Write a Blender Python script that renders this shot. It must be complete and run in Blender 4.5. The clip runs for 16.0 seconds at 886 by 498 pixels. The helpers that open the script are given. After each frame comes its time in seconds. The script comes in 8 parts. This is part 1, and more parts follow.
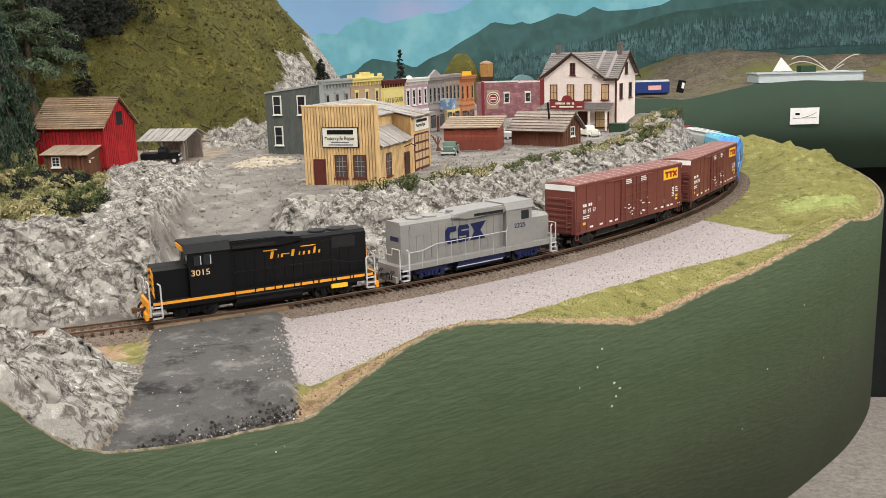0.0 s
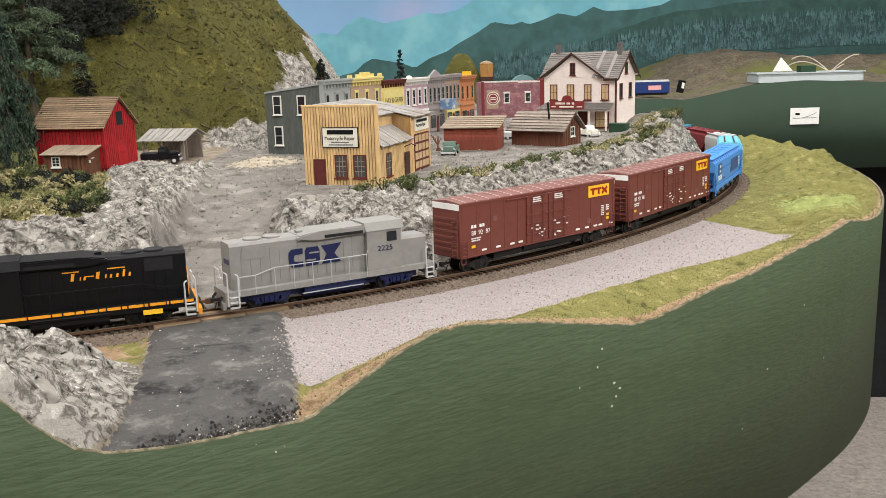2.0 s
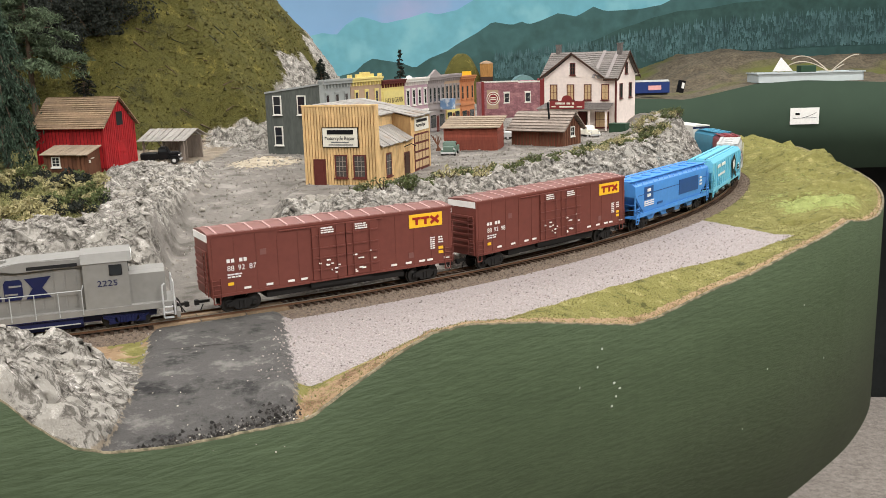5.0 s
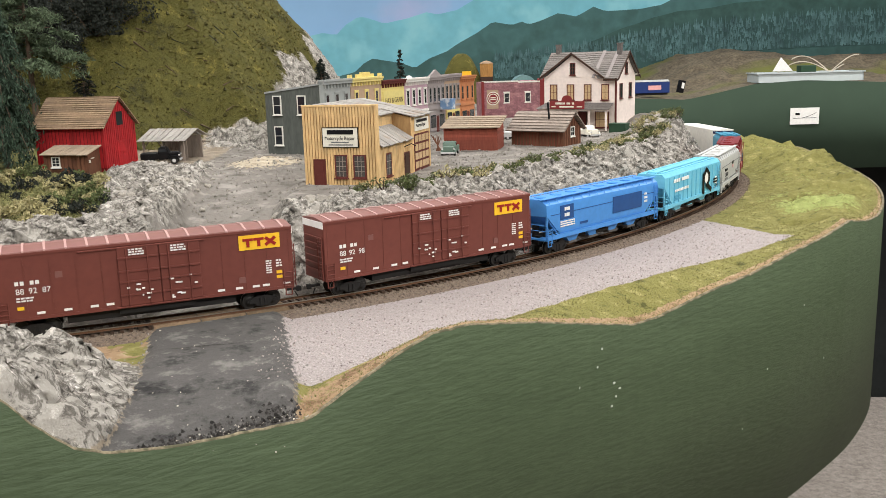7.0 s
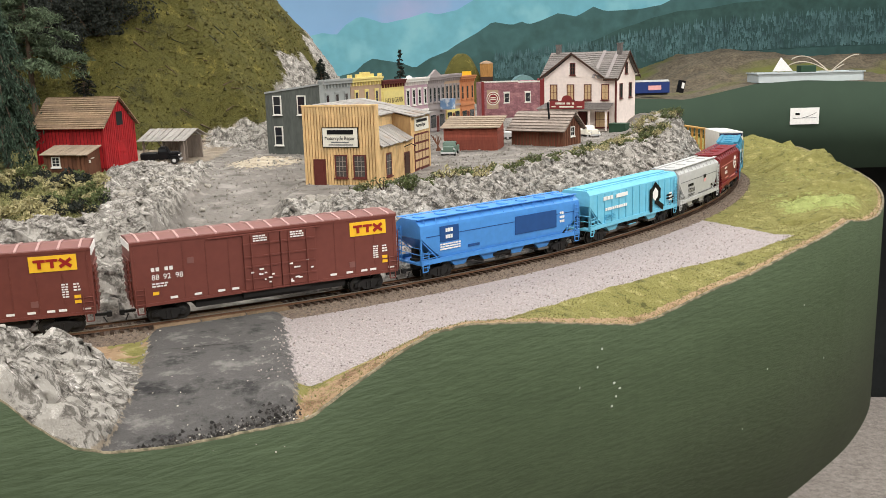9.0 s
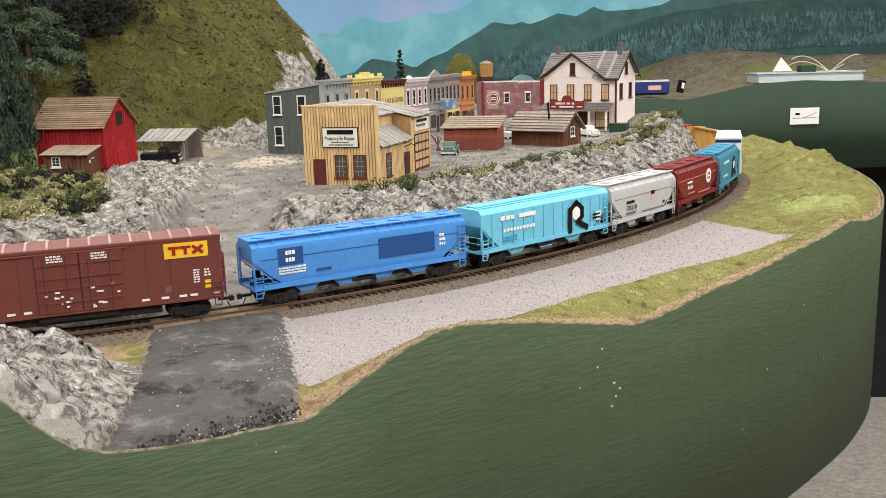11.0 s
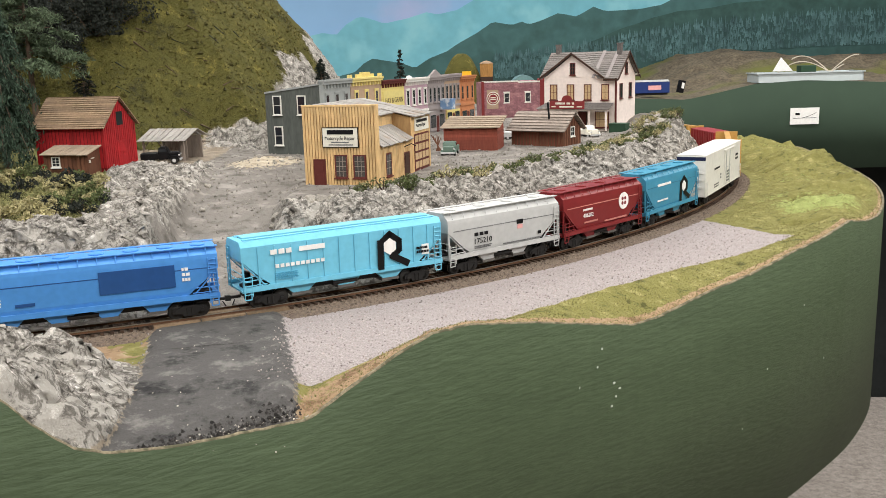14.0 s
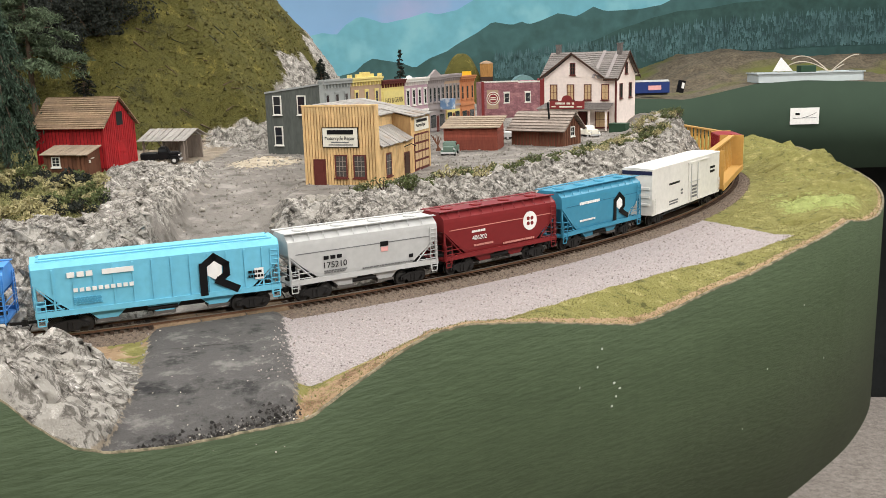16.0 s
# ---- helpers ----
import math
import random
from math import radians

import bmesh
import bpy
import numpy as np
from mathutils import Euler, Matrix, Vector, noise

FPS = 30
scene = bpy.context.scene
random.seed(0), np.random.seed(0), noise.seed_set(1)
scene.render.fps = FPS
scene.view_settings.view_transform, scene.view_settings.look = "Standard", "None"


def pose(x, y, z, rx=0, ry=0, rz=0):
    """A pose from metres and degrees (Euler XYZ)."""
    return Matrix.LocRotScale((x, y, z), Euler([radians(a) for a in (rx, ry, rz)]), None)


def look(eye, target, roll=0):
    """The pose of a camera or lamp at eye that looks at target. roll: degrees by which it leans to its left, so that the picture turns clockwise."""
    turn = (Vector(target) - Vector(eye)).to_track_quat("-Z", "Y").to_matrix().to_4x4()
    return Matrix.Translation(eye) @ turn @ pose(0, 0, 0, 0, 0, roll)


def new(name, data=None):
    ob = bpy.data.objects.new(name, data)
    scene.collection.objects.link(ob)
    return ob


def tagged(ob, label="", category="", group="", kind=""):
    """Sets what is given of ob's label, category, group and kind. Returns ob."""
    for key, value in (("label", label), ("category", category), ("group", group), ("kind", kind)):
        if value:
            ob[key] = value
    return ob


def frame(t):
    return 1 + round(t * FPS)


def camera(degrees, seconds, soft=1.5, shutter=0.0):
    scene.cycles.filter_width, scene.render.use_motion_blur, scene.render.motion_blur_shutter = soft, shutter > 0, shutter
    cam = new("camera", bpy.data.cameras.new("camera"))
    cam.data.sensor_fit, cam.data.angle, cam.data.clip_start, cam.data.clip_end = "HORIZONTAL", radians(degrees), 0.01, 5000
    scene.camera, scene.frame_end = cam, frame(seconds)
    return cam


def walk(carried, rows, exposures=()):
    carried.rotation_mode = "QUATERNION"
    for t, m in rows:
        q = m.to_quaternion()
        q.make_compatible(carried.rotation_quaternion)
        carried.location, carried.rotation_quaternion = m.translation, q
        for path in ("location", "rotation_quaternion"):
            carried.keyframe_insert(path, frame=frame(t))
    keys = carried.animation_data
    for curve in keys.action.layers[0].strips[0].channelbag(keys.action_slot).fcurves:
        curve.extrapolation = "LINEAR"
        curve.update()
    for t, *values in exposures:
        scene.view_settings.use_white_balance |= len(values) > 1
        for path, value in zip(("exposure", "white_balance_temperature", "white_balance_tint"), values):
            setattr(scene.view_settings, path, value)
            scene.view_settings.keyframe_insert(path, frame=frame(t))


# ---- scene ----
# A table-top railway: z = 0 is the top of the rails, one metre above the floor of the room.
cam = camera(51.16, 16.0, soft=0.7)
EYE = (0.0, 0.0, 0.1922)
VIEW = look(EYE, (0.0, 0.97877, 0.1922 - 0.20496), -1.685)
walk(cam, [(0.0, VIEW), (16.0, VIEW)], exposures=[(0.0, 0.0), (16.0, 0.0)])

# ---- light: a closed room with fluorescent troffers in its ceiling ----
FLOOR_Z, CEIL_Z = -1.05, 1.55
world = bpy.data.worlds.new("room_air")
scene.world = world
world.use_nodes = True
world.node_tree.nodes["Background"].inputs[0].default_value = (0.75, 0.8, 0.85, 1)
world.node_tree.nodes["Background"].inputs[1].default_value = 0.02
TROFFERS = [(x, y) for x in (-2.0, -0.2, 1.6) for y in (-1.0, 0.6, 2.3)]
for x, y in TROFFERS:
    lamp = bpy.data.lights.new("troffer_light", "AREA")
    lamp.shape, lamp.size, lamp.size_y, lamp.energy, lamp.color = "RECTANGLE", 1.15, 0.3, {-1.0: 41.0, 0.6: 21.0, 2.3: 26.5}[y] * ({-2.0: 0.75, -0.2: 0.4, 1.6: 2.1}[x] if y < 0 else 1.35 if x > 1 else 1.0), (1.0, 0.98, 0.95)
    new("troffer_light", lamp).matrix_world = pose(x, y, CEIL_Z - 0.03)


# ---- mesh helpers ----
def finish(ob, mat, smooth=False):
    for m in mat if isinstance(mat, (list, tuple)) else [mat]:
        ob.data.materials.append(m)
    if smooth:
        ob.data.polygons.foreach_set("use_smooth", [True] * len(ob.data.polygons))
    return ob


def part(name, bm, mat, parent=None, label="", smooth=False):
    me = bpy.data.meshes.new(name)
    bmesh.ops.recalc_face_normals(bm, faces=bm.faces)
    bm.to_mesh(me)
    bm.free()
    ob = finish(new(name, me), mat, smooth)
    if parent is not None:
        ob.parent = parent
    return tagged(ob, label)


def empty(name, m=None, parent=None, **tags):
    ob = new(name)
    ob.empty_display_size = 0.02
    if parent is not None:
        ob.parent = parent
    if m is not None:
        ob.matrix_basis = m
    return tagged(ob, **tags)


def box(bm, x0, x1, y0, y1, z0, z1, m=None, mat=0):
    c = [(x0, y0, z0), (x1, y0, z0), (x1, y1, z0), (x0, y1, z0), (x0, y0, z1), (x1, y0, z1), (x1, y1, z1), (x0, y1, z1)]
    v = [bm.verts.new(m @ Vector(p) if m else p) for p in c]
    fs = [bm.faces.new([v[i] for i in f]) for f in ((0, 3, 2, 1), (4, 5, 6, 7), (0, 1, 5, 4), (1, 2, 6, 5), (2, 3, 7, 6), (3, 0, 4, 7))]
    for f in fs:
        f.material_index = mat
    return v


def boxes(*dims, bevel=0.0):
    bm = bmesh.new()
    for q in dims:
        box(bm, *q)
    if bevel:
        bmesh.ops.bevel(bm, geom=bm.edges[:], offset=bevel, segments=2, affect="EDGES", profile=0.6)
    return bm


def prism(bm, pts, lo, hi, axis="x"):
    """A closed polygon of two coordinates pushed along one axis, from lo to hi."""
    put = {"x": lambda a, b, t: (t, a, b), "y": lambda a, b, t: (a, t, b), "z": lambda a, b, t: (a, b, t)}[axis]
    r0 = [bm.verts.new(put(a, b, lo)) for a, b in pts]
    r1 = [bm.verts.new(put(a, b, hi)) for a, b in pts]
    n = len(pts)
    bm.faces.new(r0)
    bm.faces.new(r1[::-1])
    for i in range(n):
        bm.faces.new((r0[i], r1[i], r1[(i + 1) % n], r0[(i + 1) % n]))


def prisms(pts, lo, hi, axis="x"):
    bm = bmesh.new()
    prism(bm, pts, lo, hi, axis)
    return bm


def rod(bm, p, q, r, seg=6, r2=None, caps=True):
    p, q = Vector(p), Vector(q)
    turn = (q - p).to_track_quat("Z", "Y").to_matrix()
    rings = []
    for c, rr in ((p, r), (q, r if r2 is None else r2)):
        rings.append([bm.verts.new(c + turn @ Vector((rr * math.cos(2 * math.pi * i / seg), rr * math.sin(2 * math.pi * i / seg), 0))) for i in range(seg)])
    for i in range(seg):
        bm.faces.new((rings[0][i], rings[0][(i + 1) % seg], rings[1][(i + 1) % seg], rings[1][i]))
    if caps:
        bm.faces.new(rings[0][::-1])
        bm.faces.new(rings[1])


def rods(*lines, r=0.0005, seg=5):
    bm = bmesh.new()
    for line in lines:
        for p, q in zip(line, line[1:]):
            rod(bm, p, q, r, seg)
    return bm


def lathe(bm, prof, at=(0, 0, 0), seg=16):
    """A turned shape: profile of (radius, height)."""
    rings = [[bm.verts.new((at[0] + r * math.cos(2 * math.pi * i / seg), at[1] + r * math.sin(2 * math.pi * i / seg), at[2] + z)) for i in range(seg)] for r, z in prof]
    for a, b in zip(rings, rings[1:]):
        for i in range(seg):
            bm.faces.new((a[i], a[(i + 1) % seg], b[(i + 1) % seg], b[i]))
    bm.faces.new(rings[0][::-1])
    bm.faces.new(rings[-1])


def lettering(name, body, size, m, mat, parent, wide=1.0, depth=0.0001, align="LEFT"):
    """Letters in the built-in font, turned into a mesh; m puts its x along the line and its y up."""
    cu = bpy.data.curves.new(name, "FONT")
    cu.body, cu.size, cu.extrude, cu.align_x = body, size, depth, align
    tmp = bpy.data.objects.new(name, cu)
    me = bpy.data.meshes.new_from_object(tmp)
    bpy.data.objects.remove(tmp)
    me.transform(m @ Matrix.Diagonal((wide, 1, 1, 1)))
    ob = finish(new(name, me), mat)
    ob.parent = parent
    return ob


def stroke(bm, pts, w, y, depth=0.0003):
    """A flat band along a line of (x, z) points on the plane y."""
    for (x0, z0), (x1, z1) in zip(pts, pts[1:]):
        d = Vector((x1 - x0, z1 - z0)).normalized()
        nx, nz = -d.y * w / 2, d.x * w / 2
        ex, ez = d.x * w * 0.35, d.y * w * 0.35
        prism(bm, [(x0 + nx - ex, z0 + nz - ez), (x1 + nx + ex, z1 + nz + ez), (x1 - nx + ex, z1 - nz + ez), (x0 - nx - ex, z0 - nz - ez)], y, y - depth, "y")


# ---- materials ----
def rgb(r, g, b):
    """Linear colour from the 0 to 255 numbers of a paint chart."""
    return tuple((c / 12.92 if c <= 0.04045 else ((c + 0.055) / 1.055) ** 2.4) for c in (r / 255, g / 255, b / 255))


def material(name, base, rough=0.7, metal=0.0, spread=0.25, scale=60.0, bump=0.0, bump_scale=None, spots=None, spot_scale=20.0, spot_at=0.6, stretch=(1, 1, 1), island=0.0, spec=0.3, coords="Object", fine=4.0, tilt=(0, 0, 0)):
    """A base colour broken up at two scales, with relief, an optional second colour in patches, and a shift from piece to piece."""
    mat = bpy.data.materials.new(name)
    mat.use_nodes = True
    nt = mat.node_tree
    bsdf = nt.nodes["Principled BSDF"]
    bsdf.inputs["Roughness"].default_value = rough
    bsdf.inputs["Metallic"].default_value = metal
    bsdf.inputs["Specular IOR Level"].default_value = spec
    tc = nt.nodes.new("ShaderNodeTexCoord")
    mp = nt.nodes.new("ShaderNodeMapping")
    mp.inputs["Scale"].default_value = stretch
    mp.inputs["Rotation"].default_value = [radians(a) for a in tilt]
    nt.links.new(tc.outputs[coords], mp.inputs[0])

    def noise_node(sc, detail=5):
        n = nt.nodes.new("ShaderNodeTexNoise")
        n.inputs["Scale"].default_value, n.inputs["Detail"].default_value = sc, detail
        nt.links.new(mp.outputs[0], n.inputs["Vector"])
        return n

    big, small = noise_node(scale), noise_node(scale * fine, 3)
    add = nt.nodes.new("ShaderNodeMath")
    add.operation = "MULTIPLY_ADD"
    nt.links.new(small.outputs["Fac"], add.inputs[0])
    add.inputs[1].default_value = 0.5
    half = nt.nodes.new("ShaderNodeMath")
    half.operation = "MULTIPLY"
    half.inputs[1].default_value = 0.5
    nt.links.new(big.outputs["Fac"], half.inputs[0])
    nt.links.new(half.outputs[0], add.inputs[2])
    ramp = nt.nodes.new("ShaderNodeValToRGB")
    ramp.color_ramp.elements[0].position, ramp.color_ramp.elements[1].position = 0.32, 0.68
    ramp.color_ramp.elements[0].color = (*[c * (1 - spread) for c in base], 1)
    ramp.color_ramp.elements[1].color = (*[min(1, c * (1 + spread)) for c in base], 1)
    nt.links.new(add.outputs[0], ramp.inputs[0])
    col = ramp.outputs[0]
    if spots:
        sp = noise_node(spot_scale, 6)
        sr = nt.nodes.new("ShaderNodeValToRGB")
        sr.color_ramp.elements[0].position, sr.color_ramp.elements[1].position = spot_at - 0.06, spot_at + 0.06
        nt.links.new(sp.outputs["Fac"], sr.inputs[0])
        mix = nt.nodes.new("ShaderNodeMixRGB")
        nt.links.new(sr.outputs[0], mix.inputs[0])
        nt.links.new(col, mix.inputs[1])
        mix.inputs[2].default_value = (*spots, 1)
        col = mix.outputs[0]
    if island:
        geo = nt.nodes.new("ShaderNodeNewGeometry")
        info = nt.nodes.new("ShaderNodeObjectInfo")
        both = nt.nodes.new("ShaderNodeMath")
        nt.links.new(geo.outputs["Random Per Island"], both.inputs[0])
        nt.links.new(info.outputs["Random"], both.inputs[1])
        fract = nt.nodes.new("ShaderNodeMath")
        fract.operation = "FRACT"
        nt.links.new(both.outputs[0], fract.inputs[0])
        rng = nt.nodes.new("ShaderNodeMapRange")
        rng.inputs[3].default_value, rng.inputs[4].default_value = 1 - island, 1 + island
        nt.links.new(fract.outputs[0], rng.inputs[0])
        hsv = nt.nodes.new("ShaderNodeHueSaturation")
        nt.links.new(rng.outputs[0], hsv.inputs["Value"])
        nt.links.new(col, hsv.inputs["Color"])
        col = hsv.outputs[0]
    nt.links.new(col, bsdf.inputs["Base Color"])
    if bump:
        bn = noise_node(bump_scale or scale * 3, 6)
        bp = nt.nodes.new("ShaderNodeBump")
        bp.inputs["Strength"].default_value, bp.inputs["Distance"].default_value = bump, 0.002
        nt.links.new(bn.outputs["Fac"], bp.inputs["Height"])
        nt.links.new(bp.outputs[0], bsdf.inputs["Normal"])
    return mat


def paint(name, r, g, b, rough=0.45, **k):
    k.setdefault("spread", 0.08)
    k.setdefault("scale", 45)
    return material(name, rgb(r, g, b), rough, **k)


M = {}
M["ballast"] = material("brown_ballast", rgb(116, 102, 90), 0.95, spread=0.45, scale=400, bump=0.8, bump_scale=700, island=0.5)
M["fascia"] = material("dark_green_fascia_paint", rgb(72, 85, 62), 0.62, spread=0.14, scale=14, bump=0.5, bump_scale=210, stretch=(0.35, 0.35, 1.6), tilt=(0, -12, 0), fine=9, spec=0.22)
M["fascia_edge"] = material("raw_board_edge", rgb(122, 112, 92), 0.95, spread=0.45, scale=190, spots=rgb(80, 78, 60), spot_scale=110, spot_at=0.54)
M["carpet"] = material("grey_carpet", rgb(146, 138, 131), 1.0, spread=0.45, scale=70, bump=0.8, bump_scale=500, fine=5)
M["cloth_and_shade_black"] = material("black_skirt_cloth_and_door_shade", (0.012, 0.014, 0.014), 0.95, spread=0.2, scale=20)
# wall and ceiling tones are greyed to weaken the room's fill light
M["wall"] = material("greyed_wall_paint", rgb(128, 124, 116), 0.9, spread=0.03, scale=3)
M["ceiling"] = material("ceiling_tile", rgb(150, 148, 144), 0.95, spread=0.04, scale=200)
M["steel"] = material("bright_rail_head", (0.32, 0.29, 0.25), 0.35, 0.85, spread=0.15, scale=90)
M["rust"] = material("rusty_rail_web", rgb(98, 70, 50), 0.8, spread=0.25, scale=200)
M["tie"] = material("brown_tie", rgb(70, 54, 42), 0.9, spread=0.3, scale=300, island=0.25)
M["black"] = paint("satin_black_paint", 15, 15, 17, 0.5, spec=0.2)
M["underframe"] = paint("dark_underframe", 34, 32, 31, 0.7)
M["wheel"] = material("blackened_wheel", (0.03, 0.028, 0.026), 0.5, 0.3, spread=0.2, scale=200)
M["tread"] = material("bright_wheel_tread", (0.5, 0.48, 0.45), 0.35, 0.9, spread=0.1, scale=200)
M["white"] = paint("white_lettering", 232, 230, 226, 0.6)
M["yellow"] = paint("golden_yellow_paint", 242, 190, 48, 0.5)
M["orange"] = paint("orange_gold_paint", 236, 158, 44, 0.5)
M["glass"] = material("dark_window_glass", (0.02, 0.024, 0.028), 0.08, spread=0.1, scale=30, spec=0.6)
M["backdrop"] = material("backdrop_sky_paint", rgb(146, 186, 226), 0.95, spread=0.08, scale=0.9, spots=rgb(184, 188, 226), spot_scale=1.4, spot_at=0.52)


# ---- track plan: curvature by distance along the rails, the train runs towards smaller distances ----
S = np.linspace(-1.5, 3.6, 1021)
KAPPA = np.interp(S, [-1.5, -0.6, -0.35, -0.1, 0.15, 0.4, 0.65, 0.85, 1.0, 1.2, 1.35, 1.5, 1.62, 3.6], [0.0, 0.3, 1.06, 1.06, 0.754, 0.93, 0.70, 0.95, 0.95, 0.75, 1.4, 2.2, 0.1, 0.05])
STEP = S[1] - S[0]
ZERO = int(np.argmin(abs(S)))


def running(v):
    out = np.concatenate([[0], np.cumsum((v[1:] + v[:-1]) / 2 * STEP)])
    return out - out[ZERO]


HEAD = running(KAPPA) + 0.3089
TX, TY = running(np.cos(HEAD)) - 0.3268, running(np.sin(HEAD)) + 0.6488


def rail(s, off=0.0):
    """Plan point at s; off metres to the far side (left of the direction of growing s)."""
    h = np.interp(s, S, HEAD)
    return np.interp(s, S, TX) - off * np.sin(h), np.interp(s, S, TY) + off * np.cos(h)


def grade(s):
    """The line falls a little on the far side of the bend."""
    return -0.015 * smooth(1.05, 1.45, s)


def smooth(a, b, x):
    t = np.clip((np.asarray(x, float) - a) / (b - a), 0, 1)
    return t * t * (3 - 2 * t)


# ---- front edge of the layout: its plan, and the height of its cut top ----
GX = np.linspace(-1.3, 0.69, 500)
EDGE = np.interp(GX, [-1.3, -0.9, -0.6, -0.42, -0.3, -0.18, -0.03, 0.07, 0.2, 0.34, 0.46, 0.54, 0.6, 0.65, 0.69], [0.24, 0.30, 0.345, 0.37, 0.40, 0.462, 0.575, 0.66, 0.762, 0.875, 1.0, 1.115, 1.25, 1.45, 1.77])
kern = np.hanning(31) / np.hanning(31).sum()
EDGE = np.convolve(np.pad(EDGE, 15, mode="edge"), kern, "valid")
EDGE[GX > 0.655] = np.interp(GX[GX > 0.655], [0.655, 0.69], [EDGE[GX <= 0.655][-1], 1.77])
TOPX = [-1.3, -0.6, -0.35, -0.27, -0.224, -0.212, -0.197, -0.183, -0.155, -0.128, -0.105, -0.088, -0.08, -0.072, -0.055, -0.033, -0.011, 0.016, 0.068, 0.115, 0.152, 0.175, 0.23, 0.283, 0.336, 0.391, 0.433, 0.475, 0.516, 0.56, 0.6, 0.69]
TOPZ = [0.05, 0.06, 0.06, 0.05, 0.032, 0.014, -0.002, -0.009, -0.015, -0.018, -0.02, -0.022, -0.019, -0.014, -0.006, 0.004, 0.012, 0.011, -0.002, -0.016, -0.026, -0.026, -0.017, -0.012, -0.003, 0.001, 0.007, -0.003, -0.008, -0.004, 0.0, 0.0]


def edge_y(x):
    return np.interp(x, GX, EDGE)


def edge_z(x):
    return np.interp(x, TOPX, TOPZ)


def back_y(x):
    return np.interp(x, [-1.3, 0.2, 0.45, 0.6, 0.69], [2.9, 2.9, 2.5, 2.1, 1.78])


SHUFFLE = np.random.default_rng(12).permutation(256)
SHUFFLE = np.concatenate([SHUFFLE, SHUFFLE, SHUFFLE])
GRADS = np.array([(1, 1, 0), (-1, 1, 0), (1, -1, 0), (-1, -1, 0), (1, 0, 1), (-1, 0, 1), (1, 0, -1), (-1, 0, -1), (0, 1, 1), (0, -1, 1), (0, 1, -1), (0, -1, -1)], float)


def grain(x, y, w):
    """Gradient noise at many plan points at once; w picks the slice."""
    xf, yf, wi = np.floor(x), np.floor(y), int(math.floor(w))
    u, v, t = x - xf, y - yf, w - wi
    xi, yi = xf.astype(int) & 255, yf.astype(int) & 255
    fade = lambda a: a * a * a * (a * (a * 6 - 15) + 10)
    fu, fv, ft = fade(u), fade(v), fade(t)
    out = np.zeros(len(x))
    for dx in (0, 1):
        for dy in (0, 1):
            for dw in (0, 1):
                g = GRADS[SHUFFLE[SHUFFLE[SHUFFLE[(xi + dx) & 255] + ((yi + dy) & 255)] + ((wi + dw) & 255)] % 12]
                share = (fu if dx else 1 - fu) * (fv if dy else 1 - fv) * (ft if dw else 1 - ft)
                out += share * (g[:, 0] * (u - dx) + g[:, 1] * (v - dy) + g[:, 2] * (t - dw))
    return out


def fbm(x, y, scale, octaves=4, seed=0.0):
    out = np.zeros(len(x))
    amp = 1.0
    for o in range(octaves):
        out += amp * grain(x * scale + seed, y * scale - seed, seed * 0.7 + 1.3 * o + 0.4)
        scale *= 2.1
        amp *= 0.5
    return out


def ridged(x, y, scale, octaves=4, seed=0.0):
    out = np.zeros(len(x))
    amp = 1.0
    for o in range(octaves):
        out += amp * (1 - 2 * abs(grain(x * scale + seed, y * scale * 0.8 - seed, seed + 2.3 * o + 0.4)))
        scale *= 2.1
        amp *= 0.5
    return out


ROAD = [(-0.136, 0.44, -0.016), (-0.138, 0.50, -0.012), (-0.147, 0.56, -0.006), (-0.159, 0.62, -0.004), (-0.176, 0.69, -0.003), (-0.182, 0.72, -0.003), (-0.205, 0.82, 0.004), (-0.222, 0.92, 0.018), (-0.232, 1.02, 0.033), (-0.232, 1.12, 0.045), (-0.228, 1.25, 0.05), (-0.20, 1.45, 0.05)]


def far_of_track(x, y):
    """Signed distance from the track's centre line, positive on its far (town) side, and the distance along it."""
    use = slice(ZERO - 220, ZERO + 700, 3)
    px, py, ph, ps = TX[use], TY[use], HEAD[use], S[use]
    dist, along = np.empty(len(x)), np.empty(len(x))
    for i in range(0, len(x), 4000):
        dx, dy = x[i:i + 4000, None] - px, y[i:i + 4000, None] - py
        j = np.argmin(dx * dx + dy * dy, axis=1)
        k = np.arange(len(j))
        side = -dx[k, j] * np.sin(ph[j]) + dy[k, j] * np.cos(ph[j])
        dist[i:i + 4000] = np.sign(side) * np.hypot(dx[k, j], dy[k, j])
        along[i:i + 4000] = ps[j]
    return dist, along


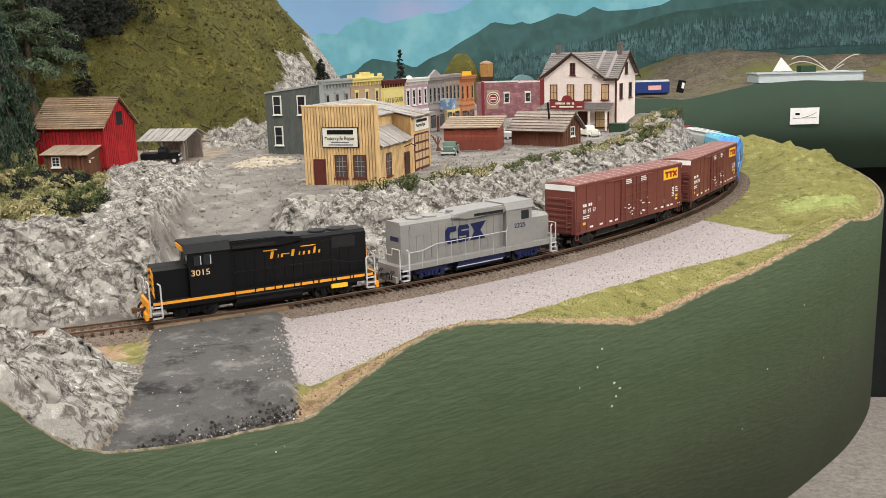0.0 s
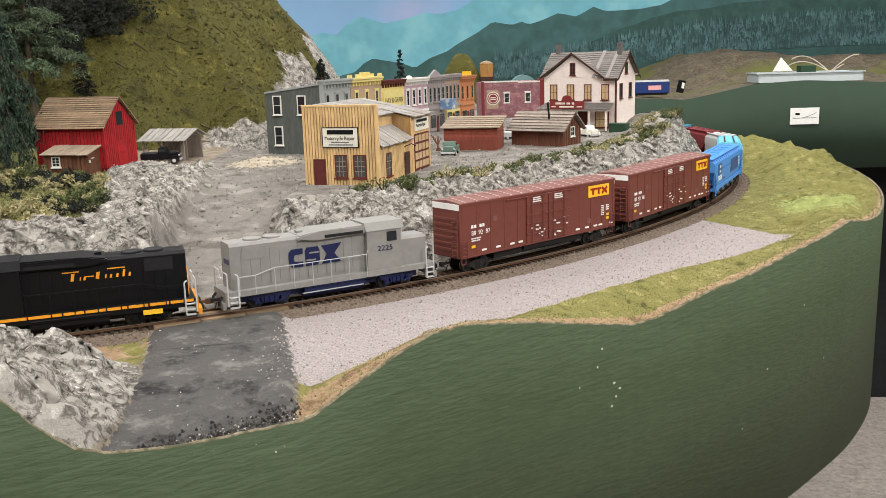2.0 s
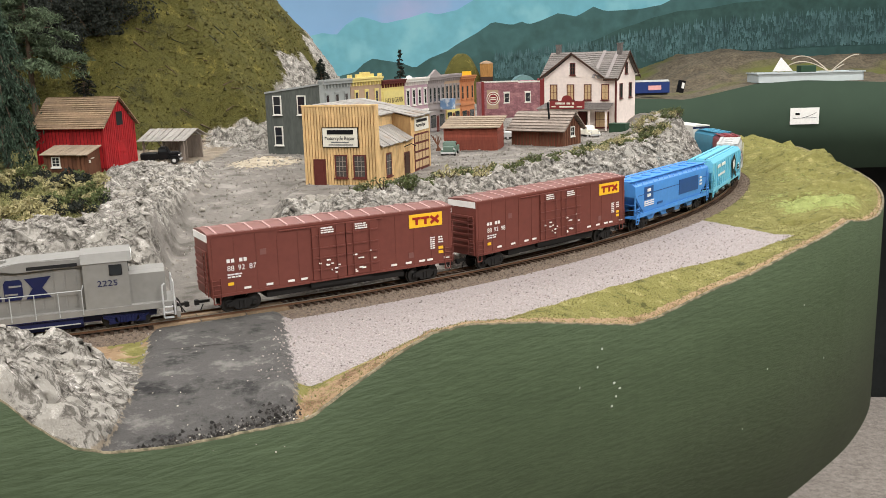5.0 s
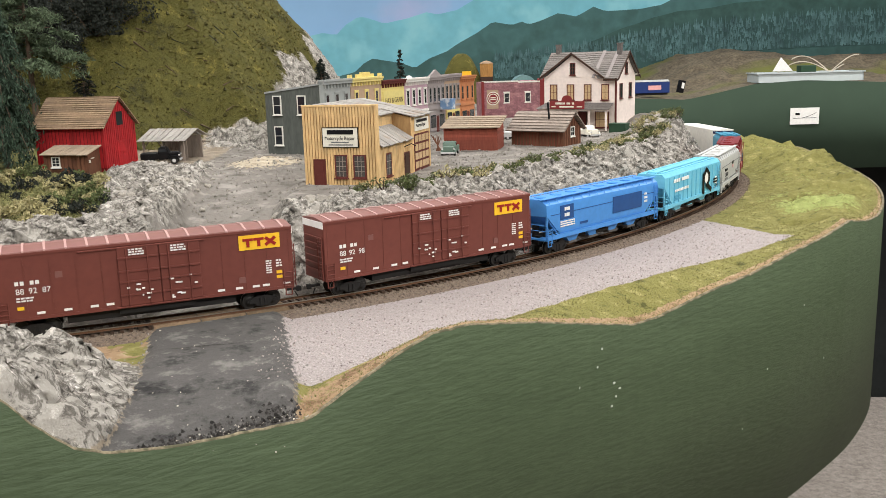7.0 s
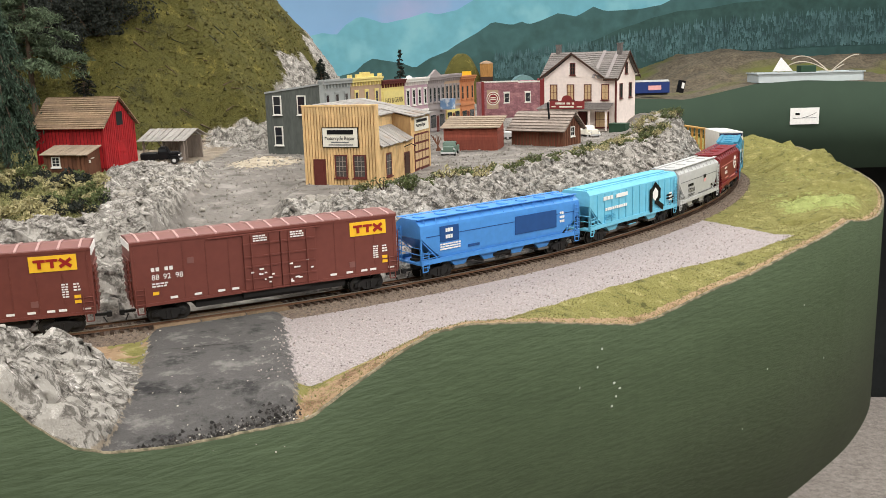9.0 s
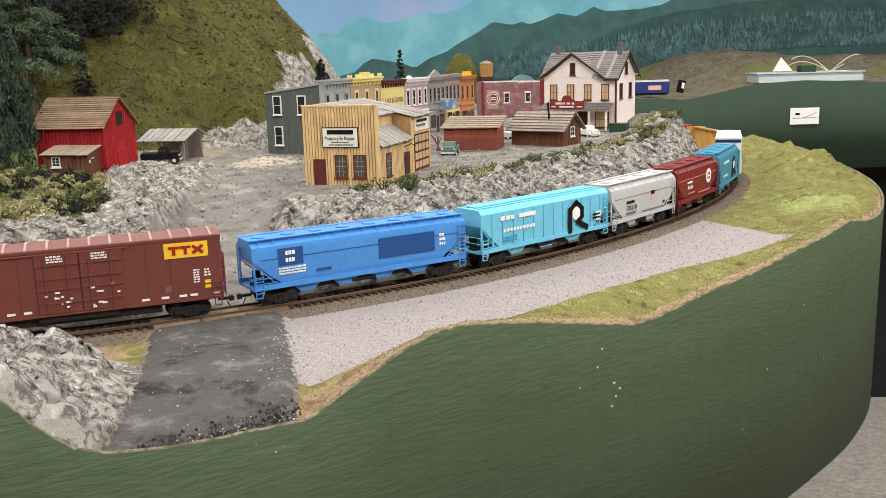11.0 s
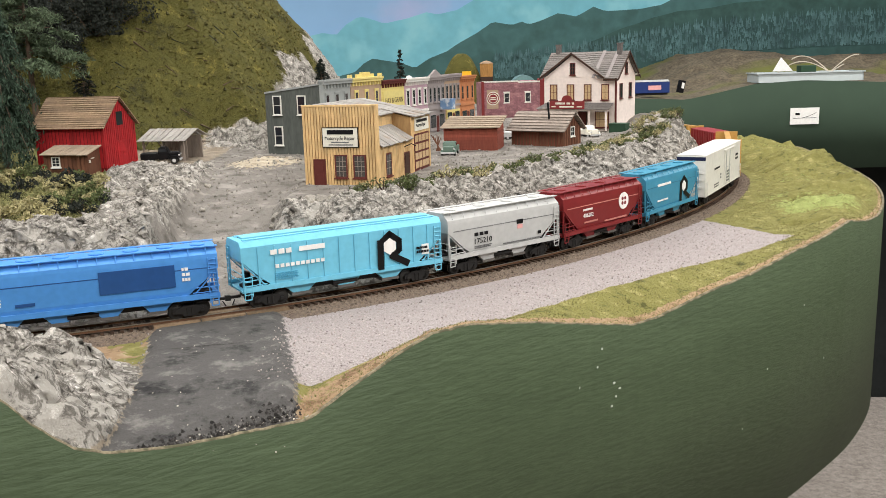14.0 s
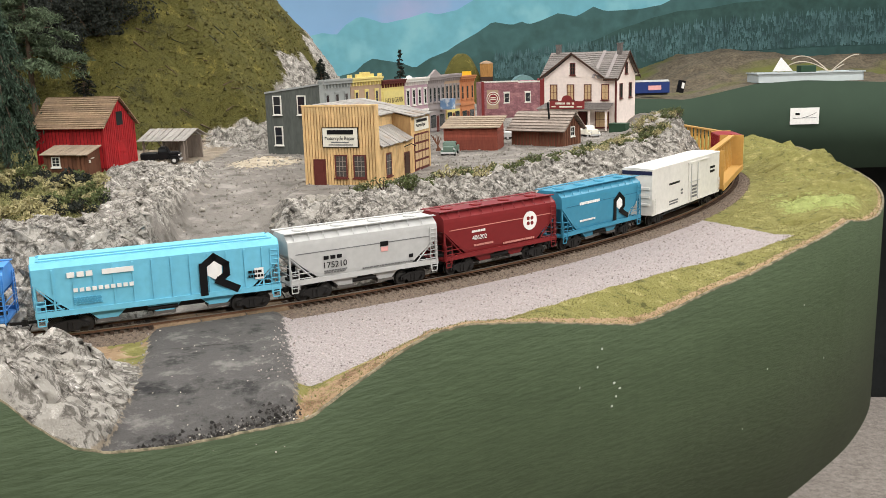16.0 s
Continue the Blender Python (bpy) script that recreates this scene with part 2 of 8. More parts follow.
def terrain(x, y):
    """Height, and the share of rock, of turf and of hillside, at plan points."""
    x, y = np.asarray(x, float), np.asarray(y, float)
    d, along = far_of_track(x, y)
    front = np.clip(y - edge_y(x), 0, None)
    # in front of the track: from the cut edge to the level of the roadbed
    reach = np.interp(x, [-0.3, -0.2, -0.1, 0.0, 0.2, 0.4, 0.69], [0.16, 0.12, 0.09, 0.05, 0.06, 0.10, 0.2])
    z = -0.008 + (edge_z(x) + 0.008) * (1 - smooth(0, 1, front / reach))
    # the rock knob at the corner by the crossing
    knob = smooth(-0.178, -0.236, x + 0.25 * (y - 0.5)) * smooth(0.062, 0.110, -d + 0.012 * fbm(x, y, 26, 2, 5.5))
    knob_z = np.interp(x, [-0.5, -0.35, -0.29, -0.26, -0.235, -0.205, -0.19], [0.075, 0.050, 0.030, 0.014, 0.008, 0.001, -0.006]) + 0.007 * fbm(x, y, 18, 3, 5.0) + 0.0045 * ridged(x, y, 30, 2, 9.0)
    z = np.where(d < 0, z + (np.maximum(knob_z, z) - z) * knob, z)
    # grass mound at the end of the peninsula
    mound = smooth(0.36, 0.5, x - 0.1 * (y - 1.0)) * smooth(0.03, 0.12, -d) * smooth(0.0, 0.08, front)
    z = z + np.where(d < 0, mound * (0.008 + 0.022 * fbm(x, y, 9, 3, 2.0) + 0.007 * ridged(x * 0.7, y * 1.4, 22, 2, 7.7) - 0.004), 0)
    for hx, hy, hw in ((0.419, 1.026, 0.015), (0.462, 1.181, 0.012), (0.541, 1.515, 0.014), (0.401, 1.047, 0.010), (0.477, 1.121, 0.008)):
        z = z - 0.013 * np.exp(-((x - hx) / hw) ** 4 - ((y - hy) / 0.012) ** 2)
    # bank behind the track up to the town
    wide = np.interp(along, [-0.6, -0.25, -0.05, 0.1, 0.3, 0.6, 0.9, 1.2, 1.6], [0.11, 0.12, 0.14, 0.15, 0.16, 0.17, 0.16, 0.10, 0.07])
    top = np.interp(along, [-0.6, -0.2, 0.0, 0.12, 0.3, 0.9, 1.2, 1.6], [0.060, 0.060, 0.055, 0.05, 0.048, 0.05, 0.052, 0.05])
    rise = smooth(0.026, 1.0, np.where(d > 0, 0.026 + np.clip((d - 0.026) / wide, 0, 2) ** 0.62 * 0.974, 0) + 0.05 * fbm(x, y, 18, 2, 3.0) * smooth(0.026, 0.045, d))
    steep = np.clip(rise * 1.25, 0, 1)
    z = np.where(d > 0.02, np.maximum(z, -0.008 + steep * (top + 0.008)), z)
    z = z + 0.026 * np.exp(-((d - 0.105) / 0.042) ** 2) * smooth(1.08, 1.24, along) * smooth(1.62, 1.45, along)
    rock = np.where(d > 0, smooth(0.003, 0.03, rise) * (1 - smooth(0.90, 1.0, rise)), knob)
    # road cut through the bank
    rx = np.interp(y, [p[1] for p in ROAD], [p[0] for p in ROAD])
    rz = np.interp(y, [p[1] for p in ROAD], [p[2] for p in ROAD])
    half = np.interp(y, [0.45, 0.62, 0.72, 0.9, 1.1, 1.3], [0.048, 0.046, 0.046, 0.046, 0.048, 0.08])
    in_road = 1 - smooth(half * 0.9, half * 0.9 + np.interp(y, [0.7, 0.9, 1.1], [0.018, 0.022, 0.03]), abs(x - rx))
    in_road = np.where(y > 1.32, 0, in_road)
    z = z + (rz - z) * in_road
    rock = rock * (1 - in_road)
    z = z + grade(along) * smooth(0.11, 0.045, abs(d))
    # the brown mound behind the stores
    knoll = 0.145 * np.exp(-(((x - 0.062) / 0.062) ** 2 + ((y - 2.45) / 0.07) ** 2) ** 1.3)
    z = z + knoll
    # the wooded hill
    foot = np.array([(-1.3, 1.38), (-0.62, 1.42), (-0.455, 1.49), (-0.395, 1.575), (-0.345, 1.57), (-0.290, 1.515), (-0.266, 1.57), (-0.250, 1.75), (-0.196, 2.0), (-0.192, 2.2), (-0.30, 2.9), (-1.3, 2.9)])
    best = np.full(len(x), 9.0)
    within = np.zeros(len(x), bool)
    for k, ((ax, ay), (bx, by)) in enumerate(zip(foot, np.roll(foot, -1, 0))):
        ex, ey = bx - ax, by - ay
        if k < len(foot) - 2:
            t = np.clip(((x - ax) * ex + (y - ay) * ey) / (ex * ex + ey * ey), 0, 1)
            best = np.minimum(best, np.hypot(x - ax - t * ex, y - ay - t * ey))
        if ey:
            within ^= ((ay > y) != (by > y)) & (x < ax + (y - ay) / ey * ex)
    inside = np.where(within, best, -best)
    slope = np.interp(y, [1.4, 1.6, 1.85, 2.1], [0.72, 0.95, 1.9, 2.3])
    hill = np.clip(inside, 0, None)
    up = 0.5 * (1 - np.exp(-hill * slope / 0.5)) + 0.012 * fbm(x, y, 9, 3, 7.0) * smooth(0, 0.1, hill)
    z = z + up
    crag = smooth(-0.05, -0.02, inside) * smooth(-0.42, -0.37, x - 0.03 * fbm(x, y, 8, 2, 1.0)) * (1 - smooth(0.5, 1.0, hill / np.interp(y, [1.6, 1.8, 1.95], [0.040, 0.070, 0.130]) + 0.5 * fbm(x, y, 14, 2, 4.0)))
    rock = np.maximum(rock, crag * 0.85)
    hillside = np.maximum(smooth(0.0, 0.02, hill) * (1 - crag), smooth(0.01, 0.03, knoll))
    # rubble ground between the road and the meadow
    patch = smooth(0.80, 0.9, y) * smooth(-0.30 - 0.32 * (y - 0.83) - 0.03, -0.30 - 0.32 * (y - 0.83), x) * (1 - smooth(1.24, 1.32, y)) * (1 - smooth(-0.27, -0.25, x)) * (1 - in_road)
    rock = np.maximum(rock, np.where(d > 0, patch * 0.9, 0))
    warp = 0.012 * fbm(x, y, 14, 2, 12.0)
    rough = ridged(x + warp, y - warp, 24, 3, 1.5)
    creases = ridged(x - warp, y + warp * 1.5, 62, 3, 4.5)
    z = z + rock * (0.0075 * rough + 0.0040 * creases - 0.0026 * ridged(x * 0.6 + warp, y + z, 85, 2, 31.0) + 0.0042 * ridged((x + 0.4 * y) * 0.5, (y + 2 * z) * 1.2, 48, 2, 37.0) + 0.0016 * fbm(x, y, 170, 2, 6.0)) - rock * 0.003
    heap = np.exp(-(((x + 0.243) / 0.045) ** 2 + ((y - 1.285) / 0.05) ** 2)) + 0.7 * np.exp(-(((x + 0.395) / 0.022) ** 2 + ((y - 1.135) / 0.05) ** 2))
    z = z + np.where(d > 0, heap * (0.011 + 0.004 * fbm(x, y, 50, 3, 2.2)), 0)
    z = z + 0.0010 * fbm(x, y, 60, 2, 8.0) * (1 - in_road) * smooth(0.03, 0.06, abs(d))
    lot = smooth(-0.015, -0.02, d) * smooth(-0.130, -0.124, x) * smooth(0.312, 0.302, x + 0.552 * (y - 1.081)) * smooth(-0.004, 0.004, front - np.interp(x, [-0.13, -0.05, 0.03, 0.13, 0.22, 0.35], [0.05, 0.03, 0.045, 0.055, 0.06, 0.05]))
    left = np.where(d < 0, smooth(0.004, -0.008, x - rx + half) * smooth(0.070, 0.100, -d + 0.02 * fbm(x, y, 30, 2, 6.5)), 0)
    rock = np.maximum(rock, left * (1 - in_road))
    turf = np.where(d < 0, (1 - rock) * (1 - lot), 0) * (1 - in_road)
    meadow = smooth(0.80, 0.86, y) * smooth(-0.30 - 0.32 * (y - 0.83), -0.30 - 0.32 * (y - 0.83) - 0.03, x) * (1 - hillside)
    # broken edge of the crossing and of the scenery at the fascia
    z = z - np.where(front < 0.02, in_road, 0) * 0.004 * abs(fbm(x, y, 60, 3, 15.0)) - 0.0012 * smooth(0.02, 0.0, front) * abs(fbm(x, y, 40, 2, 16.0))
    # the sheet comes down to the cut top of the fascia
    lip = edge_z(x) - 0.0016
    z = lip + (z - lip) * smooth(-0.004, 0.010, front)
    z = np.where(front < 1e-6, lip, z)
    return z, d, along, rock, turf, hillside, in_road, lot, front, meadow, heap


def ground_z(x, y):
    return float(terrain(np.array([x]), np.array([y]))[0][0])


def ground_material():
    """All the scenery's coverings in one material: each layer has two tones and its own grain, and meets the next along a ragged edge."""
    mat = bpy.data.materials.new("layout_scenery")
    mat.use_nodes = True
    nt = mat.node_tree
    bsdf = nt.nodes["Principled BSDF"]
    bsdf.inputs["Roughness"].default_value, bsdf.inputs["Specular IOR Level"].default_value = 0.92, 0.2
    tc = nt.nodes.new("ShaderNodeTexCoord")

    def tex(scale, detail=5, rough=0.55, warp=0.0):
        n = nt.nodes.new("ShaderNodeTexNoise")
        n.inputs["Scale"].default_value, n.inputs["Detail"].default_value, n.inputs["Roughness"].default_value, n.inputs["Distortion"].default_value = scale, detail, rough, warp
        nt.links.new(tc.outputs["Object"], n.inputs["Vector"])
        return n.outputs["Fac"]

    def ramp(src, stops):
        r = nt.nodes.new("ShaderNodeValToRGB")
        el = r.color_ramp.elements
        while len(el) < len(stops):
            el.new(0.5)
        for e, (p, c) in zip(el, stops):
            e.position, e.color = p, (*c, 1) if len(c) == 3 else c
        nt.links.new(src, r.inputs[0])
        return r.outputs[0]

    def mix(fac, a, b, mode="MIX"):
        m = nt.nodes.new("ShaderNodeMixRGB")
        m.blend_type = mode
        for k, src in enumerate((fac, a, b)):
            if isinstance(src, float):
                m.inputs[k].default_value = src
            else:
                nt.links.new(src, m.inputs[k])
        return m.outputs[0]

    def math_node(op, a, b, c=None):
        m = nt.nodes.new("ShaderNodeMath")
        m.operation, m.use_clamp = op, op == "MULTIPLY_ADD"
        for k, src in enumerate((a, b, c)):
            if src is None:
                continue
            if isinstance(src, float):
                m.inputs[k].default_value = src
            else:
                nt.links.new(src, m.inputs[k])
        return m.outputs[0]

    edge = tex(150, 6, 0.65)
    layers = [("m_dirt", 40, 0.5, ((128, 123, 117), (154, 148, 141), (100, 95, 89))), ("m_meadow", 70, 0.6, ((104, 104, 62), (150, 142, 96), (74, 80, 44))), ("m_sand", 60, 0.6, ((178, 166, 146), (206, 194, 174), (140, 126, 106))),
              ("m_turf", 60, 0.7, ((126, 122, 70), (160, 152, 100), (80, 80, 42))), ("m_light", 80, 0.6, ((146, 154, 92), (158, 164, 102), (120, 126, 72))), ("m_bare", 70, 0.6, ((158, 132, 104), (176, 154, 126), (120, 96, 72))), ("m_gravel", 650, 0.7, ((160, 151, 149), (190, 182, 179), (112, 102, 99))),
              ("m_hill", 17, 0.80, ((78, 75, 34), (124, 115, 58), (24, 25, 13))), ("m_rock", 62, 0.78, ((166, 161, 153), (226, 221, 214), (70, 66, 63))), ("m_asphalt", 30, 0.7, ((86, 84, 82), (122, 118, 115), (44, 43, 43)))]
    col = ramp(tex(60, 6), [(0.35, rgb(130, 118, 102)), (0.65, rgb(160, 148, 132))])
    for name, scale, rough, (mid, hi, lo) in layers:
        tone = ramp(tex(scale, 9, rough), [(0.34, rgb(*lo)), (0.46, rgb(*mid)), (0.55, rgb(*mid)), (0.66, rgb(*hi))])
        if name == "m_rock":  # ink wash in thin broken veins, its darkness also standing in for crevice shade
            vein = ramp(tex(46, 7, 0.6, 0.8), [(0.455, (1, 1, 1)), (0.49, (0.36, 0.35, 0.34)), (0.51, (0.36, 0.35, 0.34)), (0.55, (1, 1, 1))])
            tone = mix(0.9, tone, vein, "MULTIPLY")
        if name == "m_asphalt":
            scuff = ramp(tex(120, 8, 0.75), [(0.56, (0, 0, 0)), (0.70, (1, 1, 1))])
            tone = mix(math_node("MULTIPLY", scuff, 0.5), tone, ramp(tex(9), [(0.4, rgb(120, 116, 112)), (0.6, rgb(150, 146, 140))]))
        at = nt.nodes.new("ShaderNodeAttribute")
        at.attribute_name = name
        ragged = math_node("MULTIPLY_ADD", math_node("SUBTRACT", edge, 0.5), 1.6, at.outputs["Fac"])
        fac = ramp(ragged, [(0.42, (0, 0, 0)), (0.58, (1, 1, 1))])
        col = mix(fac, col, tone)
    nt.links.new(col, bsdf.inputs["Base Color"])
    b1 = nt.nodes.new("ShaderNodeBump")
    b1.inputs["Strength"].default_value, b1.inputs["Distance"].default_value = 1.0, 0.0034
    nt.links.new(tex(120, 9, 0.7), b1.inputs["Height"])
    # sharp creases of the carved plaster
    crease = nt.nodes.new("ShaderNodeTexNoise")
    crease.noise_type = "RIDGED_MULTIFRACTAL"
    crease.inputs["Scale"].default_value, crease.inputs["Detail"].default_value, crease.inputs["Distortion"].default_value = 55.0, 4.0, 0.5
    nt.links.new(tc.outputs["Object"], crease.inputs["Vector"])
    at = nt.nodes.new("ShaderNodeAttribute")
    at.attribute_name = "m_rock"
    b3 = nt.nodes.new("ShaderNodeBump")
    b3.inputs["Strength"].default_value, b3.inputs["Distance"].default_value = 1.0, 0.0016
    nt.links.new(math_node("MULTIPLY", crease.outputs["Fac"], at.outputs["Fac"]), b3.inputs["Height"])
    nt.links.new(b1.outputs[0], b3.inputs["Normal"])
    b2 = nt.nodes.new("ShaderNodeBump")
    b2.inputs["Strength"].default_value, b2.inputs["Distance"].default_value = 0.6, 0.0012
    nt.links.new(tex(700, 4, 0.6), b2.inputs["Height"])
    nt.links.new(b3.outputs[0], b2.inputs["Normal"])
    nt.links.new(b2.outputs[0], bsdf.inputs["Normal"])
    return mat


def build_ground():
    nx, ny = 800, 820
    xs = np.concatenate([np.linspace(-1.3, -0.6, 50)[:-1], np.linspace(-0.6, 0.69, nx - 49)])
    v = np.linspace(0, 1, ny)
    v = 0.62 * v + 0.38 * v ** 2.6
    X = np.repeat(xs[:, None], ny, axis=1)
    Y = edge_y(xs)[:, None] + (back_y(xs) - edge_y(xs))[:, None] * v[None, :]
    x, y = X.ravel(), Y.ravel()
    z, d, along, rock, turf, hillside, in_road, lot, front, meadow, heap = terrain(x, y)
    # overhangs and shards on the rock faces
    shift = rock * smooth(0.004, 0.02, front) * smooth(0.022, 0.035, abs(d))
    px = x + shift * 0.0050 * (fbm(x * 1.0, y + z * 1.3, 70, 3, 21.0) + 0.5 * ridged(x, y + z * 2.0, 120, 2, 23.0))
    py = y + shift * 0.0065 * (fbm(x + z * 1.3, y * 1.0, 70, 3, 25.0) + 0.5 * ridged(x + z * 2.0, y, 120, 2, 27.0))
    me = bpy.data.meshes.new("ground")
    idx = np.arange(nx * ny).reshape(nx, ny)
    quads = np.stack([idx[:-1, :-1], idx[1:, :-1], idx[1:, 1:], idx[:-1, 1:]], axis=-1).reshape(-1, 4)
    me.from_pydata(np.stack([px, py, z], axis=1).tolist(), [], quads.tolist())
    light = turf * np.clip(1.3 * np.exp(-((x - 0.462) / 0.045) ** 2 - ((y - 1.13) / 0.06) ** 2) + 0.35 * smooth(0.2, 0.5, fbm(x, y, 12, 2, 11.0)) * smooth(0.38, 0.45, x), 0, 1)
    bare = turf * smooth(0.016, 0.006, front) + turf * smooth(-0.075, -0.05, -abs(x + 0.075)) * smooth(0.05, 0.02, front) * 0.7
    bare = bare + turf * smooth(-0.18, -0.195, x) * smooth(-0.6, 0.15, fbm(x, y, 45, 3, 13.0))
    town = np.where(d > 0, smooth(-0.36, -0.33, x), 0)
    masks = {"m_dirt": np.maximum(town, in_road * (d > 0)), "m_meadow": np.where(d > 0, meadow, 0), "m_sand": np.where(d > 0, np.clip(heap * 1.6, 0, 1), 0), "m_turf": turf, "m_light": light, "m_bare": np.clip(bare, 0, 1), "m_gravel": lot,
             "m_hill": hillside, "m_rock": rock, "m_asphalt": in_road * smooth(0.016, 0.010, d)}
    for name, values in masks.items():
        me.attributes.new(name, "FLOAT", "POINT").data.foreach_set("value", values.astype(np.float32))
    me.polygons.foreach_set("use_smooth", [True] * len(quads))
    ob = new("ground", me)
    me.materials.append(ground_material())
    return tagged(ob, "sculpted layout scenery of grey rock, turf and gravel", "ground", kind="structure")


ground = build_ground()


# ---- the fascia: one bent board, its top cut along the scenery ----
def build_fascia():
    bm = bmesh.new()
    xs = np.concatenate([np.linspace(-1.3, -0.3, 30)[:-1], np.linspace(-0.3, 0.69, 240)])
    pts = [(a, edge_y(a), edge_z(a)) for a in xs] + [(a, back_y(a), 0.0) for a in np.linspace(0.685, 0.2, 20)]
    pts = np.array(pts, float)
    pts[:, 2] += 0.0007 * np.array([noise.noise((a * 90, 0, 0)) + 0.6 * noise.noise((a * 260, 3, 0)) for a in pts[:, 0] + pts[:, 1]])
    tan = np.gradient(pts[:, :2], axis=0)
    tan /= np.linalg.norm(tan, axis=1)[:, None]
    out = np.stack([tan[:, 1], -tan[:, 0]], axis=1)
    rows = []
    for (a, b, z), o in zip(pts, out):
        o = o * 0.003
        rows.append([bm.verts.new(p) for p in ((a, b, -0.265), (a + o[0], b + o[1], -0.265), (a + o[0], b + o[1], z - 0.001), (a + o[0] * 0.75, b + o[1] * 0.75, z + 0.0002), (a, b, z - 0.0004))])
    for p, q in zip(rows, rows[1:]):
        for i in range(4):
            f = bm.faces.new((p[i], q[i], q[i + 1], p[i + 1]))
            f.smooth = True
            f.material_index = 1 if i >= 2 else 0
    me = bpy.data.meshes.new("fascia")
    bmesh.ops.recalc_face_normals(bm, faces=bm.faces)
    bm.to_mesh(me)
    bm.free()
    ob = finish(new("fascia", me), [M["fascia"], M["fascia_edge"]])
    tagged(ob, "curved dark green painted layout fascia with wavy cut top", "fascia", kind="structure")


build_fascia()


# ---- roadbed, ties and rails ----
def strip(bm, offs, s0, s1, ds):
    """A ribbon along the track through (offset, height) pairs."""
    last = None
    for s in np.arange(s0, s1, ds):
        row = [bm.verts.new((*rail(s, o), z + grade(s))) for o, z in offs]
        if last:
            for i in range(len(row) - 1):
                bm.faces.new((last[i], last[i + 1], row[i + 1], row[i]))
        last = row


track = empty("railway_track", label="model railway track on brown ballast, gently curved", category="track", kind="structure")
bm = bmesh.new()
strip(bm, [(-0.034, -0.0095), (-0.026, -0.0068), (-0.018, -0.0042), (0.0, -0.0038), (0.018, -0.0042), (0.026, -0.0068), (0.034, -0.0095)], -0.6, 2.2, 0.01)
part("roadbed", bm, M["ballast"], track, "fine brown ballast", True)
for side in (-1, 1):
    bm = bmesh.new()
    c = side * 0.0086
    strip(bm, [(c - 0.0008, -0.0021), (c - 0.0003, -0.0017), (c - 0.0003, -0.0007), (c - 0.00045, -0.0006)], -0.6, 2.2, 0.01)
    strip(bm, [(c + 0.00045, -0.0006), (c + 0.0003, -0.0007), (c + 0.0003, -0.0017), (c + 0.0008, -0.0021)], -0.6, 2.2, 0.01)
    part("rail_web", bm, M["rust"], track)
    bm = bmesh.new()
    strip(bm, [(c - 0.00045, -0.0006), (c - 0.0004, 0.0), (c + 0.0004, 0.0), (c + 0.00045, -0.0006)], -0.6, 2.2, 0.01)
    part("rail_head", bm, M["steel"], track, "worn bright rail head")


wood_tan = material("tan_crossing_timber", rgb(140, 118, 94), 0.85, spread=0.25, scale=150, bump=0.3, bump_scale=400, island=0.2)
for o0, o1 in ((-0.0160, -0.0108), (-0.0066, -0.0005), (0.0005, 0.0066), (0.0108, 0.0150)):
    for s0 in (0.108, 0.143, 0.178):
        bm = bmesh.new()
        strip(bm, [(o0, -0.0040), (o0, -0.0019), (o1, -0.0019), (o1, -0.0040)], s0, s0 + 0.036, 0.0085)
        part("crossing_plank", bm, wood_tan, track, "tan timber crossing plank")


def build_ties():
    bm = bmesh.new()
    box(bm, -0.0013, 0.0013, -0.0148, 0.0148, -0.0045, -0.0021)
    bmesh.ops.recalc_face_normals(bm, faces=bm.faces)
    me = bpy.data.meshes.new("tie")
    bm.to_mesh(me)
    bm.free()
    me.materials.append(M["tie"])
    rng = random.Random(4)
    for i in range(260):
        s = -0.35 + i * 0.0068
        ob = new("tie", me)
        ob.parent = track
        x, y = rail(s)
        ob.matrix_basis = pose(x, y, grade(s), 0, 0, math.degrees(np.interp(s, S, HEAD)) + rng.uniform(-1, 1))


# ---- rolling stock: local x runs along the car towards the tail of the train, the side at -y faces the aisle ----
SPEED = 0.07317
WHEEL_R = 0.0062
TRAIN, WHEELSETS = [], []
FACE = pose(0, 0, 0, 90)  # letters standing on a side that faces -y


def plate(bm, x0, x1, z0, z1, y, t=0.0003):
    box(bm, x0, x1, y - t, y + t, z0, z1)


def wheelset_mesh():
    bm = bmesh.new()
    rod(bm, (0, -0.0115, 0), (0, 0.0115, 0), 0.0011, 8)
    for s in (-1, 1):
        rod(bm, (0, s * 0.0078, 0), (0, s * 0.0098, 0), WHEEL_R - 0.0002, 18)
        rod(bm, (0, s * 0.0072, 0), (0, s * 0.0078, 0), WHEEL_R + 0.0007, 18)
        rod(bm, (0, s * 0.0098, 0), (0, s * 0.0104, 0), WHEEL_R * 0.72, 18, WHEEL_R * 0.4)
        for k in range(4):
            a = k * math.pi / 2
            c = Vector((0.0026 * math.cos(a), s * 0.01025, 0.0026 * math.sin(a)))
            box(bm, c.x - 0.0006, c.x + 0.0006, c.y - 0.0003, c.y + 0.0003, c.z - 0.0006, c.z + 0.0006)
    bmesh.ops.recalc_face_normals(bm, faces=bm.faces)
    me = bpy.data.meshes.new("wheelset")
    bm.to_mesh(me)
    bm.free()
    for f in me.polygons:
        f.material_index = 1 if f.center.xz.length > WHEEL_R * 0.97 else 0
    me.materials.append(M["wheel"])
    me.materials.append(M["tread"])
    return me


WHEELSET = wheelset_mesh()


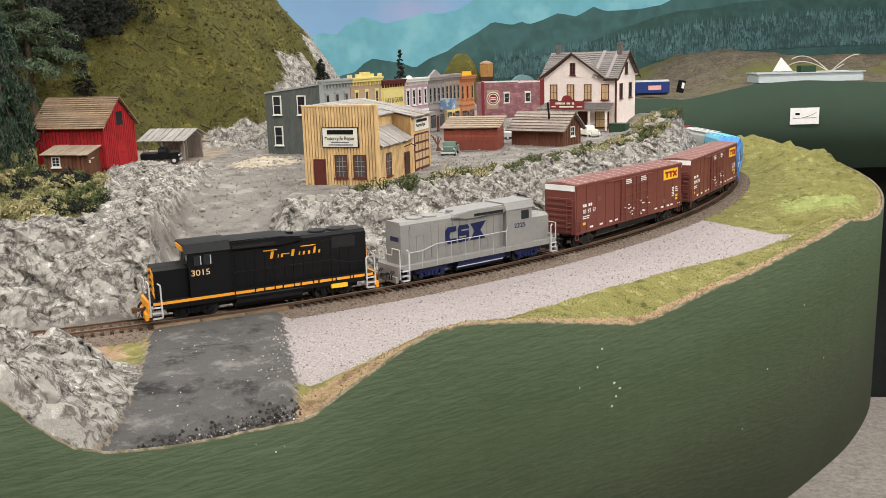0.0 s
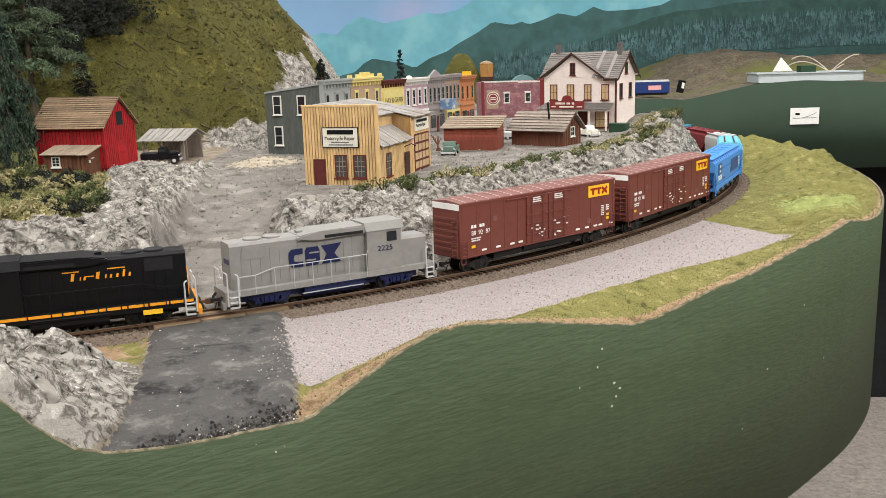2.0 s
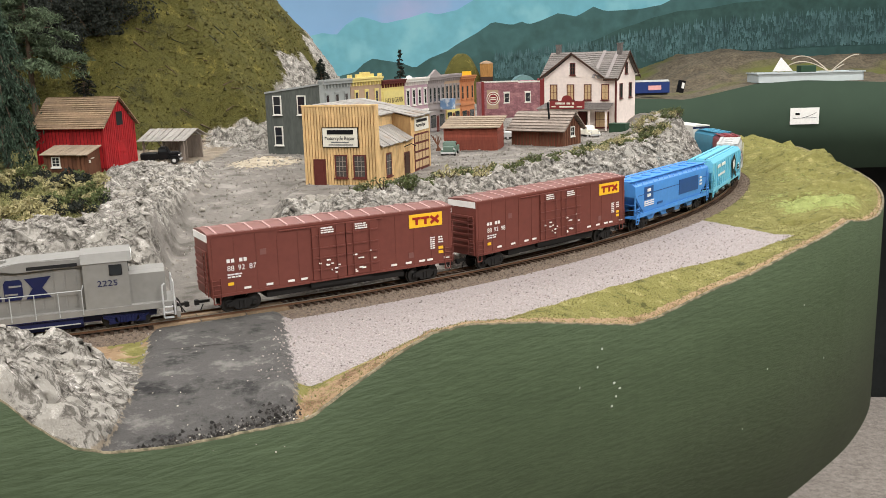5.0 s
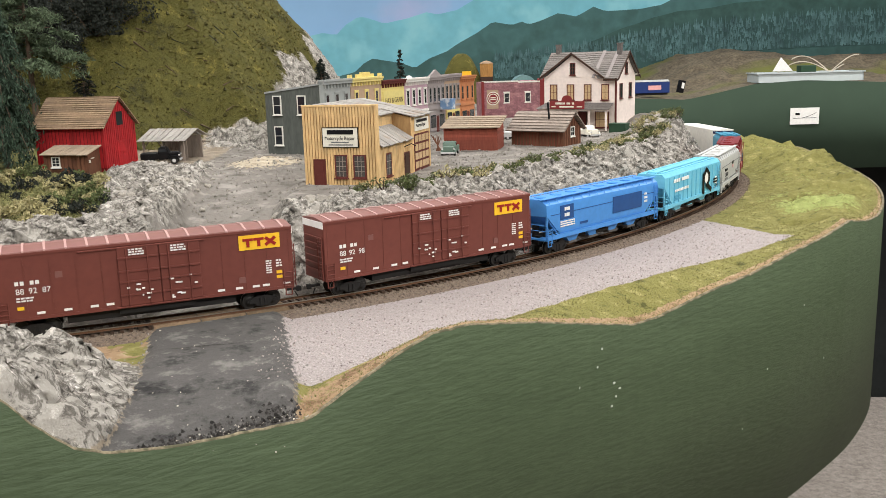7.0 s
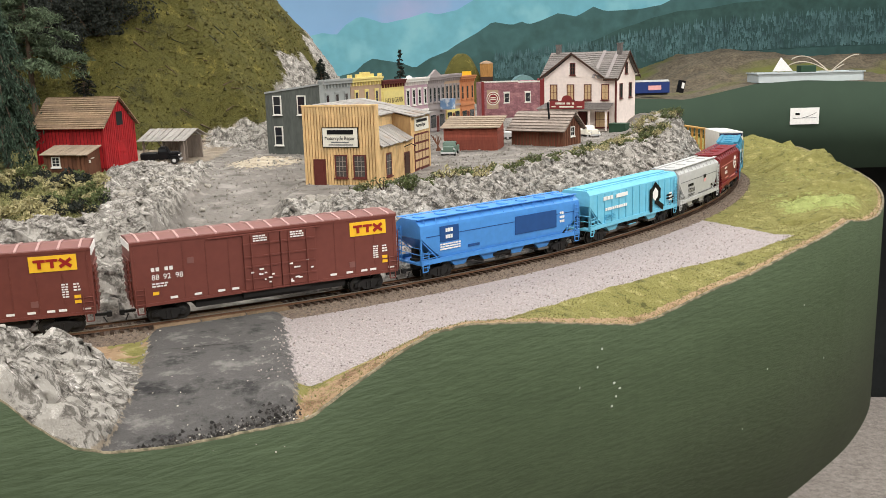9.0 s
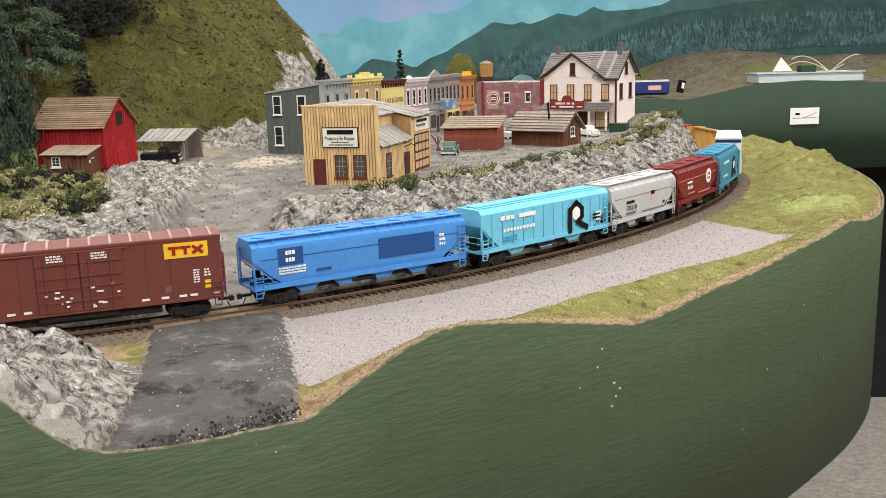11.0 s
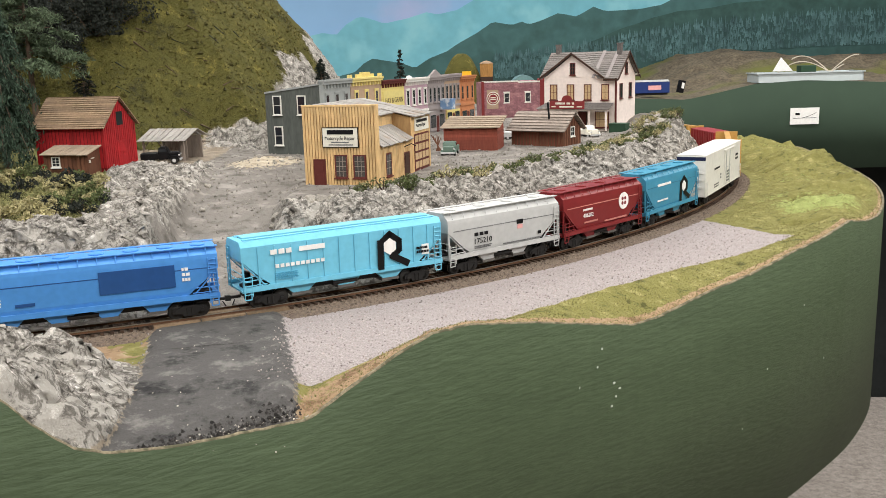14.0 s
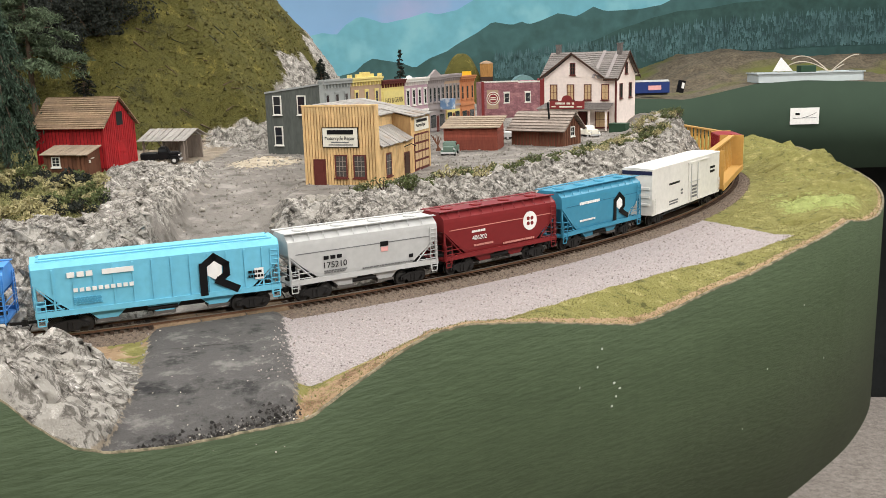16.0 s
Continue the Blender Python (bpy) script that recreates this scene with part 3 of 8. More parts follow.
def truck(car, x, yaw, mat, base=0.0190, loco=False):
    bm = bmesh.new()
    h = base / 2
    for s in (-1, 1):
        y = s * 0.0126
        if loco:
            box(bm, -h - 0.006, h + 0.006, y - 0.0008, y + 0.0008, 0.0085, 0.0112)
            for k in (-1, 1):
                box(bm, k * h - 0.0022, k * h + 0.0022, y - 0.0016, y + 0.0016, 0.0038, 0.0088)
                rod(bm, (k * h, y + s * 0.0014, 0.0062), (k * h, y + s * 0.0024, 0.0062), 0.0018, 8)
                rod(bm, (k * (h + 0.005), y + s * 0.0012, 0.009), (k * (h - 0.004), y + s * 0.0012, 0.004), 0.0006, 5)
            prism(bm, [(-0.006, 0.0045), (0.006, 0.0045), (0.0075, 0.0085), (-0.0075, 0.0085)], y - 0.0014, y + 0.0014, "y")
            for k in (-0.004, 0.0, 0.004):
                rod(bm, (k, y + s * 0.0014, 0.0045), (k, y + s * 0.0014, 0.009), 0.0011, 6)
        else:
            prism(bm, [(-h - 0.003, 0.0048), (-h + 0.003, 0.0048), (-0.0045, 0.0022), (0.0045, 0.0022), (h - 0.003, 0.0048), (h + 0.003, 0.0048), (h + 0.003, 0.0078), (0.004, 0.0104), (-0.004, 0.0104), (-h - 0.003, 0.0078)], y - 0.0009, y + 0.0009, "y")
            for k in (-0.0018, 0.0018):
                rod(bm, (k, y + s * 0.001, 0.0032), (k, y + s * 0.001, 0.0088), 0.0009, 6)
            for k in (-1, 1):
                rod(bm, (k * h, y, 0.0062), (k * h, y + s * 0.002, 0.0062), 0.0015, 8)
    box(bm, -0.003, 0.003, -0.0125, 0.0125, 0.006, 0.0095)
    rod(bm, (0, 0, 0.009), (0, 0, 0.0135), 0.004, 10)
    t = part("truck", bm, mat, car)
    t.matrix_basis = pose(x, 0, 0, 0, 0, yaw)
    for k in (-1, 1):
        w = new("wheelset", WHEELSET)
        w.parent = t
        WHEELSETS.append((w, k * h))


def coupler(car, x, s, mat):
    bm = boxes((x, x + s * 0.0095, -0.0012, 0.0012, 0.0085, 0.0105), (x + s * 0.0085, x + s * 0.0115, -0.0024, 0.0012, 0.0075, 0.0115), (x + s * 0.0105, x + s * 0.0122, -0.0024, -0.0012, 0.0078, 0.0112))
    rod(bm, (x + s * 0.006, -0.004, 0.0085), (x + s * 0.0085, -0.0045, 0.004), 0.0005, 5)
    part("coupler", bm, mat, car)


def ladder(x0, x1, y, z0, z1, n, axis="x"):
    bm = bmesh.new()
    at = (lambda a, z: (a, y, z)) if axis == "x" else (lambda a, z: (y, a, z))
    for a in (x0, x1):
        rod(bm, at(a, z0), at(a, z1), 0.00045, 5)
    for i in range(n):
        z = z0 + (z1 - z0) * (i + 0.5) / n
        rod(bm, at(x0, z), at(x1, z), 0.0004, 5)
    return bm


def vehicle(name, s0, half, label, category, trucks=True, mat="underframe", base=0.0190, group="cars of the train", loco=False):
    car = empty(name, label=label, category=category, group=group)
    TRAIN.append((car, s0, half))
    for k in (-1, 1):
        truck(car, k * half, k * 4.6, M[mat], base, loco)
    return car


def rows_of(car, x0, x1, z0, z1, y, n, mat, name="stencil_bars", seed=1):
    """Small unreadable stencilling as bars."""
    rng = random.Random(seed)
    bm = bmesh.new()
    for i in range(n):
        z = z1 - (z1 - z0) * (i + 0.5) / n
        h = (z1 - z0) / n * 0.28
        x = x0
        while x < x1 - 0.001:
            w = rng.uniform(0.0012, 0.003)
            plate(bm, x, min(x + w, x1), z - h, z + h, y)
            x += w + 0.0006
    tagged(part(name, bm, M[mat], car), kind="stuff")


M["oxide"] = paint("boxcar_red_paint", 110, 60, 52, 0.5, bump=0.05, bump_scale=80)
M["oxide_roof"] = paint("dusty_pink_boxcar_roof", 122, 82, 76, 0.6)
M["logo_red"] = paint("dark_red_logo", 150, 36, 30, 0.5)


def boxcar(s0, number, gap_end):
    L, H0, H1, W = 0.2145, 0.0150, 0.0645, 0.0180
    car = vehicle("boxcar", s0, 0.081, f"brown-red high-cube boxcar with a yellow panel, number {number}", "boxcar")
    y = -W
    part("body", boxes((-L / 2, L / 2, -W, W, H0, H1), bevel=0.0006), M["oxide"], car)
    part("roof", prisms([(-W - 0.0004, H1 - 0.0004), (W + 0.0004, H1 - 0.0004), (W, H1 + 0.0004), (0, H1 + 0.0022), (-W, H1 + 0.0004)], -L / 2, L / 2), M["oxide_roof"], car, "dusty pink ribbed roof")
    rib = prisms([(-W - 0.0002, H1), (0, H1 + 0.0021), (W + 0.0002, H1), (W, H1 + 0.0010), (0, H1 + 0.0030), (-W, H1 + 0.0010)], -0.0008, 0.0008)
    first = part("roof_rib", rib, M["rib"], car)
    for i in range(15):
        ob = first if i == 0 else new("roof_rib", first.data)
        ob.parent = car
        ob.location.x = -L / 2 + 0.007 + i * (L - 0.014) / 14
    # panel seams and side posts
    for i in range(13):
        x = -L / 2 + 0.003 + i * (L - 0.006) / 12
        if -0.028 < x < 0.042:
            continue
        bm = bmesh.new()
        plate(bm, x - 0.0003, x + 0.0003, H0 + 0.001, H1 - 0.002, y, 0.0003)
        part("side_seam", bm, M["oxide"], car)
    bm = boxes((-L / 2 + 0.002, L / 2 - 0.002, y - 0.0006, y, H0, H0 + 0.0022), (-L / 2, L / 2, y - 0.0006, y, H1 - 0.0022, H1 - 0.0003))
    part("side_sill", bm, M["oxide"], car)
    # underframe; its wide dark middle block hangs deeper to imitate shade below the car
    bm = boxes((-L / 2 + 0.010, L / 2 - 0.010, -0.004, 0.004, 0.0105, H0), (-L / 2 + 0.046, L / 2 - 0.046, -0.0130, 0.0130, 0.0078, H0), (-0.025, 0.03, -0.0165, -0.0130, 0.0105, H0))
    part("underframe", bm, M["underframe"], car)
    # doors
    for x0, x1 in ((-0.0235, 0.0055), (0.0065, 0.0355)):
        door = part("door", boxes((x0, x1, y - 0.0013, y, H0 + 0.002, H1 - 0.003), bevel=0.0003), M["oxide"], car)
        for z in (0.0245, 0.0345, 0.0425, 0.0525):
            part("door_bar", boxes((x0, x1, y - 0.0022, y - 0.0012, z, z + 0.0012)), M["oxide"], door)
        part("lock_rod", rods([(x1 - 0.008, y - 0.0025, H0 + 0.001), (x1 - 0.008, y - 0.0025, H1 - 0.004)], [(x0 + 0.006, y - 0.0025, H0 + 0.001), (x0 + 0.006, y - 0.0025, H1 - 0.004)], r=0.0004), M["oxide"], door)
        rows_of(door, x0 + 0.008, x1 - 0.010, 0.0545, 0.0600, y - 0.0017, 3, "white", "door_stencil", 3)
        rng = random.Random(int(x0 * 1e5))
        bm = bmesh.new()
        for i in range(9):
            px, pz = x0 + 0.003 + rng.random() * 0.021, 0.018 + rng.random() * 0.018
            plate(bm, px, px + rng.uniform(0.001, 0.0035), pz, pz + 0.0011, y - 0.0024)
        tagged(part("door_label", bm, M["white"], door), kind="stuff")
    part("door_track", rods([(-0.027, y - 0.0018, H0 + 0.0012), (0.040, y - 0.0018, H0 + 0.0012)], r=0.0006), M["oxide"], car)
    part("door_track", rods([(-0.05, y - 0.0012, H1 - 0.0035), (0.040, y - 0.0012, H1 - 0.0035)], r=0.0006), M["oxide"], car)
    # yellow panel with its mark as plain shapes
    panel = part("yellow_panel", boxes((0.0655, 0.0975, y - 0.0006, y, 0.0490, 0.0605)), M["yellow"], car, "golden yellow panel")
    bm = bmesh.new()
    yy = y - 0.0007
    for x in (0.0685, 0.0770):
        prism(bm, [(x, 0.0580), (x + 0.0080, 0.0580), (x + 0.0080, 0.0560), (x + 0.0052, 0.0560), (x + 0.0052, 0.0514), (x + 0.0028, 0.0514), (x + 0.0028, 0.0560), (x, 0.0560)], yy, yy - 0.0003, "y")
    stroke(bm, [(0.0868, 0.0571), (0.0932, 0.0523)], 0.0024, yy)
    stroke(bm, [(0.0868, 0.0523), (0.0932, 0.0571)], 0.0024, yy - 0.0001)
    part("panel_mark", bm, M["logo_red"], panel)
    # numbers and stencils
    for x in (-0.0935, -0.0900, -0.0835, -0.0800):
        bm = bmesh.new()
        plate(bm, x, x + 0.0025, 0.0410, 0.0438, y - 0.0001)
        part("reporting_bar", bm, M["white"], car)
    for txt, x in ((number[:2], -0.0935), (number[2:4], -0.0850), (number[4:], -0.0760)):
        lettering("road_number", txt, 0.0058, Matrix.Translation((x, y - 0.0002, 0.0345)) @ FACE, M["white"], car)
    rows_of(car, -0.0935, -0.0820, 0.0285, 0.0325, y - 0.0001, 2, "white", seed=5)
    rows_of(car, 0.0855, 0.0900, 0.0285, 0.0395, y - 0.0001, 6, "white", seed=6)
    rows_of(car, 0.0935, 0.0985, 0.0330, 0.0395, y - 0.0001, 3, "white", seed=7)
    for x, z in ((-0.0935, 0.0230), (0.0935, 0.0240), (0.0935, 0.0278)):
        bm = bmesh.new()
        plate(bm, x, x + 0.0045, z, z + 0.0024, y - 0.0001)
        part("reflector", bm, M["yellow"], car, "yellow reflective sticker")
    for x in (-0.081, -0.063, -0.045, -0.034, 0.047, 0.061, 0.074, 0.082, 0.0985):
        bm = bmesh.new()
        plate(bm, x, x + 0.0055, 0.0188, 0.0205, y - 0.0001)
        part("sill_label", bm, M["white"], car)
    for x, z in ((-0.0665, 0.0440), (0.064, 0.0235)):
        bm = bmesh.new()
        plate(bm, x, x + 0.005, z, z + 0.0045, y - 0.0001)
        part("placard", bm, M["oxide_roof"], car)
    # ends
    for s in (-1, 1):
        xe = s * L / 2
        end = part("end_wall", boxes((xe - 0.0002, xe + 0.0002, -W + 0.002, W - 0.002, H0 + 0.002, H1 - 0.004)), M["oxide"], car)
        for z in (0.021, 0.0265, 0.032, 0.0375, 0.043, 0.0485):
            part("end_rib", boxes((min(xe, xe + s * 0.0012), max(xe, xe + s * 0.0012), -W + 0.003, W - 0.003, z, z + 0.0026), bevel=0.0004), M["oxide"], end)
        part("ladder", ladder(-W + 0.0015, -W + 0.0085, xe + s * 0.0016, 0.016, 0.050, 8, "y"), M["oxide"], end)
        part("top_panel", boxes((min(xe, xe + s * 0.0006), max(xe, xe + s * 0.0006), -W + 0.0004, W - 0.0004, H1 - 0.0060, H1 - 0.0006)), M["white"], end, "white reflective end panel")
        part("ladder", ladder(xe - s * 0.001, xe - s * 0.008, y - 0.001, 0.015, 0.030, 4), M["oxide"], car)
        part("stirrup", rods([(xe - s * 0.002, y + 0.0005, H0), (xe - s * 0.002, y + 0.0005, 0.0095), (xe - s * 0.007, y + 0.0005, 0.0095), (xe - s * 0.007, y + 0.0005, H0)], r=0.0005), M["oxide"], car)
        coupler(car, xe - s * 0.003, s, M["underframe"])
    return car


# rib colour lightened to stand in for highlights along the ribs
M["rib"] = paint("roof_rib_highlight", 178, 144, 138, 0.55)
boxcar(0.6225, "889287", -1)
boxcar(0.8600, "889298", -1)


def hopper_body(L, W, z_low, z_eave, z_top, inset, cf):
    """Hull with sloped end sheets; cf: smooth rounded sides and a slanting roof edge."""
    bm = bmesh.new()
    n = 9
    xs = [-L / 2, -L / 2 + 0.0015, -L / 2 + inset * 0.5, -L / 2 + inset, 0, L / 2 - inset, L / 2 - inset * 0.5, L / 2 - 0.0015, L / 2]
    lows = [z_eave - 0.011, z_eave - 0.012, (z_eave - 0.012 + z_low) / 2, z_low, z_low, z_low, (z_eave - 0.012 + z_low) / 2, z_eave - 0.012, z_eave - 0.011]
    last = None
    for x, lo in zip(xs, lows):
        if cf:
            prof = [(-W * 0.55, z_top), (-W * 0.98, z_eave), (-W, z_eave - 0.003), (-W * 1.02, (z_eave + z_low) / 2 + 0.004), (-W * 0.985, z_low + 0.004), (-W * 0.94, z_low)]
        else:
            prof = [(-W * 0.80, z_top), (-W, z_eave), (-W, z_eave - 0.003), (-W, (z_eave + z_low) / 2), (-W, z_low + 0.004), (-W, z_low)]
        prof = [(a, max(b, lo)) for a, b in prof]
        ring = prof + [(-a, b) for a, b in prof[::-1]]
        row = [bm.verts.new((x, a, b)) for a, b in ring]
        if last:
            for i in range(len(row)):
                j = (i + 1) % len(row)
                bm.faces.new((last[i], last[j], row[j], row[i]))
        else:
            bm.faces.new(row)
        last = row
    bm.faces.new(last[::-1])
    bmesh.ops.remove_doubles(bm, verts=bm.verts[:], dist=1e-5)
    return bm


def rock_mark(parent, x, z, k, y):
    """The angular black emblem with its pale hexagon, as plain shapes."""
    bm = bmesh.new()
    w = 0.0052 * k
    stroke(bm, [(x + 0.0026 * k, z), (x + 0.0026 * k, z + 0.0195 * k)], w, y, 0.0003)
    stroke(bm, [(x + 0.0026 * k, z + 0.0190 * k), (x + 0.0105 * k, z + 0.0250 * k), (x + 0.0185 * k, z + 0.0190 * k), (x + 0.0185 * k, z + 0.0120 * k), (x + 0.0125 * k, z + 0.0078 * k)], w * 0.9, y - 0.0001, 0.0003)
    stroke(bm, [(x + 0.0125 * k, z + 0.0078 * k), (x + 0.0250 * k, z + 0.0010 * k)], w, y - 0.0002, 0.0003)
    part("emblem", bm, M["black"], parent, "angular black emblem")
    hexa = [(x + 0.0105 * k + 0.0058 * k * math.sin(a), z + 0.0155 * k + 0.0066 * k * math.cos(a)) for a in [i * math.pi / 3 for i in range(6)]]
    part("emblem_hexagon", prisms(hexa, y - 0.0004, y - 0.0001, "y"), M["white"], parent, "white hexagon")


def hopper(name, s0, L, colour, dark, label, cf=True, bays=2, ribs=0, z_eave=0.0545, z_top=0.0605, top_mat=None, seed=1):
    W = 0.0175
    inset = 0.026 if L < 0.16 else 0.024
    car = vehicle(name, s0, L / 2 - 0.024, label, "hopper car")
    m = M[colour]
    body = part("body", hopper_body(L, W, 0.0185, z_eave, z_top, inset, cf), m, car, smooth=False)
    y = -W * 1.02 if cf else -W
    low = y - 0.0004
    # sills along both sides, and the plate at each end
    for s in (-1, 1):
        part("side_sill", boxes((-L / 2, L / 2, s * (W + 0.0004) - 0.0008, s * (W + 0.0004) + 0.0008, 0.0155, 0.0195)), m, car)
        xe = s * L / 2
        part("end_platform", boxes((min(xe, xe - s * 0.022), max(xe, xe - s * 0.022), -W, W, 0.0150, 0.0165)), m, car)
        for yy in (-1, 1):
            part("corner_post", boxes((xe - s * 0.0012 - 0.0007, xe - s * 0.0012 + 0.0007, yy * (W - 0.001) - 0.0007, yy * (W - 0.001) + 0.0007, 0.0155, z_eave - 0.008)), m, car)
            bm = bmesh.new()
            rod(bm, (xe - s * inset * 0.85, yy * (W - 0.0008), 0.0175), (xe - s * 0.0015, yy * (W - 0.0008), z_eave - 0.013), 0.0006, 5)
            part("end_brace", bm, m, car)
        part("ladder", ladder(xe - s * 0.0012, xe - s * 0.0075, low - 0.0006, 0.0120, z_eave - (0.002 if s > 0 else 0.022), 10 if s > 0 else 5), m, car)
        part("ladder", ladder(W - 0.002, W - 0.008, xe + s * 0.0008, 0.0155, z_eave - 0.002, 8, "y"), m, car)
        part("end_rail", rods([(xe, -W, 0.0300), (xe, W, 0.0300)], [(xe, -W, 0.0245), (xe, W, 0.0245)], [(xe - s * 0.001, -W, 0.0245), (xe - s * 0.018, -W, 0.0245)], [(xe - s * 0.001, -W, 0.0205), (xe - s * 0.020, -W, 0.0205)], r=0.0004), m, car)
        part("stirrup", rods([(xe - s * 0.0012, low, 0.0155), (xe - s * 0.0012, low, 0.0095), (xe - s * 0.0065, low, 0.0095), (xe - s * 0.0065, low, 0.0155)], r=0.0005), m, car)
        coupler(car, xe - s * 0.003, s, M["underframe"])
        bm = bmesh.new()
        rod(bm, (xe - s * 0.010, 0.004, 0.0165), (xe - s * 0.010, 0.004, 0.027), 0.0035, 10)
        box(bm, xe - s * 0.013 - 0.002, xe - s * 0.013 + 0.002, -0.010, -0.004, 0.0165, 0.024)
        part("brake_gear", bm, M["underframe"], car)
    # discharge bays below
    n = bays
    span = L - 2 * inset - 0.010
    for i in range(n):
        c = -span / 2 + span * (i + 0.5) / n
        h = span / n * 0.45
        bm = bmesh.new()
        prism(bm, [(c - h, 0.0190), (c + h, 0.0190), (c + h * 0.35, 0.0085), (c - h * 0.35, 0.0085)], -0.0135, 0.0135, "y")
        bay = part("discharge_bay", bm, m, car)
        part("gate", boxes((c - h * 0.45, c + h * 0.45, -0.0145, 0.0145, 0.0068, 0.0088)), M["gate"], bay)
    part("centre_sill", boxes((-L / 2 + 0.004, L / 2 - 0.004, -0.004, 0.004, 0.0095, 0.0185), (-L / 2 + 0.040, L / 2 - 0.040, -0.0105, 0.0105, 0.0100, 0.0150)), M["underframe"], car)
    bm = bmesh.new()
    rod(bm, (-0.012, -0.0120, 0.0115), (0.010, -0.0120, 0.0115), 0.0022, 8)
    part("air_reservoir", bm, M["underframe"], car)
    # roof: hatches, running boards and their brackets
    roof_m = M[top_mat] if top_mat else m
    if cf:
        for i in range(2 * bays):
            x = -L / 2 + (L) * (i + 0.5) / (2 * bays)
            bm = bmesh.new()
            lathe(bm, [(0.0058, 0.0), (0.0060, 0.0010), (0.0052, 0.0016), (0.0015, 0.0020)], (x, 0, z_top - 0.0003), 14)
            part("roof_hatch", bm, roof_m, car)
        for yy in (-1, 1):
            part("running_board", boxes((-L / 2 - 0.001, L / 2 + 0.001, yy * 0.0125 - 0.0022, yy * 0.0125 + 0.0022, z_top + 0.0002, z_top + 0.0008)), roof_m, car)
        for i in range(int(L / 0.013)):
            x = -L / 2 + 0.006 + i * 0.013
            bm = bmesh.new()
            rod(bm, (x, -0.0142, z_top), (x, -W * 0.97, z_eave + 0.0005), 0.0004, 4)
            part("board_bracket", bm, roof_m, car)
        part("seam", boxes((-L / 2 + 0.006, L / 2 - 0.006, y - 0.0002, y + 0.0004, z_eave - 0.0105, z_eave - 0.0098)), M[dark], car)
    else:
        part("hatch_trough", boxes((-L / 2 + 0.006, L / 2 - 0.006, -0.0050, 0.0050, z_top - 0.0004, z_top + 0.0016), bevel=0.0004), roof_m, car)
        for yy in (-1, 1):
            part("running_board", boxes((-L / 2 + 0.004, L / 2 - 0.004, yy * 0.0098 - 0.0018, yy * 0.0098 + 0.0018, z_top + 0.0002, z_top + 0.0010)), roof_m, car)
            # dark strip laid in the gap, standing in for its shade
            part("trough_gap", boxes((-L / 2 + 0.006, L / 2 - 0.006, yy * 0.0066 - 0.0010, yy * 0.0066 + 0.0010, z_top - 0.0002, z_top + 0.0003)), M["underframe"], car)
    for i in range(ribs):
        x = -L / 2 + L * (i + 1) / (ribs + 1)
        part("side_rib", boxes((x - 0.0006, x + 0.0006, -W - 0.0010, -W, 0.0185, z_eave - 0.001)), m, car)
    return car, (y - 0.0002)


M["gate"] = paint("dull_steel_gate", 96, 92, 88, 0.6)
M["blue"] = paint("bright_blue_paint", 74, 138, 206, 0.42)
M["blue_dark"] = paint("navy_blue_panel", 36, 76, 132, 0.42)
M["sky"] = paint("light_sky_blue_paint", 112, 188, 214, 0.45)
M["sky_dark"] = paint("shaded_sky_blue", 84, 164, 196, 0.45)
M["cement"] = paint("light_grey_paint", 182, 182, 180, 0.5)
M["cement_dark"] = paint("mid_grey_line", 108, 108, 108, 0.5)
M["maroon"] = paint("maroon_paint", 118, 34, 36, 0.45)
M["maroon_pale"] = paint("dusty_maroon_line", 196, 130, 120, 0.5)
M["teal"] = paint("teal_paint", 62, 134, 162, 0.45)
M["teal_dark"] = paint("dark_teal", 42, 106, 132, 0.45)
M["pink"] = paint("faded_pink", 222, 164, 160, 0.5)

# bright blue four-bay hopper
car, y = hopper("covered_hopper", 1.0855, 0.1960, "blue", "blue_dark", "bright blue four-bay covered hopper with a navy panel", True, 4, 0, 0.0495, 0.0545)
part("navy_panel", boxes((0.012, 0.066, y - 0.0003, y + 0.0003, 0.0270, 0.0440)), M["blue_dark"], car, "navy blue panel")
part("navy_square", boxes((-0.077, -0.056, y - 0.0003, y + 0.0003, 0.0330, 0.0470)), M["blue_dark"], car)
rows_of(car, -0.071, -0.063, 0.0345, 0.0460, y - 0.0004, 2, "white", seed=11)
rows_of(car, -0.077, -0.054, 0.0255, 0.0320, y, 3, "white", seed=12)
rows_of(car, 0.071, 0.077, 0.030, 0.042, y, 3, "white", seed=13)
part("small_placard", boxes((-0.045, -0.032, y - 0.0002, y + 0.0002, 0.0245, 0.0268)), M["blue_dark"], car)
rows_of(car, -0.05, 0.01, 0.0165, 0.0185, y, 1, "white", seed=14)
# light blue ribbed hopper
car, y = hopper("covered_hopper", 1.2880, 0.1790, "sky", "sky_dark", "light blue ribbed covered hopper with a black emblem", False, 3, 12, 0.0510, 0.0552)
y -= 0.0012
rock_mark(car, 0.0270, 0.0195, 1.10, y)
bm = bmesh.new()
for x, w in ((-0.0660, 0.0052), (-0.0592, 0.0048), (-0.0530, 0.0045)):
    plate(bm, x, x + w, 0.0432, 0.0470, y)
part("name_bars", bm, M["white"], car)
bm = bmesh.new()
plate(bm, -0.0420, -0.0200, 0.0432, 0.0470, y)
part("name_block", bm, M["white"], car)
bm = bmesh.new()
for i in range(10):
    x = -0.0625 + i * 0.0043
    plate(bm, x, x + 0.0030, 0.0322, 0.0350, y)
part("number_bars", bm, M["white"], car)
rows_of(car, -0.063, -0.043, 0.0225, 0.0285, y, 4, "sky_dark", seed=21)
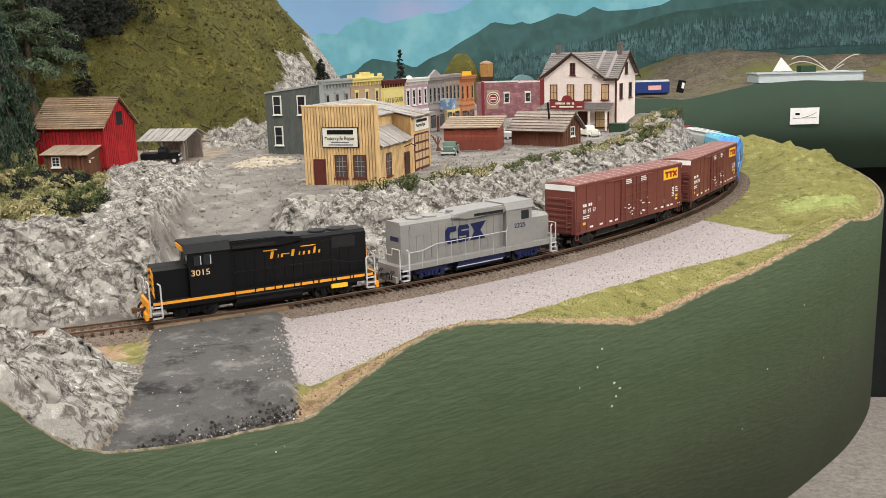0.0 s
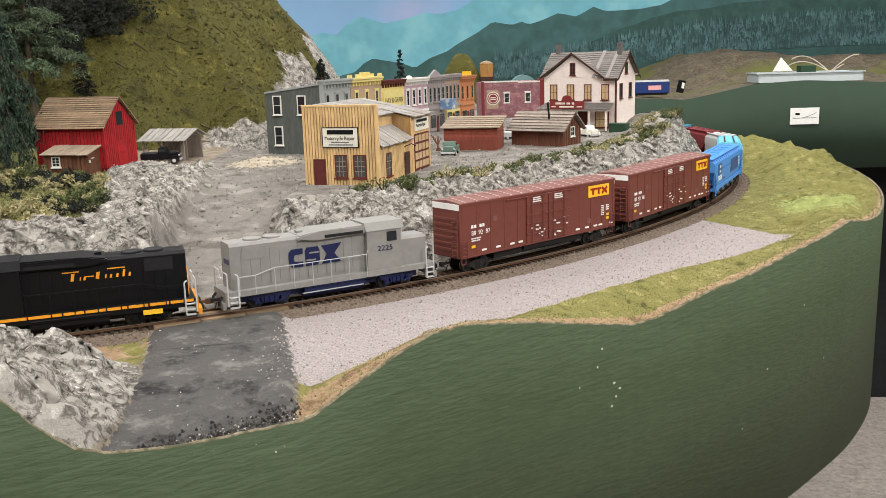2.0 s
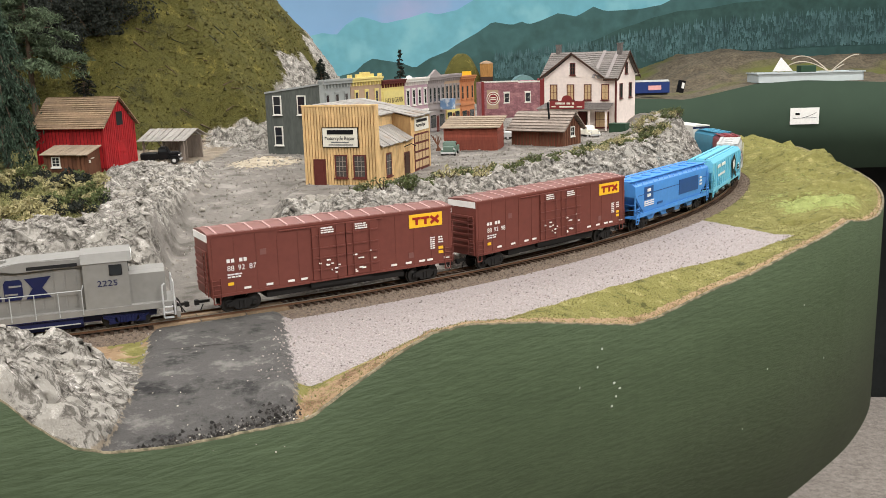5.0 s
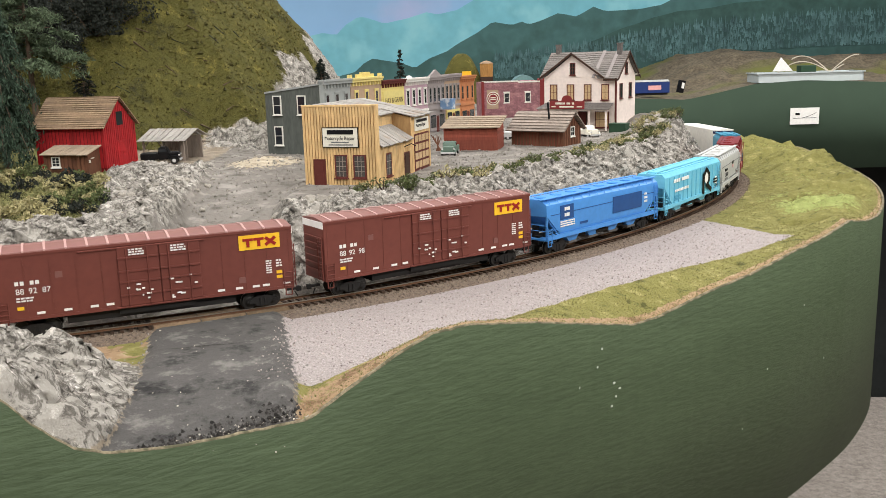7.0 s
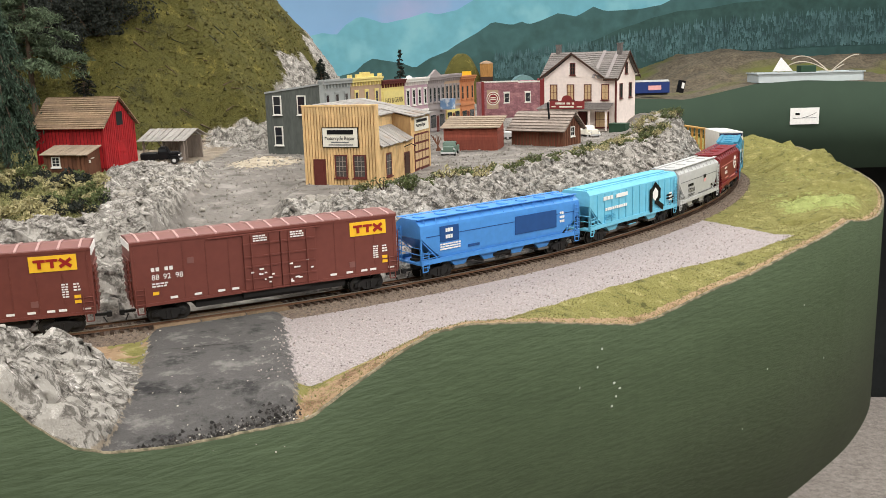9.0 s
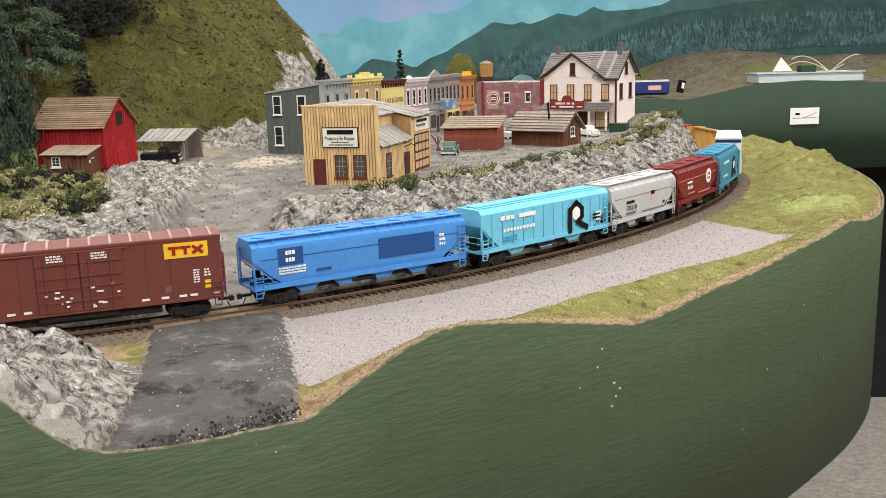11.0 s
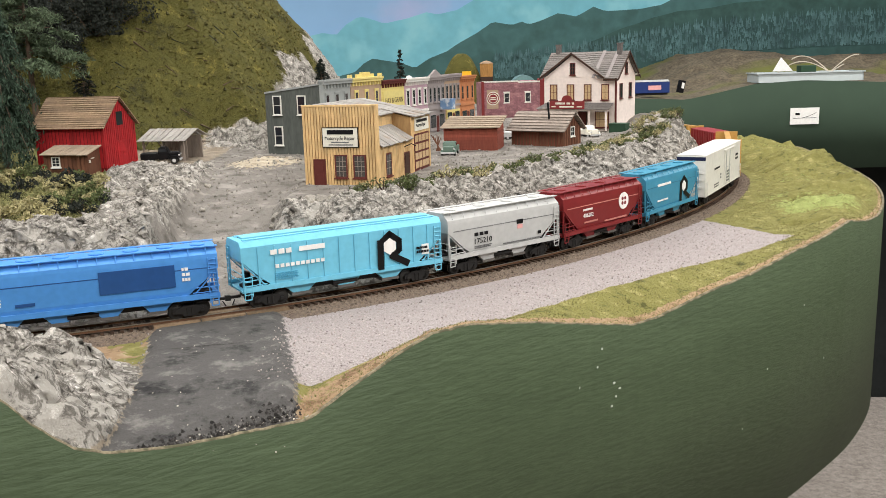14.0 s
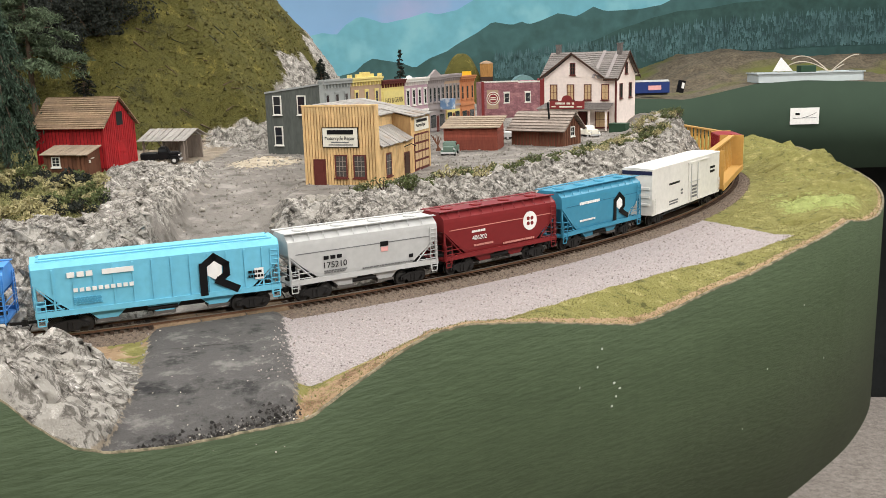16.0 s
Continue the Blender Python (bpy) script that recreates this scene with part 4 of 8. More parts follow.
part("data_panel", boxes((0.0690, 0.0760, y - 0.0002, y, 0.0255, 0.0345)), M["white"], car)
rows_of(car, 0.0640, 0.0755, 0.0265, 0.0335, y - 0.0003, 2, "black", seed=22)
# grey two-bay hopper
car, y = hopper("covered_hopper", 1.4510, 0.1370, "cement", "cement_dark", "light grey two-bay covered hopper with black numbers", True, 2, 0, 0.0505, 0.0565)
lettering("road_number", "175210", 0.0070, Matrix.Translation((-0.0400, y - 0.0002, 0.0262)) @ FACE, M["black"], car, 1.05)
bm = bmesh.new()
for x in (-0.0385, -0.0325, -0.0268):
    plate(bm, x, x + 0.0042, 0.0332, 0.0362, y)
part("reporting_bars", bm, M["black"], car)
rows_of(car, -0.0385, -0.0180, 0.0215, 0.0245, y, 2, "cement_dark", seed=31)
bm = bmesh.new()
plate(bm, 0.0130, 0.0205, 0.0375, 0.0415, y)
part("small_emblem", bm, M["black"], car)
part("small_emblem_base", boxes((0.0135, 0.0200, y - 0.0003, y, 0.0330, 0.0368)), M["pink"], car)
rows_of(car, -0.004, 0.045, 0.0205, 0.0222, y, 1, "cement_dark", seed=32)
part("stencil_box", boxes((0.0400, 0.0440, y - 0.0002, y, 0.0245, 0.0275)), M["black"], car)
# maroon two-bay hopper
car, y = hopper("covered_hopper", 1.5930, 0.1370, "maroon", "maroon_pale", "maroon two-bay covered hopper with a round white emblem", True, 2, 0, 0.0520, 0.0580)
lettering("road_number", "406202", 0.0058, Matrix.Translation((-0.0370, y - 0.0002, 0.0300)) @ FACE, M["white"], car)
rows_of(car, -0.0370, -0.0200, 0.0360, 0.0395, y, 1, "white", seed=41)
bm = bmesh.new()
rod(bm, (0.0340, y + 0.0002, 0.0385), (0.0340, y - 0.0002, 0.0385), 0.0088, 22)
part("round_emblem", bm, M["white"], car, "round white emblem")
bm = bmesh.new()
for i in range(4):
    a = math.pi / 4 + i * math.pi / 2
    rod(bm, (0.0340 + 0.0034 * math.cos(a), y - 0.0001, 0.0385 + 0.0034 * math.sin(a)), (0.0340 + 0.0034 * math.cos(a), y - 0.0004, 0.0385 + 0.0034 * math.sin(a)), 0.0019, 10)
part("emblem_lobes", bm, M["maroon"], car)
rows_of(car, -0.035, -0.012, 0.0235, 0.0265, y, 1, "maroon_pale", seed=42)
rows_of(car, 0.000, 0.040, 0.0205, 0.0235, y, 1, "maroon_pale", seed=43)
# teal two-bay hopper
car, y = hopper("covered_hopper", 1.7370, 0.1370, "teal", "teal_dark", "teal two-bay covered hopper with a black emblem", True, 2, 0, 0.0540, 0.0600)
rock_mark(car, 0.0180, 0.0215, 0.98, y)
rows_of(car, -0.0400, -0.0060, 0.0425, 0.0470, y, 1, "white", seed=51)
rows_of(car, -0.0400, -0.0140, 0.0260, 0.0290, y, 1, "white", seed=52)


def white_reefer(s0):
    L, W, H0, H1 = 0.2050, 0.0180, 0.0135, 0.0640
    car = vehicle("refrigerator_car", s0, 0.076, "white refrigerator car with a dark blue band on its end", "boxcar")
    y = -W
    part("body", boxes((-L / 2, L / 2, -W, W, H0, H1), bevel=0.0008), M["reefer"], car)
    part("roof", prisms([(-W - 0.0003, H1 - 0.0003), (W + 0.0003, H1 - 0.0003), (W, H1 + 0.0006), (0, H1 + 0.0014), (-W, H1 + 0.0006)], -L / 2, L / 2), M["reefer"], car)
    for s in (-1, 1):
        xe = s * L / 2
        part("end_band", boxes((min(xe, xe + s * 0.0004), max(xe, xe + s * 0.0004), -W + 0.0005, W - 0.0005, H1 - 0.0058, H1 - 0.0015)), M["navy"], car, "dark blue band")
        for z in (0.024, 0.033, 0.042):
            part("end_rib", boxes((min(xe, xe + s * 0.0008), max(xe, xe + s * 0.0008), -W + 0.003, W - 0.003, z, z + 0.003), bevel=0.0003), M["reefer"], car)
        part("ladder", ladder(W - 0.003, W - 0.010, xe + s * 0.0012, 0.015, 0.034, 5, "y"), M["reefer"], car)
        part("ladder", ladder(xe - s * 0.001, xe - s * 0.007, y - 0.0008, 0.015, 0.032, 5), M["reefer"], car)
        coupler(car, xe - s * 0.003, s, M["underframe"])
    door = part("door", boxes((0.000, 0.034, y - 0.0011, y, H0 + 0.002, H1 - 0.004), bevel=0.0003), M["reefer"], car)
    part("lock_rod", rods([(0.006, y - 0.0018, 0.016), (0.006, y - 0.0018, 0.059)], [(0.026, y - 0.0018, 0.016), (0.026, y - 0.0018, 0.059)], [(0.002, y - 0.0018, 0.038), (0.032, y - 0.0018, 0.038)], r=0.0005), M["cement"], door)
    rows_of(door, 0.008, 0.024, 0.018, 0.034, y - 0.0014, 4, "cement_dark", seed=61)
    part("door_track", boxes((-0.002, 0.062, y - 0.0014, y, H1 - 0.0042, H1 - 0.003)), M["reefer"], car)
    rows_of(car, -0.056, -0.026, 0.0405, 0.0445, y, 1, "black", seed=62)
    rows_of(car, -0.022, -0.016, 0.026, 0.034, y, 2, "cement_dark", seed=63)
    rows_of(car, -0.055, -0.030, 0.018, 0.024, y, 2, "cement_dark", seed=64)
    rows_of(car, 0.070, 0.086, 0.040, 0.050, y, 2, "black", seed=65)
    part("underframe", boxes((-0.06, 0.06, -0.014, 0.014, 0.0095, H0)), M["underframe"], car)
    part("side_sill", boxes((-L / 2, L / 2, y - 0.0005, y, H0, H0 + 0.002)), M["reefer"], car)


M["reefer"] = paint("clean_white_paint", 214, 211, 204, 0.5)
M["navy"] = paint("navy_band", 30, 36, 66, 0.5)
white_reefer(1.9290)


def centerbeam(s0, colour):
    L, W = 0.2400, 0.0175
    car = vehicle("centerbeam_flatcar", s0, 0.096, "yellow centre-beam flat car with bulkhead ends", "flat car")
    m = M[colour]
    part("deck", boxes((-L / 2, L / 2, -W, W, 0.0125, 0.0165), (-L / 2, L / 2, -W - 0.0006, -W + 0.001, 0.0105, 0.0180), (-L / 2, L / 2, W - 0.001, W + 0.0006, 0.0105, 0.0180)), m, car)
    for s in (-1, 1):
        xe = s * (L / 2 - 0.002)
        part("bulkhead", boxes((xe - 0.0016, xe + 0.0016, -W, W, 0.0165, 0.0620), bevel=0.0004), m, car)
        for yy in (-0.011, 0.0, 0.011):
            part("bulkhead_post", boxes((xe + s * 0.0016 - 0.0010, xe + s * 0.0016 + 0.0010, yy - 0.001, yy + 0.001, 0.0165, 0.061)), m, car)
        coupler(car, s * (L / 2 - 0.003), s, M["underframe"])
    part("top_chord", boxes((-L / 2 + 0.003, L / 2 - 0.003, -0.0040, 0.0040, 0.0595, 0.0620)), m, car)
    for i in range(13):
        x = -L / 2 + 0.012 + i * (L - 0.024) / 12
        part("beam_post", boxes((x - 0.0016, x + 0.0016, -0.0018, 0.0018, 0.0165, 0.0597)), m, car)
    part("centre_sill", boxes((-0.075, 0.075, -0.006, 0.006, 0.0075, 0.0125)), m, car)


M["timber_yellow"] = paint("ochre_yellow_paint", 184, 142, 76, 0.5)
centerbeam(2.1720, "timber_yellow")


def red_boxcar(s0):
    L, W, H0, H1 = 0.1720, 0.0178, 0.0140, 0.0600
    car = vehicle("boxcar", s0, 0.062, "bright red boxcar with rib sides and a low roof", "boxcar")
    part("body", boxes((-L / 2, L / 2, -W, W, H0, H1), bevel=0.0006), M["red_paint"], car)
    part("roof", prisms([(-W - 0.0003, H1 - 0.0003), (W + 0.0003, H1 - 0.0003), (W, H1 + 0.0005), (0, H1 + 0.0018), (-W, H1 + 0.0005)], -L / 2, L / 2), M["red_paint"], car)
    for s in (-1, 1):
        for i in range(14):
            x = -L / 2 + 0.004 + i * (L - 0.008) / 13
            part("side_rib", boxes((x - 0.0006, x + 0.0006, s * W - 0.0008, s * W + 0.0008, H0, H1 - 0.001)), M["red_paint"], car)
        coupler(car, s * (L / 2 - 0.003), s, M["underframe"])
    part("underframe", boxes((-0.05, 0.05, -0.012, 0.012, 0.0095, H0)), M["underframe"], car)


M["red_paint"] = paint("bright_red_paint", 140, 36, 40, 0.5)
red_boxcar(2.4000)
centerbeam(2.6280, "timber_yellow")


# ---- locomotives: nose = -1 leads with the cab, +1 runs long hood first ----
def locomotive(s0, nose, hood, deck, under, rail_m, label, number, num_mat, stripe=None):
    car = vehicle("diesel_locomotive", s0, 0.0555, label, "locomotive", mat=under, base=0.0215, group="locomotives of the train", loco=True)
    f = lambda a, b: (min(a * -nose, b * -nose), max(a * -nose, b * -nose))  # cab end given as negative
    W, HW = 0.0172, 0.0112
    m = M[hood]

    def slab(x0, x1, y0, y1, z0, z1):
        a, b = f(x0, x1)
        return (a, b, y0, y1, z0, z1)

    part("frame", boxes(slab(-0.0905, 0.0905, -W, W, 0.0150, 0.0172)), M[deck], car)
    for s in (-1, 1):
        part("side_skirt", boxes(slab(-0.0890, 0.0890, s * (W - 0.0004) - 0.0006, s * (W - 0.0004) + 0.0006, 0.0148 if stripe else 0.0128, 0.0170)), M[stripe or deck], car, "yellow sill stripe" if stripe else "")
    if stripe:
        for s in (-1, 1):
            part("lower_skirt", boxes(slab(-0.0890, 0.0890, s * (W - 0.0010) - 0.0006, s * (W - 0.0010) + 0.0006, 0.0110, 0.0148)), M[deck], car)
        for k in range(6):
            part("stripe_gap", boxes(slab(-0.004 + k * 0.0150, -0.0030 + k * 0.0150, -W - 0.0006, -W, 0.0146, 0.0172)), M[deck], car)
    tank = bmesh.new()
    a, b = f(-0.026, 0.028)
    prism(tank, [(-0.0150, 0.0135), (0.0150, 0.0135), (0.0155, 0.0070), (0.0120, 0.0035), (-0.0120, 0.0035), (-0.0155, 0.0070)], a, b)
    part("fuel_tank", tank, M[under], car)
    bm = bmesh.new()
    for y in (-0.0162, 0.0162):
        rod(bm, (a, y, 0.0125), (b, y, 0.0125), 0.0011, 8)
    part("air_tank", bm, M[under], car)
    # long hood with a raised, rounded roof over its middle
    a, b = f(-0.0290, 0.0862)
    part("underframe", boxes(slab(-0.078, 0.078, -0.0085, 0.0085, 0.0060, 0.0150)), M[under], car)
    part("long_hood", prisms([(-HW, 0.0172), (-HW, 0.0515), (-HW * 0.82, 0.0538), (HW * 0.82, 0.0538), (HW, 0.0515), (HW, 0.0172)], a, b), m, car)
    side = [(-0.0300, 0.0490)] + [(x, z) for x, z in ((-0.0300, 0.0565), (0.0130, 0.0562), (0.0300, 0.0540), (0.0320, 0.0505), (0.0150, 0.0490))]
    bm = bmesh.new()
    prism(bm, [(x * -nose, z) for x, z in side], -0.0148, 0.0148, "y")
    bmesh.ops.bevel(bm, geom=bm.edges[:], offset=0.0012, segments=2, affect="EDGES")
    part("roof_blister", bm, m, car)
    # no real hollow: a flat dark strip imitates the recess's shade
    part("hood_recess", boxes(slab(-0.0260, 0.0080, -0.0151, -0.0146, 0.0502, 0.0526)), M["grille"], car)
    for i in range(13):
        x = -0.024 + i * 0.0079
        p0, p1 = slab(x, x + 0.0068, 0, 0, 0, 0)[:2]
        part("hood_door", boxes((p0, p1, -HW - 0.0003, -HW + 0.0002, 0.0195, 0.0480), bevel=0.0001), m, car)
    part("radiator_grille", boxes(slab(0.0560, 0.0765, -HW - 0.0006, HW + 0.0006, 0.0405, 0.0500)), M["grille"] if hood == "black" else m, car)
    for x in (0.048, 0.064):
        bm = bmesh.new()
        lathe(bm, [(0.0075, 0.0), (0.0075, 0.0014), (0.0066, 0.0018), (0.001, 0.0016)], (x * -nose, 0, 0.0536), 18)
        part("radiator_fan", bm, M["grille"] if hood == "black" else m, car)
    bm = bmesh.new()
    box(bm, *slab(0.022, 0.027, -0.0025, 0.0025, 0.053, 0.0565))
    part("exhaust_stack", bm, m, car)
    # cab with windows
    a, b = f(-0.0605, -0.0290)
    cab = part("cab", prisms([(-0.0160, 0.0172), (-0.0160, 0.0510), (-0.0125, 0.0560), (0.0125, 0.0560), (0.0160, 0.0510), (0.0160, 0.0172)], a, b), m, car)
    a, b = f(-0.0632, -0.0280)
    part("cab_roof", prisms([(-0.0163, 0.0506), (-0.0128, 0.0562), (0.0128, 0.0562), (0.0163, 0.0506), (0.0168, 0.0510), (0.0132, 0.0578), (-0.0132, 0.0578), (-0.0168, 0.0510)], a, b), m, cab)
    for x0, x1 in ((-0.0565, -0.0505), (-0.0490, -0.0430)) if hood == "black" else ((-0.0560, -0.0475),):
        p0, p1 = f(x0, x1)
        win = part("side_window", boxes((p0, p1, -0.0164, -0.0158, 0.0412, 0.0488)), M["glass"], cab, "dark cab window")
        part("window_frame", rods([(p0, -0.0164, 0.0412), (p1, -0.0164, 0.0412), (p1, -0.0164, 0.0488), (p0, -0.0164, 0.0488), (p0, -0.0164, 0.0412)], r=0.0003), M["grille"], win)
        if hood == "black":
            # pale strip stands in for the bright slit seen through the cab window
            part("window_post", boxes((p1 - 0.0011, p1 - 0.0004, -0.0166, -0.0160, 0.0416, 0.0484)), M["cement"], win)
    for y0, y1 in ((-0.0140, -0.0075), (0.0075, 0.0140)):
        part("front_window", boxes(slab(-0.0609, -0.0603, y0, y1, 0.0430, 0.0510)), M["glass"], cab)
    a, b = f(-0.0862, -0.0605)
    bm = bmesh.new()
    prism(bm, [(-0.0115, 0.0172), (-0.0115, 0.0395), (-0.0080, 0.0420), (0.0080, 0.0420), (0.0115, 0.0395), (0.0115, 0.0172)], a, b)
    part("short_nose", bm, m, car)
    part("number_board", boxes(slab(-0.0638, -0.0605, -0.0125, 0.0125, 0.0525, 0.0560)), M["white"] if hood != "black" else M["orange"], cab)
    # end beams, steps, rails
    for s in (-1, 1):
        xe = s * 0.0905
        front = s * -nose < 0
        p0, p1 = sorted((xe, xe + s * 0.0022))
        pilot = part("pilot", boxes((p0, p1, -0.0155, 0.0155, 0.0060, 0.0172)), M["orange"] if hood == "black" else M[deck], car, "orange pilot plate" if hood == "black" else "")
        part("plough", prisms([(-0.0150, 0.0035), (-0.0150, 0.0085), (0.0150, 0.0085), (0.0150, 0.0035)], min(xe + s * 0.002, xe + s * 0.0045), max(xe + s * 0.002, xe + s * 0.0045)), M["orange"] if hood == "black" else M[deck], pilot)
        for yy in (-1, 1):
            st = bmesh.new()
            for k in range(3):
                q0, q1 = sorted((xe - s * 0.007, xe - s * 0.0005))
                box(st, q0, q1, yy * W - 0.0018, yy * W + 0.0018, 0.0045 + k * 0.0042, 0.0052 + k * 0.0042)
            box(st, *sorted((xe - s * 0.0075, xe - s * 0.007)), yy * W - 0.0018, yy * W + 0.0018, 0.0045, 0.0165)
            part("boarding_step", st, M[rail_m], car)
            part("grab_rail", rods([(xe - s * 0.0075, yy * (W + 0.0010), 0.0050), (xe - s * 0.0075, yy * (W + 0.0010), 0.0300), (xe - s * 0.0055, yy * (W + 0.0006), 0.0315)], [(xe + s * 0.0006, yy * (W - 0.0010), 0.0060), (xe + s * 0.0006, yy * (W - 0.0010), 0.0320)], r=0.00062, seg=6), M[rail_m], car, "bright handrail")
        part("end_rail", rods([(xe + s * 0.0006, -W + 0.001, 0.0320), (xe + s * 0.0006, -0.005, 0.0320), (xe + s * 0.0006, -0.004, 0.0260), (xe + s * 0.0006, 0.004, 0.0260), (xe + s * 0.0006, 0.005, 0.0320), (xe + s * 0.0006, W - 0.001, 0.0320)], r=0.0005), M[rail_m], car)
        coupler(car, xe, s, M["rust"] if hood == "black" else M["underframe"])
        hoses = rods(*[[(xe + s * 0.003, yy, 0.0130), (xe + s * 0.0055, yy, 0.0100), (xe + s * 0.0060, yy, 0.0060)] for yy in (-0.010, -0.007, 0.007, 0.010)], r=0.0006)
        part("brake_hoses", hoses, M["underframe"], car)
    # walkway rails along both sides
    post = [-0.0270, -0.0110, 0.0050, 0.0210, 0.0370, 0.0530, 0.0690, 0.0820]
    rmat = M["rail_grey"] if hood != "black" else M["black"]
    for s in (-1, 1):
        y = s * (W + 0.0006)
        zt = lambda x: 0.0325 if x < 0.060 else 0.0285
        line = [(-nose * x, y, zt(x)) for x in post]
        part("handrail", rods([(-nose * -0.0285, y, 0.036)] + line + [(-nose * 0.0835, y, 0.0172)], r=0.00042), rmat, car)
        for x in post:
            part("stanchion", rods([(-nose * x, y, 0.0140), (-nose * x, y, zt(x))], r=0.0004), rmat, car)
    lettering("road_number", number, 0.0064 if hood == "black" else 0.0062, Matrix.Translation((f(-0.0595, -0.0395)[0] if hood == "black" else f(-0.0600, -0.0380)[0], -0.0163, 0.0335)) @ FACE, M[num_mat], car, 1.18)
    return car


M["grille"] = material("dark_mesh_grille", (0.012, 0.012, 0.013), 0.75, spread=0.3, scale=300)
M["rail_grey"] = paint("pale_grey_rail_paint", 172, 174, 174, 0.45)
M["silver"] = paint("silver_rail_paint", 196, 196, 196, 0.4)
M["csx_grey"] = paint("light_engine_grey", 136, 134, 130, 0.5)
M["engine_blue"] = paint("deep_engine_blue", 26, 32, 72, 0.45)
M["number_gold"] = paint("pale_gold_numbers", 240, 200, 150, 0.5)
rg = locomotive(0.1965, -1, "black", "black", "black", "silver", "black diesel locomotive with an orange-yellow sill stripe, number 3015", "3015", "number_gold", "orange")
y = -0.0117
bm = bmesh.new()
for x0, w, h in ((0.000, 0.0046, 0.0074), (0.0062, 0.0013, 0.0036), (0.0088, 0.0032, 0.0036), (0.0172, 0.0048, 0.0070), (0.0236, 0.0022, 0.0036), (0.0270, 0.0032, 0.0036), (0.0314, 0.0032, 0.0036), (0.0358, 0.0034, 0.0070), (0.0402, 0.0030, 0.0036)):
    a0, t = 0.004 + x0, w * 0.5
    prism(bm, [(a0, 0.0385), (a0 + t, 0.0385), (a0 + t + h * 0.15, 0.0385 + h * 0.75), (a0 + h * 0.15, 0.0385 + h * 0.75)], y, y - 0.0003, "y")
stroke(bm, [(-0.001, 0.0452), (0.010, 0.0452)], 0.0008, y)
stroke(bm, [(0.014, 0.0410), (0.020, 0.0410)], 0.0007, y)
stroke(bm, [(0.030, 0.0454), (0.042, 0.0454)], 0.0008, y)
part("script_mark", bm, M["orange"], rg, "slanting orange script mark")
part("yellow_box", boxes((0.052, 0.066, -0.0178, -0.0160, 0.0085, 0.0120)), M["yellow"], rg)
for s in (-1, 1):
    for k in range(4):
        bm = bmesh.new()
        x = -0.0865 if s < 0 else 0.0865
        prism(bm, [(-0.0110, 0.019 + k * 0.0052), (-0.0020, 0.0225 + k * 0.0052), (-0.0020, 0.0250 + k * 0.0052), (-0.0110, 0.0215 + k * 0.0052)], x - 0.0004, x + 0.0004)
        prism(bm, [(0.0110, 0.019 + k * 0.0052), (0.0020, 0.0225 + k * 0.0052), (0.0020, 0.0250 + k * 0.0052), (0.0110, 0.0215 + k * 0.0052)], x - 0.0004, x + 0.0004)
        part("warning_stripe", bm, M["orange"], rg, "orange warning stripe")
csx = locomotive(0.4000, 1, "csx_grey", "csx_grey", "engine_blue", "silver", "light grey diesel locomotive with a dark blue mark, number 2225", "2225", "engine_blue")
bm = bmesh.new()
y = -0.0118
prism(bm, [(-0.0235, 0.0345), (-0.0210, 0.0315), (-0.0115, 0.0315), (-0.0115, 0.0355), (-0.0185, 0.0360), (-0.0195, 0.0385), (-0.0185, 0.0415), (-0.0115, 0.0420), (-0.0115, 0.0465), (-0.0210, 0.0465), (-0.0235, 0.0435)], y, y - 0.0003, "y")
prism(bm, [(-0.0095, 0.0315), (0.0010, 0.0315), (0.0030, 0.0340), (0.0030, 0.0440), (0.0015, 0.0465), (-0.0080, 0.0465), (-0.0095, 0.0440)], y, y - 0.0003, "y")
prism(bm, [(0.0045, 0.0315), (0.0215, 0.0315), (0.0160, 0.0392), (0.0225, 0.0472), (0.0045, 0.0465), (0.0095, 0.0392)], y, y - 0.0003, "y")
slip = Matrix.Translation((-0.015, 0, -0.0028))
moved_mark = lambda mesh: (bmesh.ops.transform(mesh, matrix=slip, verts=mesh.verts[:]), mesh)[1]
part("mark_slot", moved_mark(boxes((-0.0060, 0.0022, y - 0.0006, y - 0.0002, 0.0412, 0.0424), (-0.0088, -0.0006, y - 0.0006, y - 0.0002, 0.0354, 0.0366))), M["csx_grey"], csx)
part("blue_mark", moved_mark(bm), M["engine_blue"], csx, "dark blue block mark")
part("tank_stripe", boxes((-0.030, 0.024, -0.0160, -0.0154, 0.0070, 0.0078)), M["cement"], csx)
part("end_mark", boxes((-0.0866, -0.0860, -0.008, 0.004, 0.037, 0.041)), M["engine_blue"], csx)


def motions():
    times = [0.25 * i for i in range(65)]
    for car, s0, half in TRAIN:
        rows = []
        for t in times:
            s = s0 - SPEED * t
            (x1, y1), (x2, y2) = rail(s - half), rail(s + half)
            z1, z2 = float(grade(s - half)), float(grade(s + half))
            rows.append((t, pose((x1 + x2) / 2, (y1 + y2) / 2, (z1 + z2) / 2, 0, -math.degrees(math.atan2(z2 - z1, 2 * half)), math.degrees(math.atan2(y2 - y1, x2 - x1)))))
        walk(car, rows)
    spin = math.degrees(SPEED / WHEEL_R)
    for w, x in WHEELSETS:
        walk(w, [(0.1 * i, pose(x, 0, WHEEL_R, 0, -spin * 0.1 * i, 0)) for i in range(161)])


